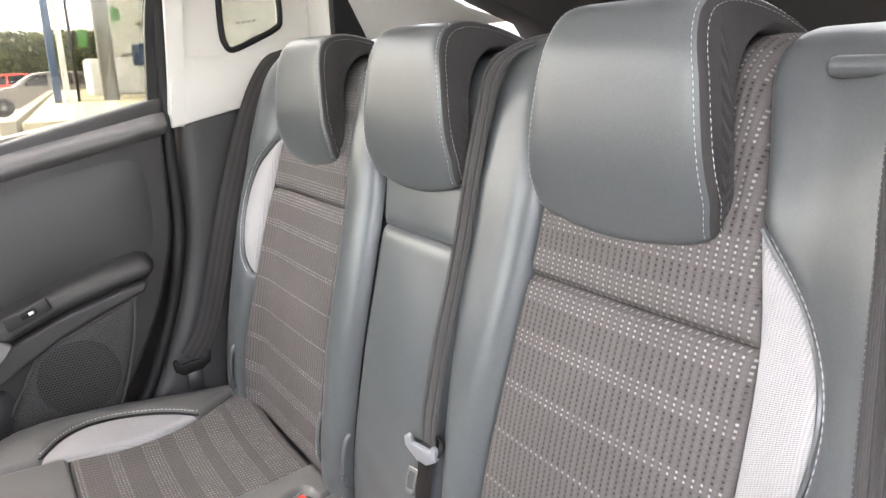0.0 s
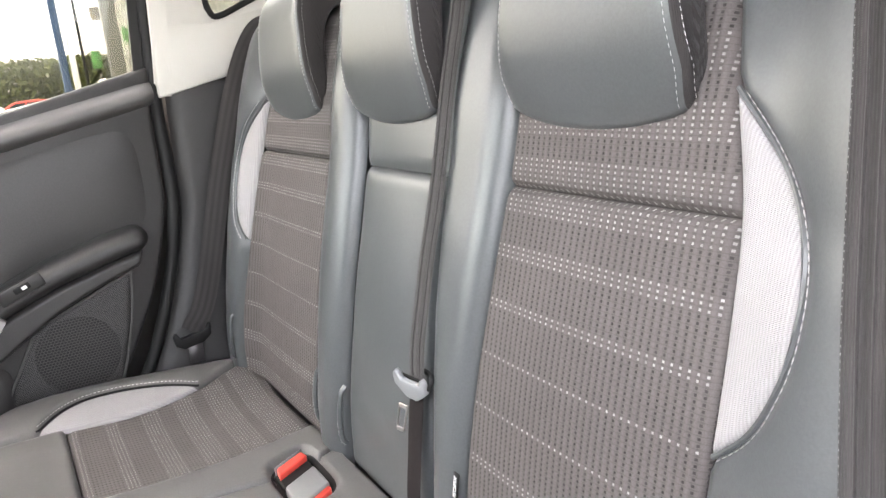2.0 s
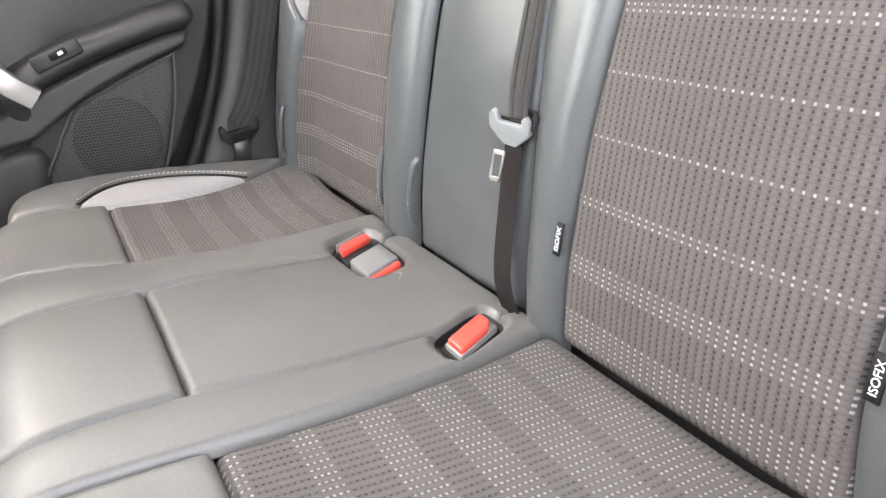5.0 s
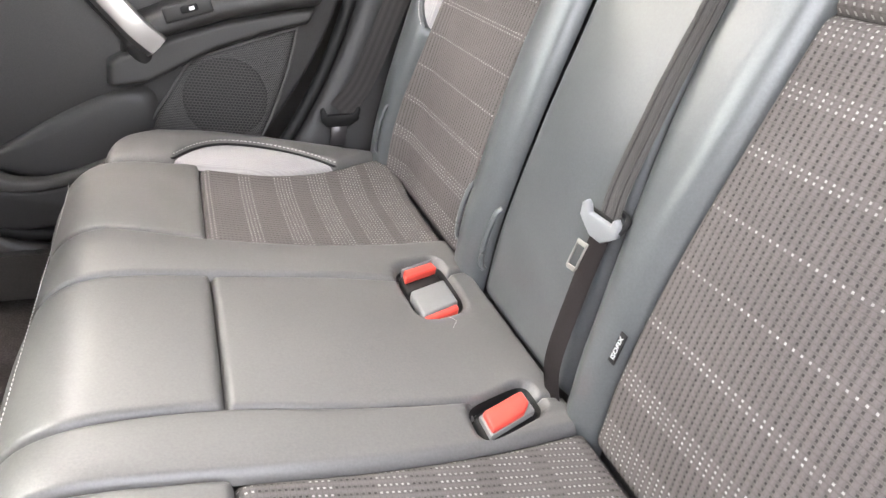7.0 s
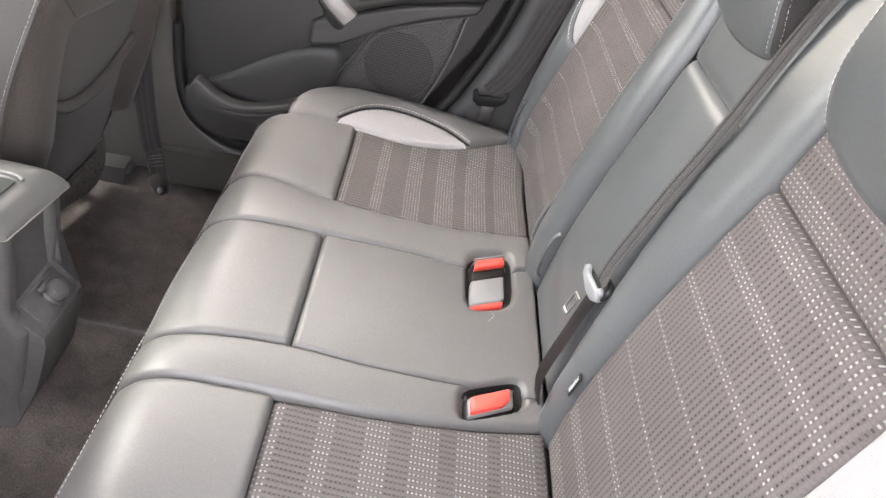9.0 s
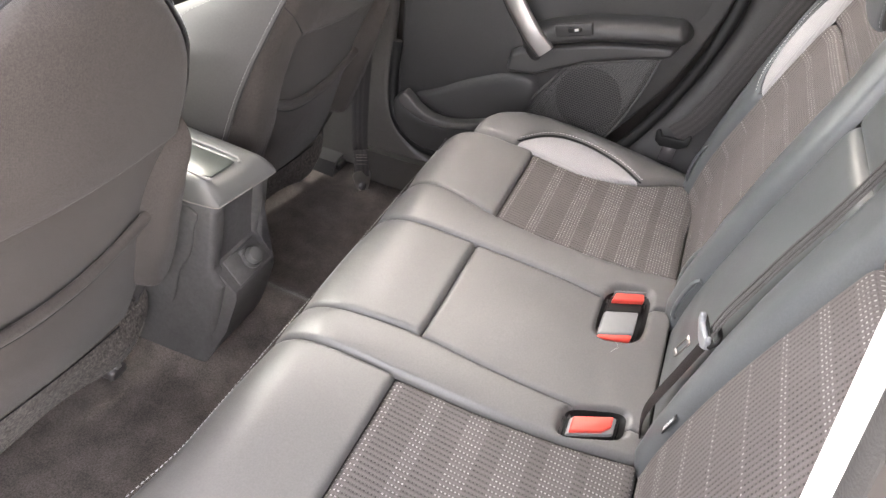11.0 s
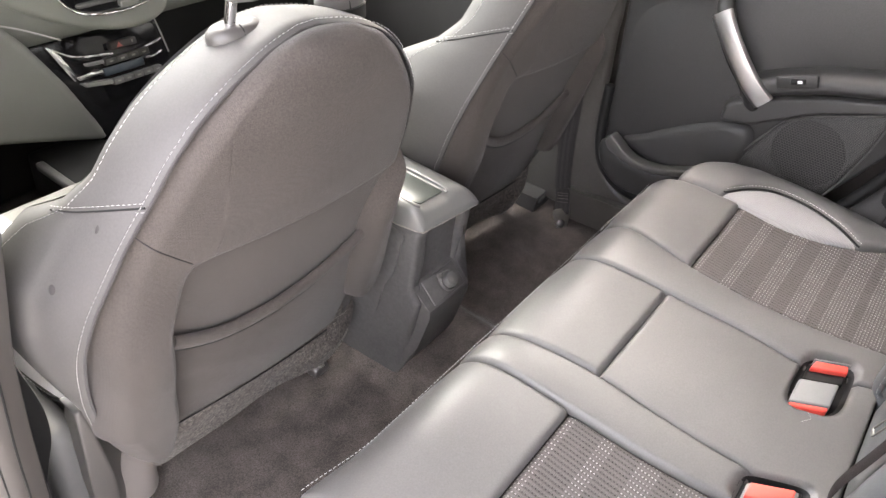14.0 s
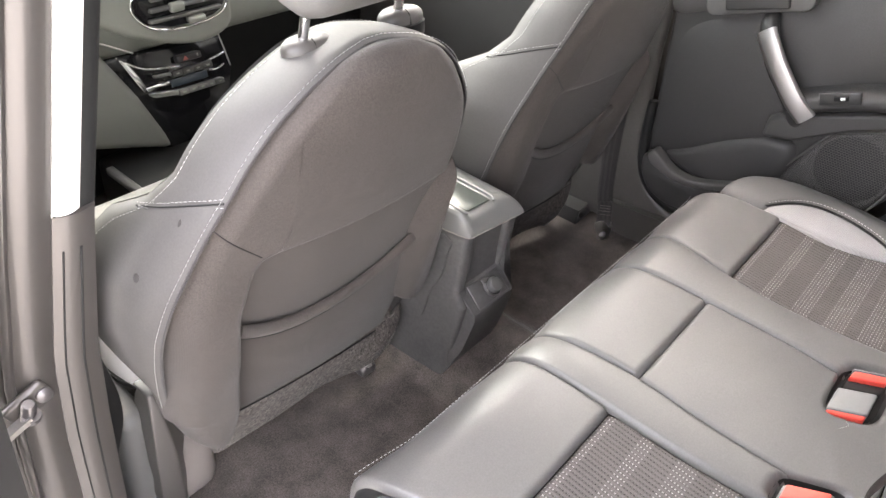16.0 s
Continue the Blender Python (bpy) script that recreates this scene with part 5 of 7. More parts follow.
# ---- centre console ----
console = thing("centre_console", (-0.03, 0.95, 0.0), "dark plastic centre console with padded lid and power socket", "car console")
def console_body():
    """The console's rear end: a leaning rear face, a niche with a sloped socket plate, a waist that flares forward."""
    prof = [(0.716, 0.388), (0.719, 0.31), (0.718, 0.247), (0.670, 0.203), (0.668, 0.186), (0.688, 0.09), (0.712, 0.03), (0.73, -0.02),
            (1.45, -0.02), (1.45, 0.26), (1.1, 0.33), (0.98, 0.388)]
    cols = [(0.66, 0.064), (0.76, 0.072), (0.90, 0.084), (1.45, 0.09)]
    bm = bmesh.new()
    sides = []
    for sg in (-1, 1):
        row = []
        for y, z in prof:
            w = np.interp(y, [c[0] for c in cols], [c[1] for c in cols]) + 0.018 * max(0.0, (0.16 - z) / 0.18) * (y > 0.71)
            row.append(bm.verts.new((-0.027 + sg * w, y, z)))
        sides.append(row)
    n = len(prof)
    for k in range(n):
        bm.faces.new((sides[0][k], sides[0][(k + 1) % n], sides[1][(k + 1) % n], sides[1][k]))
    for row in sides:
        bmesh.ops.triangulate(bm, faces=[bm.faces.new(row)])
    bmesh.ops.recalc_face_normals(bm, faces=bm.faces[:])
    rim = [e for e in bm.edges if e.calc_face_angle(0) > 0.35]
    bmesh.ops.bevel(bm, geom=rim, offset=0.006, segments=3, affect="EDGES", profile=0.5, clamp_overlap=True)
    part("body", bm, CONSOLE, console, "dark scuffed plastic console body", 40)


console_body()
prism("side_cheek", [(0.704, 0.3838), (0.707, 0.300), (0.712, 0.245), (0.690, 0.215), (0.706, 0.09), (0.735, 0.0), (1.30, 0.0), (1.30, 0.3838)], 0, -0.1075, -0.072, CONSOLE, console, 0.012, "smooth console cheek", seg=4)
prism("cheek_panel", spline([(0.748, 0.372), (0.744, 0.33), (0.752, 0.27), (0.775, 0.22), (0.80, 0.12), (0.90, 0.06), (1.10, 0.06), (1.10, 0.372), (0.90, 0.376)], 4, True).tolist(), 0, -0.1115, -0.1060, CONSOLE, console, 0.003, "raised curved cheek panel", seg=3)
prism("side_cheek", [(0.702, 0.3838), (0.705, 0.300), (0.712, 0.245), (0.690, 0.215), (0.706, 0.09), (0.735, 0.0), (1.30, 0.0), (1.30, 0.3838)], 0, 0.030, 0.062, CONSOLE, console, 0.010, "smooth console cheek", seg=4)


def console_lid():
    """The lid: a shallow open tray, falling away in a soft curve to the rear and to one side."""
    ys = np.concatenate([np.linspace(0.687, 0.76, 26), np.linspace(0.775, 1.0, 10)])
    t = spaced(44)
    v = []
    for y in ys:
        left = np.interp(y, [0.687, 0.70, 0.735, 0.77, 0.85], [-0.097, -0.102, -0.108, -0.111, -0.112])
        x = left + (0.054 - left) * t
        back = np.clip((0.734 - y) / 0.047, 0, 1)
        side = np.clip((x + 0.004) / 0.058, 0, 1)
        near = np.clip((left + 0.012 - x) / 0.012, 0, 1)
        z = 0.435 - ((0.040 * back ** 2.2) ** 3 + (0.034 * side ** 2.2) ** 3) ** (1 / 3) - 0.010 * near ** 2
        z = np.maximum(z, 0.391)
        tray = np.clip((x - left - 0.014) / 0.006, 0, 1) * np.clip((-0.014 - x) / 0.006, 0, 1)
        z = z - 0.006 * tray * np.clip((y - 0.700) / 0.02, 0, 1)
        v.append(np.stack([x, y + 0.017 * np.clip((0.045 - x) / 0.14, 0, 1) * np.clip((0.775 - y) / 0.088, 0, 1), z], -1))
    top = np.array(v)
    # a skirt all round, down to the seam
    grid = np.concatenate([top[:1], top, top[-1:]], 0)
    grid = np.concatenate([grid[:, :1], grid, grid[:, -1:]], 1)
    for edge in (grid[0], grid[-1], grid[:, 0], grid[:, -1]):
        edge[:, 2] = 0.3835
    n, m = grid.shape[:2]
    k = np.arange(n * m).reshape(n, m)
    faces = np.stack([k[:-1, :-1], k[:-1, 1:], k[1:, 1:], k[1:, :-1]], -1).reshape(-1, 4)
    data_part("lid", grid.reshape(-1, 3), faces.tolist(), LIDPLASTIC, console, "satin grey plastic lid with a shallow tray", None, 50)
    prism("lid_tray", [(-0.091, 0.99), (-0.089, 0.745), (-0.082, 0.728), (-0.022, 0.724), (-0.019, 0.735), (-0.020, 0.99)], 2, 0.4275, 0.4305, TRAYMAT, console, 0.001, "dark smooth tray floor")
    for x0, y0, z0 in ((-0.014, 0.716, 0.4345), (-0.096, 0.722, 0.4335)):
        line = spline([(x0 + (0.006 if x0 < -0.05 else -0.004), y0, z0 - 0.0035), (x0, y0 + 0.014, z0), (x0, 0.80, z0 + 0.001), (x0 - 0.004, 0.99, z0 + 0.001)], 8)
        tube("tray_rim", line, 0.0034, LIDPLASTIC, console, "raised satin rim", n=10)


console_lid()
seam = np.concatenate([spline([(-0.1125, 0.99, 0.3845), (-0.1115, 0.775, 0.3845), (-0.1085, 0.742, 0.3845), (-0.103, 0.715, 0.3845), (-0.0975, 0.7035, 0.3845)], 6), [(-0.02, 0.6945, 0.3845), (0.054, 0.6865, 0.3845), (0.0545, 0.70, 0.3845), (0.0545, 0.99, 0.3845)]])
tube("lid_seam", seam, 0.0010, FUZZ, console, "pale line along the lid edge", n=6)
nrm = (0, -0.67, 0.74)
rounded_box("socket_plate", (-0.054, -0.027, -0.002), (0.046, 0.027, 0.0025), CONSOLE, console, 0.002, 2, "sloped socket plate",
            Matrix.Translation((-0.018, 0.693, 0.224)) @ Matrix.Rotation(radians(42), 4, "X"))
lathe("socket_ring", [(0.023, 0.0), (0.023, 0.005), (0.020, 0.008), (0.018, 0.006)], (-0.012, 0.692, 0.225), nrm, CONSOLE, console, 28)
lathe("socket_cap", [(0.017, 0.0), (0.017, 0.015), (0.014, 0.019), (0.006, 0.020)], (-0.012, 0.692, 0.225), nrm, GREYPLASTIC, console, 24, "round socket cap")
rounded_box("cap_tab", (-0.008, -0.004, 0.008), (0.008, 0.006, 0.014), GREYPLASTIC, console, 0.002, 2, "", Matrix.Translation((-0.028, 0.707, 0.235)) @ Matrix.Rotation(radians(42), 4, "X"))

# ---- dashboard ----
dash = thing("dashboard", (0.0, 1.75, 0.2), "grey dashboard with air vents and gloss black controls", "dashboard")
rounded_box("top_pad", (-0.70, 1.62, 0.44), (0.70, 2.05, 0.66), DASH, dash, 0.09, 7, "grey-green soft dash top")
rounded_box("lower_dash", (-0.70, 1.78, 0.02), (0.70, 2.05, 0.50), RUBBER, dash, 0.03, 3)
prism("vent_surround", spline([(-0.350, 0.610), (-0.326, 0.577), (-0.242, 0.524), (-0.145, 0.484), (-0.070, 0.467), (-0.016, 0.467), (0.034, 0.490), (0.043, 0.535), (0.02, 0.62), (-0.20, 0.71), (-0.33, 0.69)], 6, True).tolist(), 1, 1.585, 1.66, DASH, dash, 0.026, "grey-green vent pod", seg=5)
tube("pod_trim", spline([(-0.360, 1.612, 0.545), (-0.300, 1.606, 0.520), (-0.225, 1.604, 0.479)], 8), 0.0020, SATIN, dash, "thin satin trim line", n=6)
mouth = [(-0.224, 0.602), (-0.206, 0.556), (-0.165, 0.533), (-0.10, 0.525), (-0.03, 0.530), (0.008, 0.548), (0.016, 0.585), (-0.008, 0.632), (-0.155, 0.664)]
prism("vent_frame", spline(mouth, 6, True).tolist(), 1, 1.578, 1.60, GLOSSBLACK, dash, 0.006, "black vent frame")
tube("vent_rim", [(x, 1.576, z) for x, z in spline([(x * 1.03 + 0.003, 0.59 + (z - 0.59) * 1.05) for x, z in mouth], 6, True)], 0.0028, CHROME, dash, "chrome vent rim", n=8, closed=True, up=(0.01, -1, 0.02))
for k in range(4):
    z = 0.548 + 0.024 * k
    rounded_box("vent_slat", (-0.192 + 0.004 * k, 1.568, z), (0.000 + 0.002 * k, 1.585, z + 0.009), GREYPLASTIC, dash, 0.003, 2)
rounded_box("vent_tab", (-0.140, 1.560, 0.566), (-0.105, 1.575, 0.588), DASH, dash, 0.004, 2, "pale sliding tab")
rounded_box("vent_wheel", (-0.096, 1.562, 0.532), (-0.050, 1.580, 0.546), DASH, dash, 0.004, 2, "pale thumb wheel")
# the control stack, leaning back
stack = Matrix.Translation((-0.105, 1.62, 0.33)) @ Matrix.Rotation(radians(0.5), 4, "Y") @ Matrix.Rotation(radians(-16), 4, "X")
prism("control_panel", [(-0.20, 0.135), (0.146, 0.118), (0.160, 0.030), (0.100, -0.14), (-0.06, -0.14)], 1, 0.0, 0.04, GLOSSBLACK, dash, 0.008, "gloss black control panel", turn=stack)
tube("panel_edge", [stack @ Vector(q) for q in ((0.141, -0.004, 0.122), (0.148, -0.004, 0.085), (0.155, -0.004, 0.040))], 0.0018, SATIN, dash, "thin satin panel edge", n=6)
rounded_box("key", (0.004, -0.018, 0.0815), (0.072, 0.004, 0.0985), PLASTIC, dash, 0.0035, 2, "black hazard key", stack)
prism("hazard_mark", [(0.018, 0.0850), (0.034, 0.0850), (0.026, 0.0965)], 1, -0.0192, -0.0176, HAZARD, dash, 0.0006, "dull red triangle", turn=stack)
rounded_box("key_mark", (0.058, -0.0192, 0.0875), (0.062, -0.0176, 0.0945), DASH, dash, 0.0006, 1, "", stack)
rounded_box("screen", (-0.026, -0.012, 0.0275), (0.080, 0.004, 0.0475), SCREENBLUE, dash, 0.002, 2, "dark blue-grey display", stack)
for z0, z1, xa, xb, n in ((0.0515, 0.0665, -0.018, 0.098, 4), (0.0045, 0.0185, -0.012, 0.120, 5)):
    w = (xb - xa) / n
    for j in range(n):
        rounded_box("key", (xa + j * w + 0.0004, -0.016, z0), (xa + (j + 1) * w - 0.0004, 0.004, z1), GREYPLASTIC if z0 < 0.02 else PLASTIC, dash, 0.002, 2, "dark key with a pale mark", stack)
        c, zc = xa + (j + 0.5) * w, (z0 + z1) / 2
        rounded_box("key_mark", (c - 0.0045, -0.0172, zc - 0.0018), (c + 0.0045, -0.0157, zc + 0.0018), DASH, dash, 0.0006, 1, "", stack)
wings = (("chrome_wing", [(-0.140, 0.124), (-0.122, 0.116), (-0.101, 0.074), (-0.090, 0.044), (-0.100, 0.036), (-0.112, 0.060)], CHROME, -0.014),
         ("gloss_wing", [(-0.116, 0.108), (-0.062, 0.083), (-0.020, 0.074), (-0.020, 0.060), (-0.062, 0.064), (-0.096, 0.070)], GLOSSBLACK, -0.010),
         ("pale_wing", [(-0.070, 0.0695), (-0.019, 0.0665), (-0.019, 0.0575), (-0.060, 0.0610)], LIDPLASTIC, -0.014),
         ("chrome_wing", [(-0.097, 0.046), (-0.060, 0.0475), (-0.029, 0.0460), (-0.029, 0.0360), (-0.062, 0.0370), (-0.090, 0.0350)], CHROME, -0.015),
         ("pale_wing", [(-0.088, 0.0285), (-0.013, 0.0195), (-0.013, 0.0085), (-0.076, 0.0175)], DASH, -0.015))
for nm, outline, mat, front in wings:
    prism(nm, outline, 1, front, 0.004, mat, dash, 0.0025, {CHROME: "bright chrome wing", GLOSSBLACK: "gloss black wing"}.get(mat, "pale satin wing"), turn=stack)
for pts, r in (([(-0.125, -0.014, 0.114), (-0.095, -0.016, 0.094), (-0.060, -0.017, 0.084), (0.004, -0.017, 0.075)], 0.0026), ([(0.088, -0.016, 0.070), (0.110, -0.016, 0.073), (0.136, -0.014, 0.078)], 0.0032), ([(0.084, -0.014, 0.046), (0.105, -0.015, 0.044), (0.130, -0.014, 0.050)], 0.0026), ([(-0.086, -0.017, 0.030), (-0.045, -0.018, 0.0245), (-0.014, -0.018, 0.0205)], 0.0012)):
    tube("chrome_strip", [stack @ Vector(q) for q in spline(pts, 8)], r, CHROME, dash, "chrome strip", n=8)
lathe("power_socket", [(0.016, 0), (0.016, 0.008), (0.011, 0.010)], (-0.072, 1.69, 0.215), (0, -1, 0.2), DARKMETAL, dash, 20)
prism("knee_panel", [(-0.72, 0.61), (-0.348, 0.548), (-0.300, 0.487), (-0.233, 0.376), (-0.152, 0.210), (-0.316, 0.266), (-0.400, 0.293), (-0.72, 0.330)], 1, 1.585, 1.70, DASHLOW, dash, 0.022, "grey-green lower dash panel", seg=4)
rounded_box("tray", (-0.335, 1.46, 0.10), (-0.10, 1.66, 0.222), RUBBER, dash, 0.016, 3, "black storage tray")
rounded_box("tray_lip", (-0.345, 1.44, 0.205), (-0.325, 1.60, 0.226), GREYPLASTIC, dash, 0.006, 2, "grey tray lip")
rounded_box("gear_surround", (-0.10, 1.12, 0.28), (0.08, 1.50, 0.345), GLOSSBLACK, console, 0.014, 3, "gloss black gear surround")
for k in range(4):
    rounded_box("chrome_strip", (-0.085 + 0.045 * k, 1.13, 0.344), (-0.073 + 0.045 * k, 1.22, 0.350), CHROME, console, 0.002, 1, "chrome strip")
tube("gear_lever", [(0.0, 1.34, 0.34), (0.0, 1.30, 0.44)], 0.012, PLASTIC, console)


# ---- the car's own floor, walls and roof ----
def grid_part(name, xs, ys, height, mat, parent=None, label=""):
    v = [(x, y, height(x, y)) for y in ys for x in xs]
    n = len(xs)
    f = [(j * n + i, j * n + i + 1, (j + 1) * n + i + 1, (j + 1) * n + i) for j in range(len(ys) - 1) for i in range(n - 1)]
    return data_part(name, v, f, mat, parent, label, [(p[0], p[1]) for p in v], 60)


def floor_height(x, y):
    tunnel = 0.045 * (1 - min(1, max(0, (abs(x - 0.02) - 0.10) / 0.06)))
    heel = 0.05 * max(0, min(1, (0.52 - y) / 0.1))
    return -0.012 + tunnel + heel + 0.006 * noise.noise((x * 7, y * 7, 0)) + 0.003 * noise.noise((x * 23, y * 23, 3)) + 0.02 * max(0, abs(x) - 0.62)


floor = grid_part("floor", np.linspace(-0.74, 0.74, 90), np.linspace(0.30, 2.0, 100), floor_height, CARPET)
tagged(floor, "dark brown worn carpet on the car floor", "floor", kind="structure")
under = rounded_box("floor_pan", (-0.86, -1.35, -0.12), (0.86, 2.1, -0.05), PLASTIC, None, 0.01, 1)
tagged(under, "dark underside pan below the carpet", "floor pan", kind="structure")

# roof and headlining
def roof_height(x, y):
    return 1.47 - 0.05 * (x / 0.6) ** 2 - 0.13 * max(0, y - 0.6) ** 2 - 0.06 * max(0, -0.4 - y)


ceiling = grid_part("ceiling", np.linspace(-0.64, 0.64, 24), np.linspace(-0.84, 1.25, 30), roof_height, HEADLINING)
tagged(ceiling, "pale grey cloth headlining", "ceiling", kind="structure")
roof = grid_part("roof", np.linspace(-0.70, 0.70, 24), np.linspace(-0.86, 1.30, 30), lambda x, y: roof_height(x, y) + 0.05, PAINT)
tagged(roof, "taupe metallic painted car roof", "roof", kind="structure")

# ---- the far rear door, shut ----
door = thing("car_door", (0.75, 0.36, 0.0), "shut rear car door with charcoal panel, speaker and grab handle", "car door")


def sill_top(y):
    return np.interp(y, [-0.05, 0.03, 0.31, 0.55, 0.76], [0.972, 0.957, 0.900, 0.845, 0.790])


def sill_low(y):
    return np.interp(y, [-0.05, 0.02, 0.32, 0.47, 0.60, 0.73], [0.905, 0.894, 0.830, 0.752, 0.690, 0.632])


def at_door(x):
    """Places (y, z, outward lift) on the door's inner face."""
    return lambda u, v, h: (x - h, u, v)


edge_rear = [(0.012, 0.97), (0.022, 0.88), (0.024, 0.78), (0.030, 0.68), (0.070, 0.54), (0.124, 0.427), (0.165, 0.355), (0.22, 0.27), (0.32, 0.16)]
edge_fore = [(0.52, 0.150), (0.66, 0.165), (0.708, 0.205), (0.722, 0.30), (0.748, 0.55), (0.765, 0.79)]
outline = spline(edge_rear, 4).tolist() + spline(edge_fore, 4).tolist()
prism("panel", outline, 0, 0.722, 0.80, DOORSKIN, door, 0.010, "charcoal soft plastic door panel", seg=3)
prism("outer_skin", [(0.0, 0.96), (0.02, 0.70), (0.10, 0.46), (0.30, 0.10), (0.70, 0.10), (0.76, 0.30), (0.79, 0.82)], 0, 0.802, 0.85, PAINT, door, 0.01, "taupe metallic outer skin")


LEDGE = smooth([(0.0, 0.724), (0.12, 0.706), (0.28, 0.695), (0.48, 0.700), (0.75, 0.725), (1.0, 0.756)])


def sill(u, s, h):
    t = (u - 0.0)
    lo, hi = sill_low(s), sill_top(s)
    x = LEDGE(np.clip(t, 0, 1))
    return x - h, s, lo + (hi - lo) * t


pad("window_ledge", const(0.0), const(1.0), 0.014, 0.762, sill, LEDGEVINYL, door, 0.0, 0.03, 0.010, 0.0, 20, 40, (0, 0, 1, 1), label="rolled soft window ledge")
pad("upper_panel", lambda s: np.interp(s, [0.03, 0.09, 0.30, 0.36, 0.40, 0.50, 0.60, 0.735], [0.625, 0.630, 0.58, 0.47, 0.40, 0.35, 0.29, 0.262]), lambda s: sill_low(s) - 0.004, 0.05, 0.735, lambda u, s, h: (0.722 - h, s, u), DOORSKIN, door, 0.007, 0.10, 0.010, 0.008, 24, 50)
# armrest with its pad, lower band and switch
def arm_hi(y):
    return np.interp(y, [0.074, 0.080, 0.090, 0.105, 0.16, 0.27, 0.36, 0.43], [0.640, 0.652, 0.661, 0.665, 0.655, 0.625, 0.592, 0.556])


def arm_lo(y):
    return np.interp(y, [0.074, 0.080, 0.092, 0.15, 0.25, 0.34, 0.43, 0.49], [0.632, 0.622, 0.613, 0.600, 0.572, 0.536, 0.492, 0.446])


def band_lo(y):
    return np.interp(y, [0.090, 0.105, 0.19, 0.27, 0.33, 0.38, 0.43, 0.49], [0.604, 0.580, 0.550, 0.515, 0.478, 0.446, 0.434, 0.434])


on_door = lambda u, s, h: (0.716 - h, s, u)
arm = pad("armrest", arm_lo, arm_hi, 0.074, 0.43, on_door, DOORSKIN, door, 0.058, 0.026, 0.002, 0.002, 24, 44, label="padded charcoal armrest")
pad("arm_band", band_lo, lambda s: arm_lo(s) + 0.006, 0.090, 0.452, on_door, DOORSKIN, door, 0.040, 0.014, 0.002, 0.0, 24, 60, label="lower armrest band")
sw = Matrix.Translation((0.654, 0.318, 0.592)) @ Matrix.Rotation(radians(-21), 4, "X")
rounded_box("switch_plate", (-0.003, -0.042, -0.016), (0.012, 0.042, 0.012), PLASTIC, arm, 0.004, 2, "", sw)
rounded_box("window_switch", (-0.008, -0.018, -0.006), (0.004, 0.012, 0.006), PIPING, arm, 0.003, 2, "", sw)
rounded_box("switch_mark", (-0.0092, -0.012, -0.003), (-0.0075, -0.003, 0.003), LABELWHITE, arm, 0.0006, 1, "small pale symbol", sw)
# grab handle
hp = spline([(0.660, 0.516, 0.676), (0.652, 0.499, 0.656), (0.648, 0.456, 0.606), (0.650, 0.405, 0.553), (0.658, 0.366, 0.520)], 8)
sweep("grab_handle", hp, [(0.019, -0.010), (0.023, -0.006), (0.023, 0.000), (0.013, 0.008), (-0.004, 0.009), (-0.020, 0.004), (-0.023, 0.0), (-0.023, -0.006), (-0.019, -0.010)], (-1, 0.25, 0.1), SATIN, door, "satin silver grab handle", sharp=25)
hb = spline([(0.718, 0.528, 0.690), (0.690, 0.518, 0.676), (0.668, 0.474, 0.610), (0.672, 0.418, 0.548), (0.686, 0.392, 0.500), (0.716, 0.400, 0.470)], 8)
sweep("handle_back", hb, circle(0.021, 12, 0.75), (-1, 0.25, 0.1), PLASTIC, door)
# map pocket
dome("map_pocket", spline([(0.668, 0.282), (0.62, 0.312), (0.54, 0.370), (0.45, 0.420), (0.39, 0.434), (0.366, 0.410), (0.372, 0.345), (0.40, 0.285), (0.46, 0.252), (0.55, 0.246), (0.63, 0.262)], 5, True), at_door(0.720), DOORSKIN, door, 0.020, 0.03, "charcoal map pocket face")
upper = [(0.684, 0.300), (0.660, 0.285), (0.634, 0.267), (0.600, 0.257), (0.550, 0.261), (0.490, 0.283), (0.430, 0.312)]
under = [(0.430, 0.288), (0.500, 0.259), (0.560, 0.240), (0.615, 0.236), (0.656, 0.247), (0.685, 0.259), (0.698, 0.280)]
prism("pocket_lip", spline(upper, 4).tolist() + spline(under, 4).tolist(), 0, 0.668, 0.705, LITLIP, door, 0.006, "flat pocket lip, lightened for light from above", seg=3)
prism("pocket_base", spline([(0.697, 0.277), (0.656, 0.245), (0.615, 0.234), (0.560, 0.238), (0.500, 0.257), (0.42, 0.286), (0.36, 0.30)], 3).tolist() + [(0.33, 0.25), (0.42, 0.19)] + spline([(0.53, 0.168), (0.612, 0.156), (0.673, 0.177), (0.707, 0.221), (0.713, 0.268)], 4).tolist(), 0, 0.679, 0.725, DOORSKIN, door, 0.008, seg=3)
# speaker
tri = [(0.386, 0.335), (0.345, 0.430), (0.308, 0.492), (0.285, 0.503), (0.135, 0.565), (0.122, 0.560), (0.136, 0.470), (0.170, 0.360), (0.20, 0.325), (0.30, 0.30)]
dome("speaker_panel", tri, at_door(0.718), GRILLE_FINE, door, 0.006, 0.010, "fine moulded mesh panel")
disc = [(0.244 + 0.078 * math.cos(a), 0.425 + 0.078 * math.sin(a)) for a in np.linspace(0, 2 * math.pi, 40, endpoint=False)]
dome("speaker_grille", disc, at_door(0.7112), GRILLE, door, 0.0012, 0.004, "round black speaker grille")
tube("speaker_rim", [(0.709, y, z) for y, z in spline(tri, 3, True)], 0.0026, GREYPLASTIC, door, n=6, closed=True, up=(-1, 0.02, 0.01))
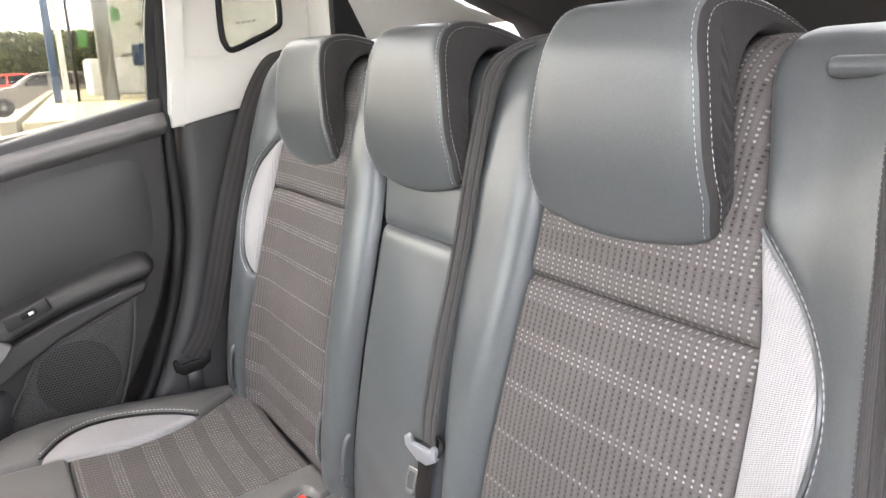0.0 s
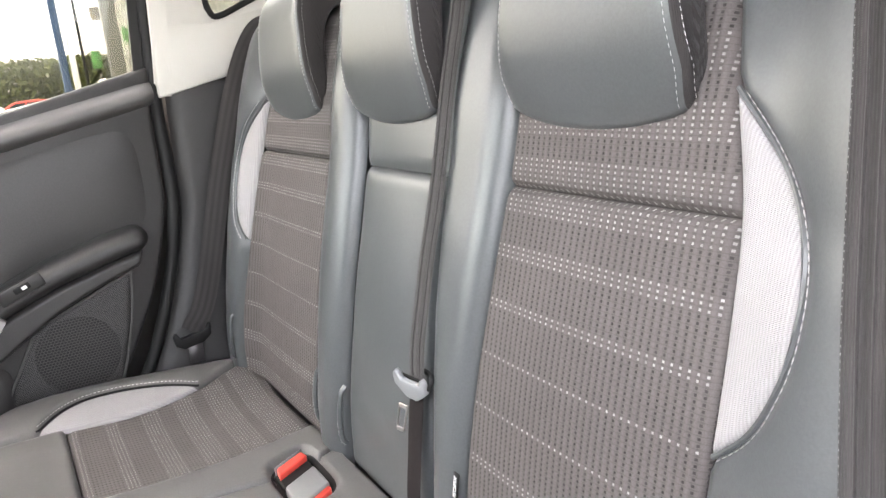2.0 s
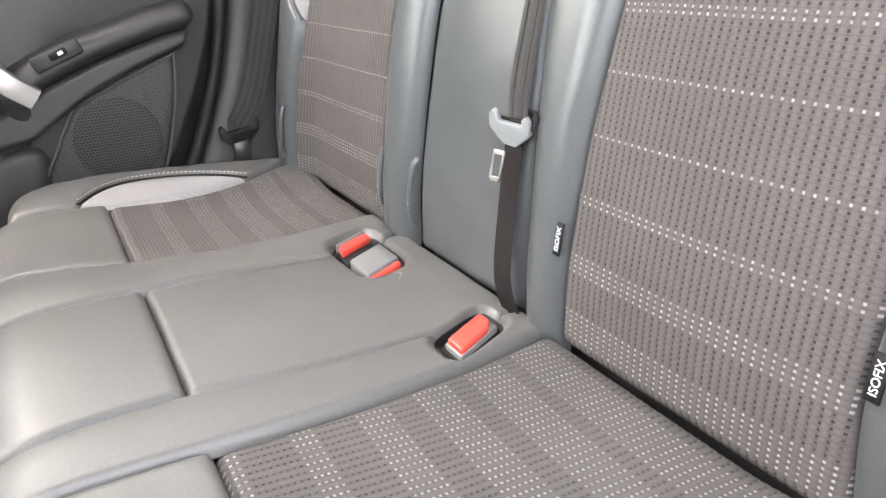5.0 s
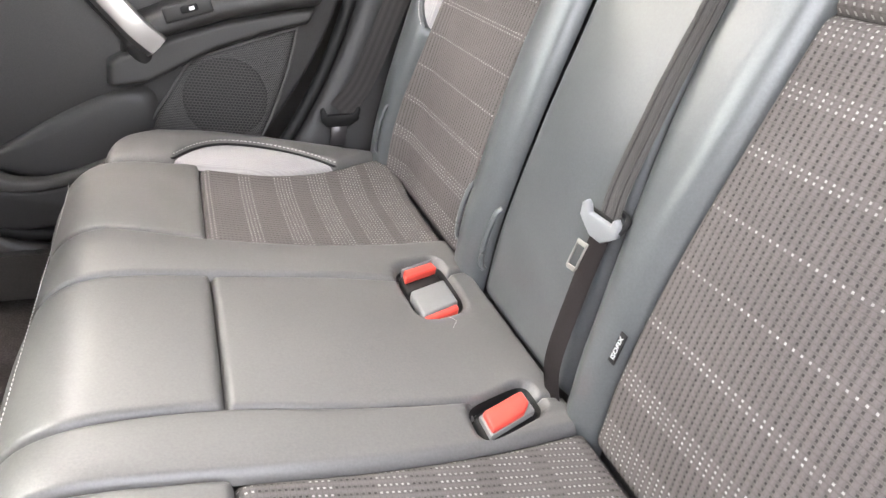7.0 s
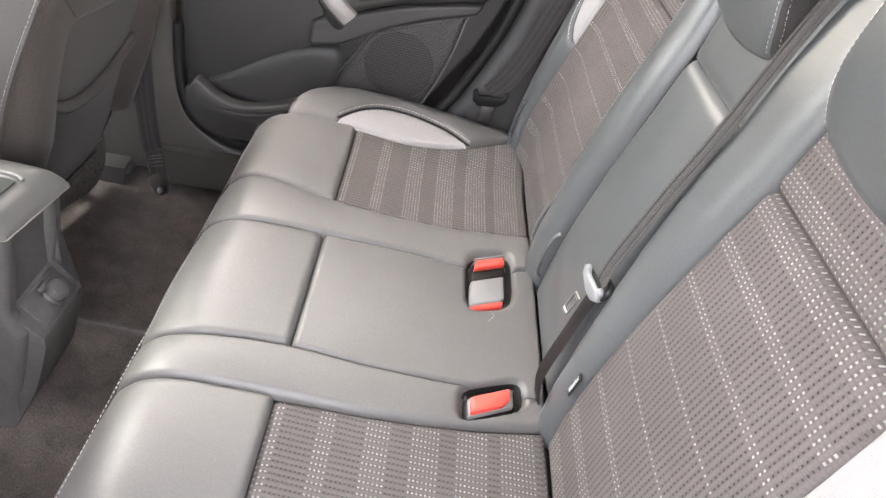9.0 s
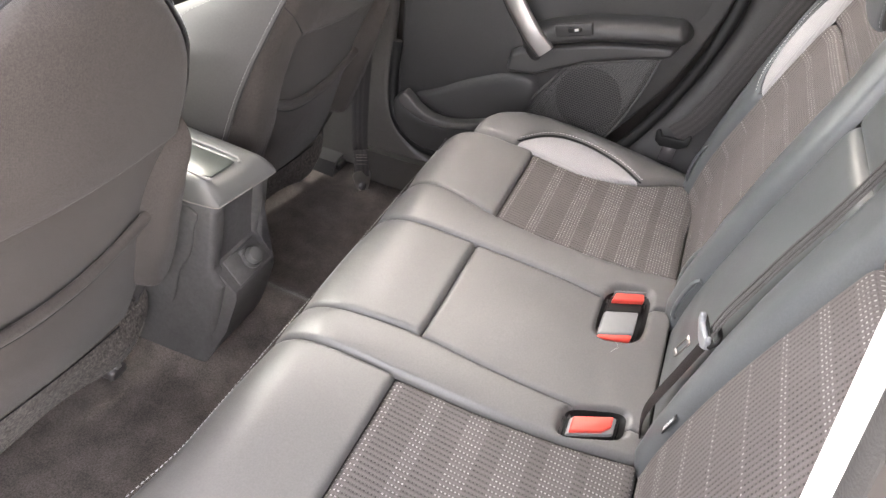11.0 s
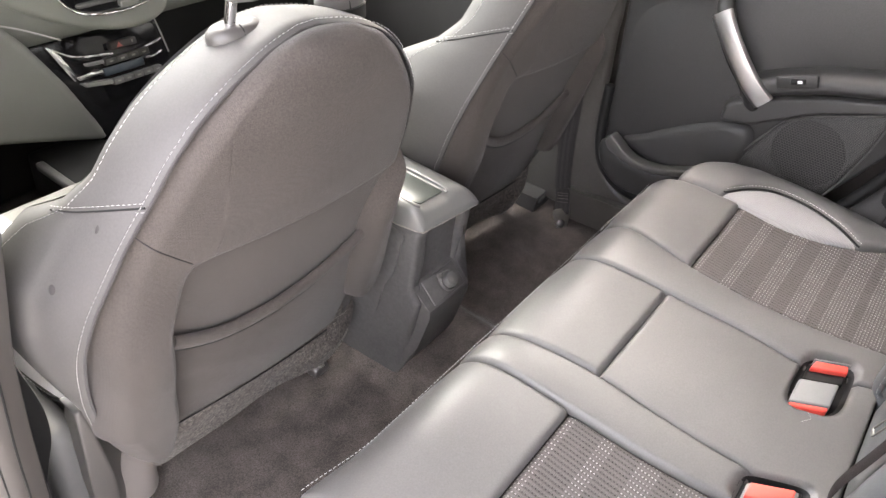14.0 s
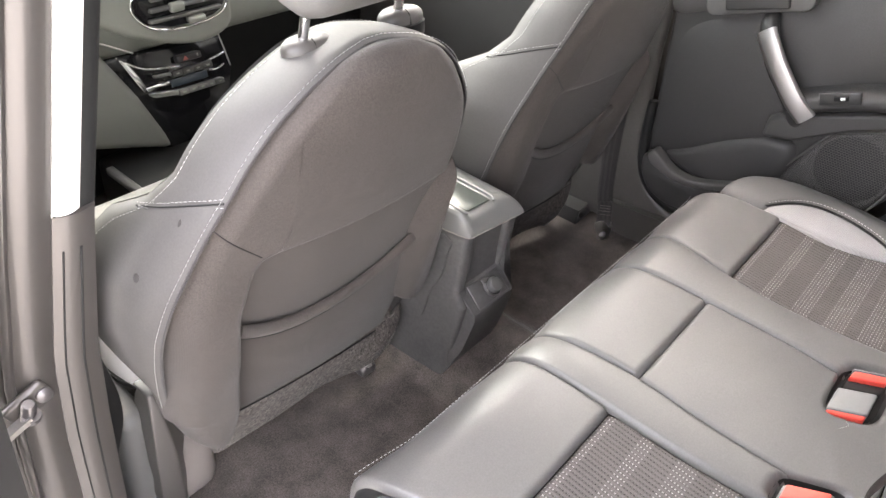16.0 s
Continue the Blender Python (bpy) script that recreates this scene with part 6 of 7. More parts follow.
# inner release handle
prism("release_cup", spline([(0.45, 0.735), (0.50, 0.715), (0.60, 0.680), (0.66, 0.662), (0.67, 0.70), (0.60, 0.735), (0.50, 0.775), (0.455, 0.78)], 5, True).tolist(), 0, 0.690, 0.725, GREYPLASTIC, door, 0.006, "grey release cup")
rounded_box("release_lever", (0.676, 0.49, 0.705), (0.692, 0.63, 0.735), PLASTIC, door, 0.005, 2, "", Matrix.Translation((0, 0.56, 0.72)) @ Matrix.Rotation(radians(-18), 4, "X") @ Matrix.Translation((0, -0.56, -0.72)))
# glass and frame
glass_o = [(0.745, 0.80), (0.31, 0.895), (0.018, 0.95), (0.005, 1.10), (-0.005, 1.28), (0.05, 1.35), (0.40, 1.40), (0.70, 1.37)]
prism("window_glass", glass_o, 0, 0.766, 0.770, TINTED, door, 0.0, "clear side window")
fr = spline([(0.760, 0.022, 0.94), (0.750, 0.010, 1.10), (0.725, -0.004, 1.26), (0.700, 0.06, 1.36), (0.690, 0.40, 1.405), (0.700, 0.70, 1.375)], 8)
sweep("window_frame", fr, [(-0.016, -0.018), (0.016, -0.018), (0.016, 0.018), (-0.016, 0.018)], (-1, 0.1, 0.1), RUBBER, door, "black window frame")

wall_far = prism("wall_far", [(-0.30, -0.1), (-0.30, 0.98), (0.0, 0.945), (0.80, 0.78), (0.92, 0.75), (0.92, -0.1)], 0, 0.856, 0.88, PAINT, None, 0.006)
tagged(wall_far, "taupe metallic car flank below the windows", "car body", kind="structure")
# door opening: seal, sill and pillars on the far side
seal_line = spline([(0.735, -0.006, 1.16), (0.735, 0.006, 0.95), (0.733, 0.009, 0.86), (0.731, 0.008, 0.79), (0.727, 0.012, 0.68), (0.720, 0.048, 0.53), (0.711, 0.100, 0.40), (0.704, 0.145, 0.32), (0.702, 0.20, 0.23)], 8)
seal = sweep("door_seal", seal_line, circle(0.013, 10), (-1, 0.1, 0.05), RUBBER)
seal_low = sweep("lower_seal", spline([(0.722, 0.742, 0.40), (0.716, 0.734, 0.30), (0.710, 0.719, 0.228), (0.704, 0.690, 0.182), (0.702, 0.637, 0.150), (0.702, 0.572, 0.142), (0.702, 0.48, 0.152), (0.702, 0.38, 0.18)], 6), circle(0.0135, 10), (-1, 0.1, 0.05), RUBBER)
tagged(seal_low, "black rubber seal under the shut rear door", "door seal", kind="structure")
tagged(seal, "black rubber seal round the rear door opening", "door seal", kind="structure")
lower_trim = thing("trim_1", (0.70, -0.1, 0.3), "dark plastic quarter trim behind the rear door", "car trim", kind="structure")
def quarter_panel(u, s, h):
    return 0.735 - 0.035 * np.clip((0.6 - s) / 0.35, 0, 1) - h, u, s
pad("quarter_trim", lambda s: np.full_like(s, -0.36), lambda s: np.interp(s, [0.24, 0.32, 0.40, 0.53, 0.68, 0.95], [0.16, 0.13, 0.085, 0.032, -0.006, -0.015]), 0.24, 0.95, quarter_panel, DOORSKIN, lower_trim, 0.006, 0.03, 0.01, 0.0, 16, 30)

# pale pillar trim with the quarter window
pillar = thing("trim_2", (0.70, -0.2, 0.95), "pale grey pillar trim with a small fixed window", "pillar trim", kind="structure")
po = [(0.004, 0.905), (-0.145, 0.938), (-0.30, 0.975), (-0.36, 1.02), (-0.36, 1.42), (-0.03, 1.42), (-0.018, 1.16)]
hole = spline([(-0.120, 1.20), (-0.118, 1.10), (-0.124, 1.068), (-0.140, 1.058), (-0.19, 1.078), (-0.232, 1.098), (-0.246, 1.118), (-0.244, 1.20), (-0.235, 1.30), (-0.13, 1.31)], 4, True).tolist()
prism("pillar_cover", po, 0, 0.716, 0.745, PALETRIM, pillar, 0.006, "pale grey grained plastic", [hole], 2)
sweep("pillar_edge", spline([(0.728, -0.004, 0.91), (0.722, -0.016, 1.02), (0.715, -0.026, 1.16), (0.70, -0.035, 1.35)], 8), [(-0.02, -0.006), (0.012, -0.010), (0.02, 0.004), (-0.012, 0.008)], (-1, 0.3, 0.05), PALETRIM, pillar)
pad("pillar_swell", lambda s: np.interp(s, [-0.34, -0.03], [0.985, 0.915]), lambda s: np.interp(s, [-0.34, -0.12, -0.03], [1.095, 1.045, 1.05]), -0.345, -0.03, lambda u, s, h: (0.7155 - h, s, u), PALETRIM, pillar, 0.0, 0.05, 0.001, 0.016, 20, 30)
ring = [(0.716, y, z) for y, z in hole]
tube("window_seal", ring, 0.0065, RUBBER, pillar, closed=True, up=(-1, 0.02, 0.01), label="black window seal")
prism("window_glass", hole, 0, 0.735, 0.738, TINTED, pillar, 0.0)
for k in range(4):
    rounded_box("glass_mark", (0.7335, -0.162 - 0.012 * k, 1.110 + 0.002 * k), (0.7345, -0.158 - 0.012 * k, 1.1135 + 0.002 * k), DASH, pillar, 0.0, 1, "faint etched mark")

# load space: pale side trim, dark cover and hatch
load = thing("trim_3", (0.5, -0.6, 0.9), "pale side trim and dark hatch lining of the load space", "load space trim", kind="structure")
prism("side_trim", [(-0.31, 1.05), (-0.40, 1.068), (-0.79, 1.105), (-0.66, 1.14), (-0.52, 1.20), (-0.42, 1.44), (-0.30, 1.44)], 0, 0.605, 0.72, PALETRIM, load, 0.01, "pale grey side trim")
prism("side_wedge", [(-0.31, 1.02), (-0.31, 1.17), (-0.335, 1.17), (-0.40, 1.04)], 0, 0.58, 0.604, PIPING, load, 0.004, "black belt guide cover")
rounded_box("load_cover", (-0.72, -1.15, 0.95), (0.72, -0.33, 0.985), SIDECLOTH, load, 0.01, 2, "dark brown load cover")
prism("hatch_lining", [(-0.98, 0.95), (-1.02, 1.21), (-1.08, 1.21), (-1.14, 0.95)], 0, -0.72, 0.72, SIDECLOTH, load, 0.01, "dark brown hatch lining")
for x0, x1 in ((0.50, 0.604), (-0.604, -0.50)):
    prism("hatch_pillar", [(-0.78, 1.095), (-0.65, 1.142), (-0.53, 1.20), (-0.44, 1.43), (-0.86, 1.40), (-1.07, 1.20), (-1.06, 1.0), (-0.85, 1.0)], 0, x0, x1, SIDECLOTH, load, 0.01, "dark brown hatch pillar")
prism("rear_window", [(-1.06, 1.20), (-0.86, 1.40), (-0.865, 1.405), (-1.065, 1.205)], 0, -0.50, 0.50, TINTED, load, 0.0, "tinted rear window")
rounded_box("rear_wall", (-0.86, -1.30, -0.06), (0.86, -1.22, 1.0), PAINT, load, 0.02, 2)
rounded_box("load_side", (0.735, -1.25, 0.0), (0.85, -0.05, 1.05), PAINT, load, 0.02, 2)
rounded_box("load_side", (-0.85, -1.25, 0.0), (-0.735, -0.16, 1.05), PAINT, load, 0.02, 2)
prism("pillar_side", [(-0.12, 1.0), (-0.90, 1.05), (-1.05, 1.20), (-0.86, 1.42), (-0.44, 1.45), (-0.20, 1.45)], 0, -0.74, -0.68, PALETRIM, load, 0.01)

# far middle pillar with its belt
bp = thing("trim_4", (0.74, 0.8, 0.0), "dark plastic lower pillar and sill trim", "pillar trim", kind="structure")
gap = spline([(0.79, 1.0), (0.760, 0.62), (0.758, 0.53), (0.750, 0.43), (0.746, 0.33), (0.736, 0.26), (0.706, 0.19), (0.658, 0.142), (0.60, 0.116), (0.50, 0.110), (0.36, 0.130)], 6).tolist()
prism("pillar_cover", [(0.95, 1.0)] + gap + [(0.36, 0.02), (0.95, 0.0)], 0, 0.705, 0.742, SILLPLASTIC, bp, 0.016, "brown-grey plastic pillar cover flaring into the sill", seg=4)
sweep("upper_cover", spline([(0.735, 0.86, 0.96), (0.70, 0.85, 1.15), (0.655, 0.84, 1.42)], 8), [(-0.09, -0.02), (0.075, -0.02), (0.08, 0.0), (0.05, 0.022), (-0.07, 0.022), (-0.09, 0.0)], (-1, -0.1, 0.1), DOORSKIN, bp)
rounded_box("sill_plate", (0.660, 0.83, 0.000), (0.705, 0.95, 0.022), PLASTIC, bp, 0.008, 3, "bare grey sill plate")
sweep("sill_trim", spline([(0.715, 0.768, 0.048), (0.708, 0.74, 0.056), (0.698, 0.62, 0.072), (0.690, 0.45, 0.095), (0.69, 0.33, 0.135)], 8), [(-0.05, -0.05), (0.04, -0.05), (0.045, 0.044), (0.012, 0.036), (-0.012, 0.028), (-0.040, 0.026), (-0.048, 0.014)], (0, 0, 1), SILLPLASTIC, bp, "brown-grey plastic sill trim")
sweep("sill_trim", [(0.71, 0.84, 0.005), (0.71, 2.0, -0.04)], [(-0.07, -0.05), (0.05, -0.05), (0.055, 0.018), (0.01, 0.030), (-0.055, 0.022)], (0, 0, 1), DOORSKIN, bp)
fb = thing("front_seat_belt", (0.66, 0.79, 0.0), "black webbing front belt with folded end and steel anchor", "seat belt")
wb = spline([(0.676, 0.812, 1.05), (0.668, 0.808, 0.60), (0.664, 0.804, 0.30), (0.660, 0.786, 0.14), (0.656, 0.770, 0.075)], 8)
sweep("webbing", wb, strap(0.036, 0.0018), (-1, -0.75, 0.1), BELT, fb)
wb2 = spline([(0.694, 0.822, 1.05), (0.684, 0.818, 0.60), (0.680, 0.806, 0.30), (0.672, 0.788, 0.14), (0.664, 0.774, 0.09)], 8)
sweep("rear_webbing", wb2, strap(0.042, 0.0018), (-1, -0.6, 0.1), BELT, fb)
fold = spline([(0.659, 0.773, 0.094), (0.655, 0.766, 0.075), (0.652, 0.760, 0.045), (0.650, 0.756, 0.022)], 6)
sweep("sewn_fold", fold, [(-0.021, -0.001), (-0.018, -0.005), (0.018, -0.005), (0.021, -0.001), (0.019, 0.004), (-0.019, 0.004)], (-1, -0.75, 0.1), BELT, fb, "stitched brown-black fold")
for k in range(4):
    q = fold[3 + 2 * k] + np.array([-0.0042, -0.0032, 0.0])
    tube("fold_stitch", [q + np.array([-0.009, 0.012, 0.0]), q + np.array([0.009, -0.012, 0.0])], 0.0006, FUZZ, fb, "pale fold stitching", n=5)
prism("anchor_plate", spline([(-0.024, 0.010), (0.024, 0.010), (0.022, -0.02), (0.010, -0.046), (-0.010, -0.046), (-0.022, -0.02)], 4, True).tolist(), 1, 0, 0.004, STEEL, fb, 0.001, "steel anchor plate", turn=Matrix.Translation((0.646, 0.752, 0.028)) @ Matrix.Rotation(radians(-38), 4, "Z") @ Matrix.Rotation(radians(-24), 4, "X"))
lathe("anchor_bolt", [(0.012, 0), (0.012, 0.006), (0.007, 0.010)], (0.640, 0.748, -0.001), (-0.6, -0.8, 0.45), DARKMETAL, fb, 16)

# ---- near side: the open doorway ----
near_pillar = thing("pillar_1", (-0.78, 0.85, 0.0), "taupe painted middle pillar with pale trim and black seal", "car pillar", kind="structure")
zs = np.array([-0.10, 0.21, 0.40, 0.53, 0.707, 0.94, 1.20, 1.42])
inner = np.array([-0.809, -0.799, -0.791, -0.782, -0.752, -0.699, -0.644, -0.604])
rim_x = np.array([-0.856, -0.849, -0.843, -0.832, -0.795, -0.742, -0.684, -0.639])
outer = np.array([-0.991, -0.991, -0.986, -0.975, -0.940, -0.879, -0.804, -0.744])


def ribbon_wall(name, xa, xb, ya, yb, z0, z1, mat, lab, bulge=0.0, thick=0.012):
    z = np.linspace(z0, z1, 24)
    a, b = np.interp(z, zs, xa), np.interp(z, zs, xb)
    rows = []
    m = 9
    for k in range(m):
        t = k / (m - 1)
        rows.append(np.stack([a + (b - a) * t, ya + (yb - ya) * t - bulge * math.sin(math.pi * t) + 0 * z, z], -1))
    front = np.stack(rows, 1)
    back = front + np.array([0, thick, 0])
    v = np.concatenate([front.reshape(-1, 3), back.reshape(-1, 3)])
    n, off = 24, 24 * m
    f = []
    for i in range(n - 1):
        for j in range(m - 1):
            q = (i * m + j, i * m + j + 1, (i + 1) * m + j + 1, (i + 1) * m + j)
            f += [q, tuple(off + w for w in reversed(q))]
        for j in (0, m - 1):
            q = (i * m + j, (i + 1) * m + j, off + (i + 1) * m + j, off + i * m + j)
            f.append(q if j else tuple(reversed(q)))
    f += [tuple(list(range(m)) + list(reversed(range(off, off + m)))), tuple(list(range((n - 1) * m, n * m)) + list(reversed(range(off + (n - 1) * m, off + n * m))))]
    return data_part(name, v, f, mat, near_pillar, lab, None, 40)


ribbon_wall("painted_flange", rim_x, (rim_x * 0.62 + outer * 0.38), 0.782, 0.792, -0.10, 1.42, PAINT, "taupe metallic painted flange", 0.010)
ribbon_wall("painted_face", rim_x * 0.62 + outer * 0.38, outer, 0.795, 0.86, -0.10, 1.42, PAINT, "taupe metallic painted face", 0.016)
ribbon_wall("pillar_trim", inner - 0.014, rim_x + 0.002, 0.776, 0.776, 0.725, 1.42, PALETRIM, "pale grey pillar trim", 0.004)
ribbon_wall("pillar_trim_low", inner + 0.006, rim_x, 0.780, 0.780, -0.10, 0.722, PAINT, "taupe metallic inner flange", 0.008)
zz = np.linspace(-0.1, 1.42, 40)
sweep("door_seal", np.stack([np.interp(zz, zs, inner) - 0.004, np.full(40, 0.787), zz], -1), circle(0.0135, 14, 0.45), (0, -1, 0.01), RUBBER, near_pillar, "black rubber door seal")
zz = np.linspace(-0.1, 1.42, 40)
for k, w in ((0.36, 0.006), (0.52, 0.004)):
    xx = np.interp(zz, zs, rim_x) * (1 - k) + np.interp(zz, zs, outer) * k
    tube("pressed_crease", np.stack([xx, np.full(40, 0.784 + 0.04 * max(0, k - 0.4)), zz], -1), w, PAINT, near_pillar, n=8)
# thin black lines laid on for the shade in the flange's pressed creases
for k, w in ((0.42, 0.0016), (0.80, 0.0012)):
    xx = np.interp(zz, zs, inner + 0.006) * (1 - k) + np.interp(zz, zs, rim_x) * k
    low = zz < 0.715
    tube("groove_shade", np.stack([xx, np.full(40, 0.7795 - 0.008 * math.sin(math.pi * k)), zz], -1)[low], w, RUBBER, near_pillar, "dark line for the shade in a pressed crease", n=6)
ribbon_wall("inner_face", inner + 0.003, inner + 0.05, 0.80, 0.90, -0.1, 1.42, DOORSKIN, "dark inner pillar cover", 0.0)

prism("belt_cover", spline([(-0.80, 0.74), (-0.766, 0.70), (-0.764, 0.60), (-0.761, 0.50), (-0.751, 0.44), (-0.741, 0.385), (-0.735, 0.33), (-0.738, 0.28), (-0.752, 0.235), (-0.775, 0.15), (-0.785, 0.02), (-0.83, 0.02), (-0.83, 0.40)], 5, True).tolist(), 1, 0.855, 0.885, RUBBER, near_pillar, 0.008, "black plastic belt reel cover")

# near rear pillar: the edge of its pale trim, the seal and the painted flange
near_rear = thing("pillar_2", (-0.74, -0.02, 0.9), "pale grey trim edge and painted flange of the rear door opening", "car pillar", kind="structure")
edge_z = np.array([0.80, 0.92, 1.00, 1.05, 1.12, 1.20, 1.42])
edge_in = np.array([-0.745, -0.744, -0.744, -0.742, -0.734, -0.718, -0.672])
edge_y = np.array([-0.018, 0.004, 0.019, 0.028, 0.036, 0.040, 0.036])
edge_out = edge_in - 0.031


def flange(name, xa, xb, y0, y1, mat, lab, z0=0.80):
    z = np.linspace(z0, 1.42, 20)
    a, b = np.interp(z, edge_z, xa), np.interp(z, edge_z, xb)
    v, f = [], []
    for k in range(5):
        t = k / 4
        v += [(a[i] + (b[i] - a[i]) * t, np.interp(z[i], edge_z, edge_y) + y0 + (y1 - y0) * t + 0.001 * math.sin(math.pi * t), z[i]) for i in range(20)]
    v += [(p[0], p[1] - 0.02, p[2]) for p in v]
    for k in range(4):
        for i in range(19):
            q = (k * 20 + i, (k + 1) * 20 + i, (k + 1) * 20 + i + 1, k * 20 + i + 1)
            f += [q, tuple(100 + w for w in reversed(q))]
    for i in range(19):
        f += [(i, i + 1, 101 + i, 100 + i), (80 + i, 180 + i, 181 + i, 81 + i)]
    data_part(name, v, f, mat, near_rear, lab, None, 40)


flange("pillar_trim", edge_in, edge_out, 0.0, 0.0, PALETRIM, "pale grey trim edge")
flange("seal", edge_out, edge_out - 0.010, 0.001, -0.003, PLASTIC, "grey rubber seal")
flange("painted_flange", edge_out - 0.010, edge_out - 0.12, -0.004, -0.03, PAINT, "taupe metallic flange")

strap_thing = thing("door_check_strap", (-0.88, 0.75, 0.49), "worn steel door check strap with bolt on the painted pillar", "check strap")
rounded_box("bracket", (-0.900, 0.768, 0.478), (-0.845, 0.780, 0.514), PAINT, strap_thing, 0.005, 2, "small painted bracket", Matrix.Translation((-0.878, 0.77, 0.494)) @ Matrix.Rotation(radians(-22), 4, "Y") @ Matrix.Translation((0.878, -0.77, -0.494)))
lathe("pin", [(0.0085, -0.022), (0.0085, 0.012), (0.006, 0.015)], (-0.880, 0.760, 0.500), (0.1, -0.3, 1), DARKMETAL, strap_thing, 18, "steel pivot pin")
lathe("pin_collar", [(0.011, 0), (0.012, 0.004), (0.011, 0.008)], (-0.880, 0.760, 0.488), (0.1, -0.3, 1), DARKMETAL, strap_thing, 18)
lathe("bolt", [(0.010, 0), (0.010, 0.004), (0.006, 0.007)], (-0.857, 0.768, 0.505), (0, -1, 0.1), DARKMETAL, strap_thing, 18, "round bolt head")
sweep("arm", [(-0.882, 0.758, 0.492), (-0.915, 0.755, 0.484), (-1.02, 0.73, 0.470)], [(-0.009, -0.003), (0.009, -0.003), (0.009, 0.003), (-0.009, 0.003)], (0, 0.3, 1), STEEL, strap_thing, "flat steel arm")

opened = thing("car_door", (-0.93, 0.80, 0.0), "rear car door standing wide open", "car door")
turn = Matrix.Translation((-0.955, 0.80, 0)) @ Matrix.Rotation(radians(-62), 4, "Z") @ Matrix.Translation((0.86, -0.78, 0))
prism("panel", [(0.77, 0.80), (0.74, 0.25), (0.66, 0.14), (0.34, 0.14), (0.08, 0.42), (0.02, 0.70), (0.01, 0.95)], 0, -0.80, -0.74, DOORSKIN, opened, 0.01, "charcoal inner panel", turn=turn)
prism("outer_skin", [(0.79, 0.82), (0.76, 0.20), (0.68, 0.08), (0.30, 0.08), (0.06, 0.42), (0.0, 0.70), (-0.01, 0.97)], 0, -0.86, -0.805, PAINT, opened, 0.01, "taupe metallic outer skin", turn=turn)
sill_near = thing("sill_1", (-0.78, 0.3, 0.0), "taupe painted door sill with grey tread", "door sill", kind="structure")
sweep("painted_sill", spline([(-0.80, 0.80, 0.0), (-0.80, 0.55, 0.0), (-0.798, 0.36, 0.06), (-0.798, 0.18, 0.20), (-0.798, 0.06, 0.40), (-0.800, 0.005, 0.66), (-0.806, -0.035, 0.90), (-0.79, -0.06, 1.2)], 8), [(-0.07, -0.06), (0.05, -0.06), (0.05, 0.02), (0.0, 0.028), (-0.06, 0.01)], (0.12, 0.35, 1), PAINT, sill_near)
sweep("tread", [(-0.715, 0.78, 0.012), (-0.712, 0.55, 0.014), (-0.70, 0.40, 0.07)], [(-0.045, -0.02), (0.045, -0.02), (0.04, 0.010), (-0.04, 0.014)], (0, 0, 1), GREYPLASTIC, sill_near, "grey plastic tread")
sweep("painted_sill", [(-0.80, 0.80, 0.0), (-0.80, 2.0, -0.05)], [(-0.07, -0.06), (0.05, -0.06), (0.05, 0.02), (0.0, 0.028), (-0.06, 0.01)], (0.12, 0.35, 1), PAINT, sill_near)

# front doors, windscreen and nose close the cabin
for sx, nm in ((-1, "door_1"), (1, "door_2")):
    fd = thing(nm, (sx * 0.80, 1.4, 0.0), "shut front car door with charcoal inner panel", "car door", kind="structure")
    a, b = sorted((sx * 0.745, sx * 0.80))
    prism("panel", [(0.90, -0.06), (0.90, 0.76), (1.95, 0.55), (2.0, -0.06)], 0, a, b, DOORSKIN, fd, 0.01)
    a, b = sorted((sx * 0.805, sx * 0.86))
    prism("outer_skin", [(0.88, 0.0), (0.88, 0.77), (1.97, 0.57), (2.02, -0.05)], 0, a, b, PAINT, fd, 0.01)
    a, b = sorted((sx * 0.770, sx * 0.774))
    prism("window_glass", [(0.92, 0.74), (0.92, 1.36), (1.25, 1.30), (1.9, 0.62), (1.9, 0.55)], 0, a, b, TINTED, fd, 0.0, "tinted side window")
nose = thing("wall_front", (0, 2.05, 0), "dark front bulkhead below the windscreen", "bulkhead", kind="structure")
rounded_box("bulkhead", (-0.86, 2.05, -0.08), (0.86, 2.12, 0.60), PLASTIC, nose, 0.01, 1)
prism("windscreen", [(2.06, 0.60), (1.26, 1.34), (1.265, 1.345), (2.065, 0.605)], 0, -0.72, 0.72, SCREEN, nose, 0.0, "clear windscreen")
for sx in (-1, 1):
    sweep("windscreen_pillar", [(sx * 0.76, 2.06, 0.60), (sx * 0.64, 1.26, 1.36)], [(-0.04, -0.03), (0.04, -0.03), (0.04, 0.03), (-0.04, 0.03)], (0, 0.6, 1), PALETRIM, nose)
    sweep("roof_rail", [(sx * 0.66, 1.28, 1.36), (sx * 0.68, 0.6, 1.43), (sx * 0.67, -0.3, 1.44), (sx * 0.64, -0.88, 1.38)], [(-0.04, -0.03), (0.04, -0.03), (0.04, 0.04), (-0.04, 0.04)], (0, 0, 1), PALETRIM, nose)


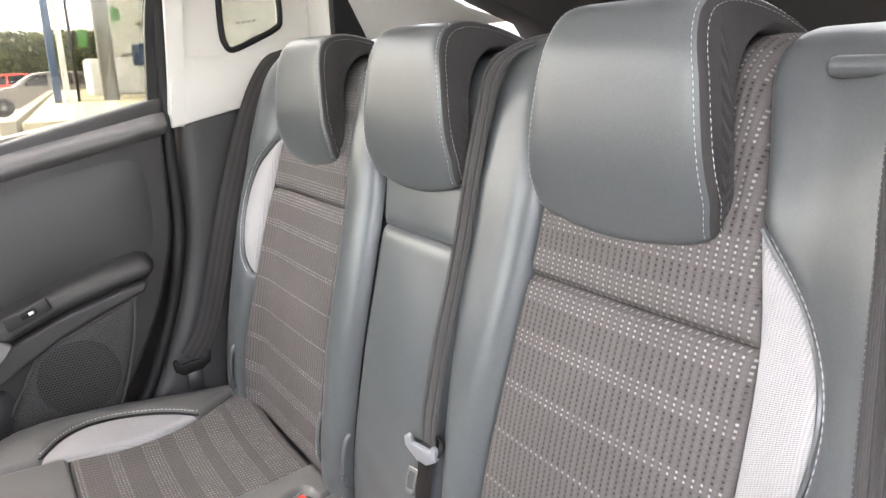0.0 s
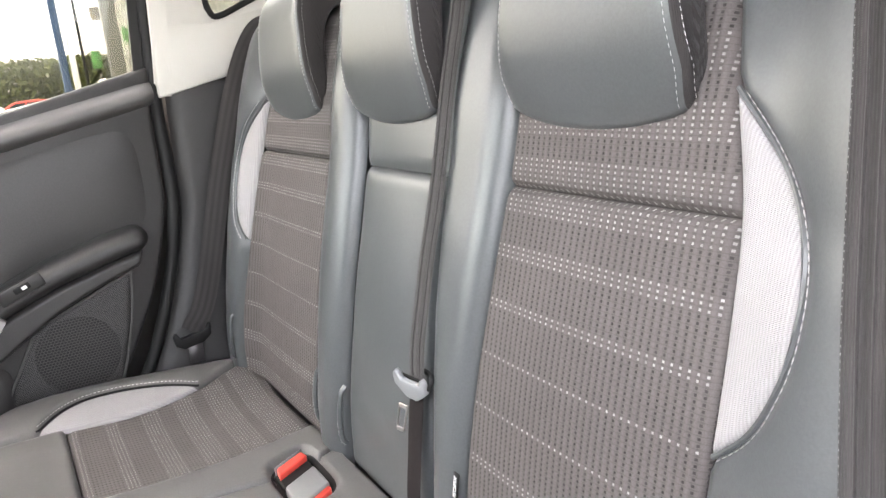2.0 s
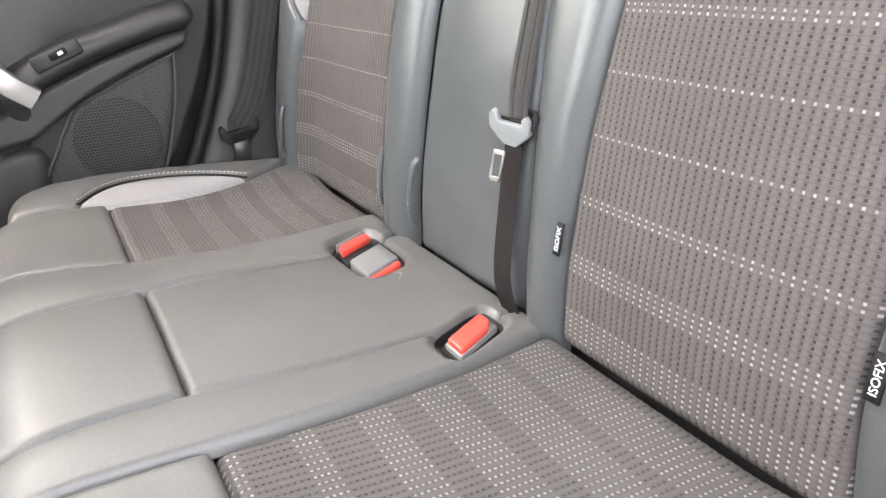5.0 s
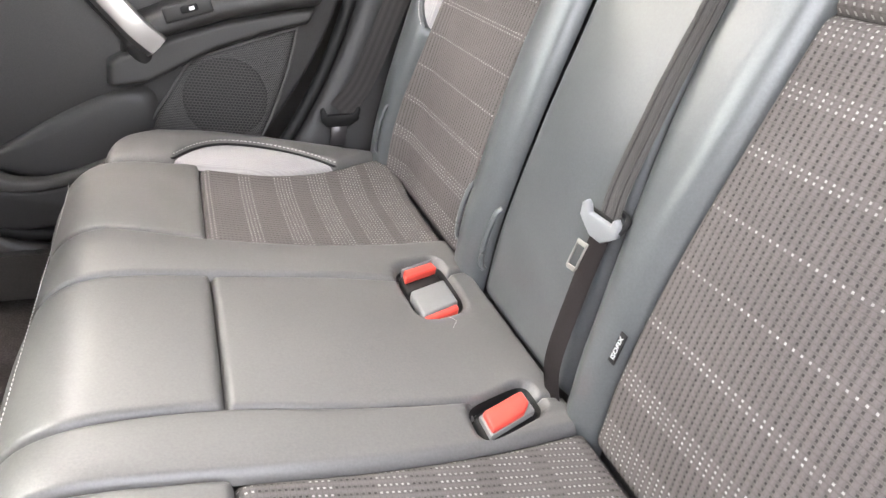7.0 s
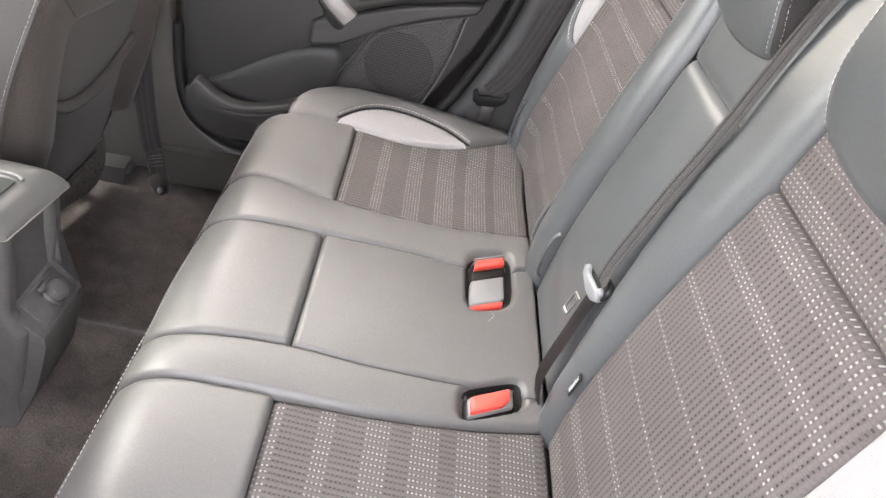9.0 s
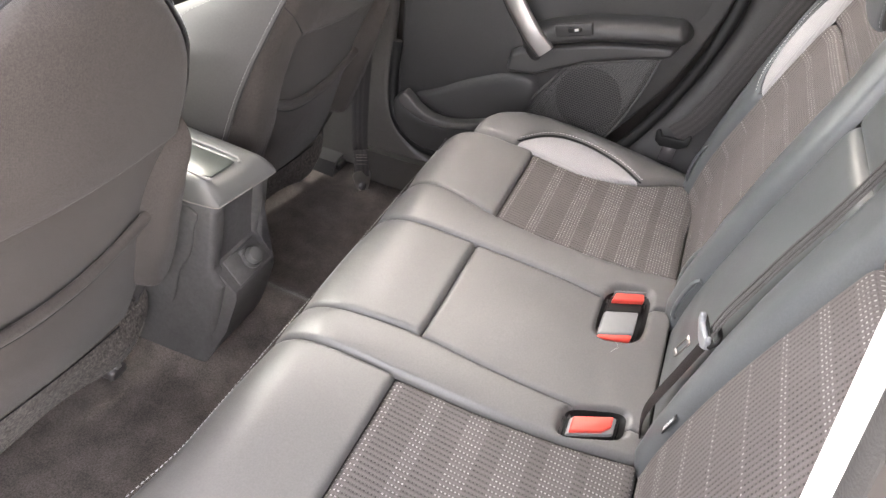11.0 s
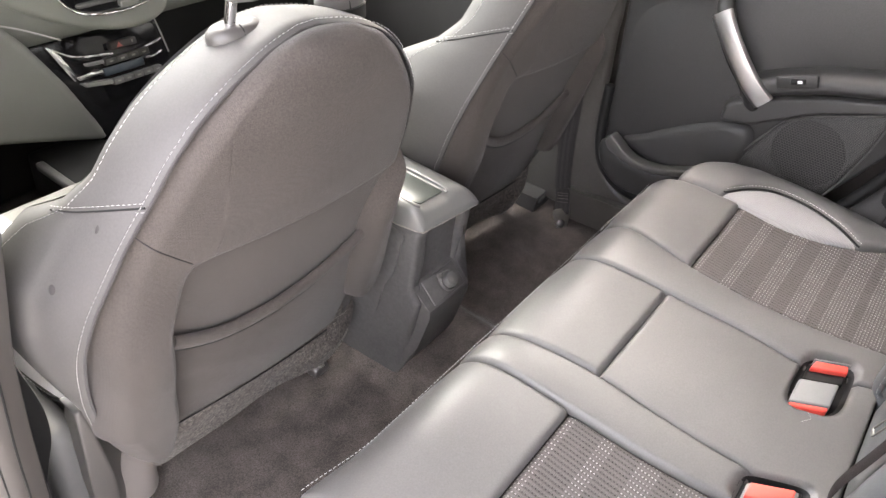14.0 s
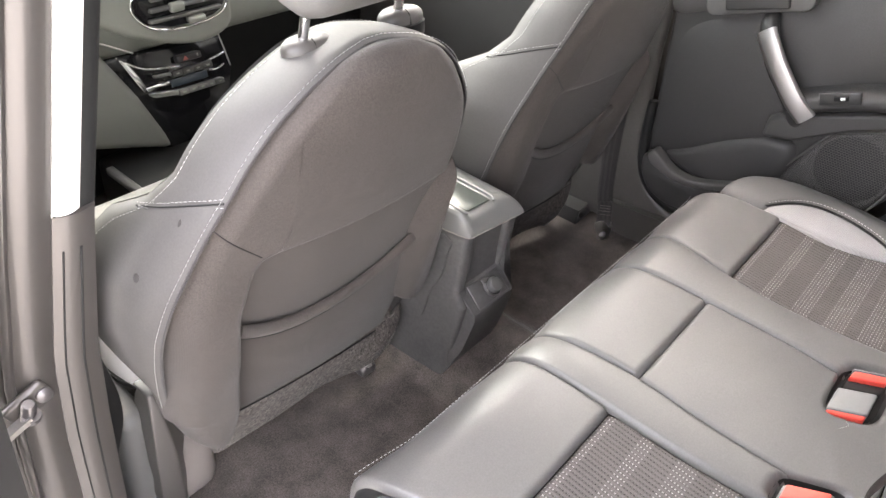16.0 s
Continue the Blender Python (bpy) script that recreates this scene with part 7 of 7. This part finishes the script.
# ---- outside ----
ASPHALT = material("pale_asphalt", (0.33, 0.315, 0.29), 0.9, vary=0.3, scale=0.4, grain=60, bump=0.6)
CONCRETE = material("ochre_paving", (0.30, 0.265, 0.165), 0.9, vary=0.35, scale=0.9, grain=30, bump=0.4)
KERB = material("pale_kerb_stone", (0.24, 0.215, 0.15), 0.9, vary=0.2, scale=2, grain=60, bump=0.4)
LEAF = material("hedge_leaf", (0.072, 0.086, 0.014), 0.6, vary=0.5, scale=1.5, grain=20, bump=0.0)
BLUE = material("blue_painted_steel", (0.025, 0.06, 0.13), 0.4, vary=0.1, scale=3, bump=0.0)
POST = material("grey_painted_steel", (0.13, 0.13, 0.115), 0.5, vary=0.1, scale=3, bump=0.0)
WHITE = material("white_painted_panel", (0.78, 0.78, 0.76), 0.5, vary=0.08, scale=2, bump=0.0)
SIGNRED = material("red_panel", (0.55, 0.06, 0.04), 0.5, vary=0.1, scale=2, bump=0.0)
SIGNGREEN = material("green_panel", (0.10, 0.30, 0.08), 0.5, vary=0.2, scale=2, bump=0.0)

bm = bmesh.new()
bmesh.ops.create_grid(bm, x_segments=60, y_segments=60, size=400)
for v in bm.verts:
    v.co.z = -0.35
ground = part("ground", bm, ASPHALT)
tagged(ground, "pale grey asphalt car park", "ground", kind="structure")

plinth = thing("pavement", (20, -6, -0.35), "raised ochre paved forecourt with a pale kerb", "pavement", kind="structure")
prism("paving", [(9.0, -0.15), (27.0, -2.2), (27.0, -15.0), (9.0, -9.0)], 2, -0.36, 0.50, CONCRETE, plinth, 0.03)
for k in range(17):
    x0, y0 = 9.05 + 1.05 * k, -0.10 - 0.1196 * k
    prism("kerb_stone", [(x0, y0), (x0 + 1.03, y0 - 0.117), (x0 + 1.03, y0 + 0.06), (x0, y0 + 0.177)], 2, -0.36, 0.52, KERB, plinth, 0.02)


def hedge(x0, y0, y1, z1):
    rng = np.random.default_rng(5)
    n = 42000
    c = np.stack([x0 + rng.normal(0, 0.5, n), rng.uniform(y0, y1, n), -0.3 + (z1 + 0.3) * rng.uniform(0, 1, n) ** 0.8 + 0.15 * np.sin(rng.uniform(0, 9, n))], -1)
    size = rng.uniform(0.09, 0.20, n)
    a = rng.normal(0, 1, (n, 3))
    a /= np.linalg.norm(a, axis=1)[:, None]
    b = np.cross(a, rng.normal(0, 1, (n, 3)))
    b /= np.linalg.norm(b, axis=1)[:, None]
    v = np.stack([c + a * size[:, None], c + b * 0.5 * size[:, None], c - a * size[:, None], c - b * 0.5 * size[:, None]], 1).reshape(-1, 3)
    f = [(4 * k, 4 * k + 1, 4 * k + 2, 4 * k + 3) for k in range(n)]
    ob = data_part("hedge", v, f, LEAF)
    tagged(ob, "tall clipped green hedge behind the parked cars", "hedge", kind="stuff")


hedge(46, -16, 14, 3.15)


def parked_car(y0, x0, paint, label):
    """A parked hatchback seen from its side, its nose towards +y."""
    t = thing("parked_car", (x0, y0, -0.35), label, "car", "parked cars")
    g = -0.35
    body = spline([(2.10, 0.45), (2.05, 0.70), (1.30, 0.92), (0.95, 0.98), (-1.9, 1.0), (-2.05, 0.8), (-2.08, 0.4), (-1.8, 0.28), (1.8, 0.26)], 5, True)
    prism("body", [(y0 + y, g + z) for y, z in body], 0, x0 - 0.85, x0 + 0.85, paint, t, 0.10, seg=3)
    cabin = spline([(1.0, 0.96), (0.25, 1.42), (-0.9, 1.47), (-1.75, 1.32), (-2.0, 0.98)], 5).tolist()
    prism("cabin", [(y0 + y, g + z) for y, z in cabin], 0, x0 - 0.70, x0 + 0.70, paint, t, 0.10, seg=3)
    for w in ([(0.80, 1.0), (0.28, 1.34), (-0.15, 1.37), (-0.15, 1.0)], [(-0.25, 1.0), (-0.25, 1.375), (-0.9, 1.39), (-1.0, 1.0)], [(-1.1, 1.0), (-1.0, 1.385), (-1.55, 1.28), (-1.75, 1.02)]):
        prism("side_window", [(y0 + y, g + z) for y, z in w], 0, x0 - 0.715, x0 - 0.700, GLOSSBLACK, t, 0.004)
    for yy in (1.32, -1.35):
        wheel = lathe("tyre", [(0.20, -0.02), (0.31, 0.0), (0.32, 0.03), (0.32, 0.17), (0.30, 0.20)], (x0 - 0.68, y0 + yy, g + 0.32), (-1, 0, 0), RUBBER, t, 24)
        lathe("rim", [(0.19, 0.0), (0.20, 0.185), (0.12, 0.195), (0.05, 0.21)], (x0 - 0.68, y0 + yy, g + 0.32), (-1, 0, 0), DASH, wheel, 20)
    rounded_box("mirror", (x0 - 0.95, y0 + 0.62, g + 0.98), (x0 - 0.78, y0 + 0.78, g + 1.10), paint, t, 0.03, 2)
    rounded_box("headlight", (x0 - 0.84, y0 + 1.75, g + 0.62), (x0 - 0.5, y0 + 2.08, g + 0.76), WHITE, t, 0.04, 2)


CARGREY = material("bronze_grey_paint", (0.16, 0.14, 0.12), 0.3, 0.3, vary=0.05, scale=2, bump=0.0, coat=0.6)
parked_car(-2.05, 30, CARGREY, "bronze grey parked hatchback on the car park")
parked_car(1.5, 36, WHITE, "white parked hatchback before the hedge")
parked_car(-1.2, 40, SIGNRED, "red parked hatchback before the hedge")
parked_car(-5.6, 34, WHITE, "white parked hatchback beyond the shop posts")

shop = thing("shop_front", (20, -5, 0.5), "pale glazed shop front with blue and grey posts", "building")
def post(name, x, y, w, mat, lean=0.0):
    rounded_box(name, (x - w / 2, y - w / 2, 0.50), (x + w / 2, y + w / 2, 4.6), mat, shop, 0.01, 1)


post("blue_post", 15.0, -1.12, 0.13, BLUE)
post("white_post", 15.1, -1.30, 0.10, WHITE)
post("frame_post", 15.2, -1.50, 0.05, PIPING)
post("grey_post", 15.0, -2.05, 0.26, POST)
post("frame_post", 15.2, -2.95, 0.05, PIPING)
post("grey_post", 15.0, -3.7, 0.2, POST)
rounded_box("canopy", (14.6, -10, 4.5), (24, -1.0, 4.9), WHITE, shop, 0.03, 1, "white canopy")
prism("shop_glass", [(-1.5, 0.5), (-10, 0.5), (-10, 4.5), (-1.5, 4.5)], 0, 15.25, 15.27, LIGHTGLASS, shop, 0.0).visible_shadow = False
rounded_box("back_wall", (22, -12, 0.5), (22.2, -3.2, 4.5), WHITE, shop, 0.0, 1, "white inner wall")
rounded_box("red_sign", (20.9, -3.1, 1.2), (21.0, -2.8, 1.7), SIGNRED, shop, 0.02, 1, "red poster panel")
rounded_box("green_sign", (20.9, -4.6, 1.6), (21.0, -4.0, 2.8), SIGNGREEN, shop, 0.02, 1, "green poster panel")
rounded_box("counter", (18.5, -5.0, 0.5), (19.6, -2.2, 1.35), WHITE, shop, 0.05, 2, "white counter")
bits = np.random.default_rng(3)
for k in range(22):
    y, z, w, h = -2.0 - 2.6 * bits.random(), 0.9 + 2.6 * bits.random(), 0.08 + 0.3 * bits.random(), 0.10 + 0.4 * bits.random()
    x = 16.5 + 4.5 * bits.random()
    rounded_box("display_panel", (x, y - w, z), (x + 0.05, y, z + h), (WHITE, WHITE, SIGNGREEN, POST, WHITE, KERB, BLUE)[k % 7], shop, 0.01, 1, "small shop display panel")
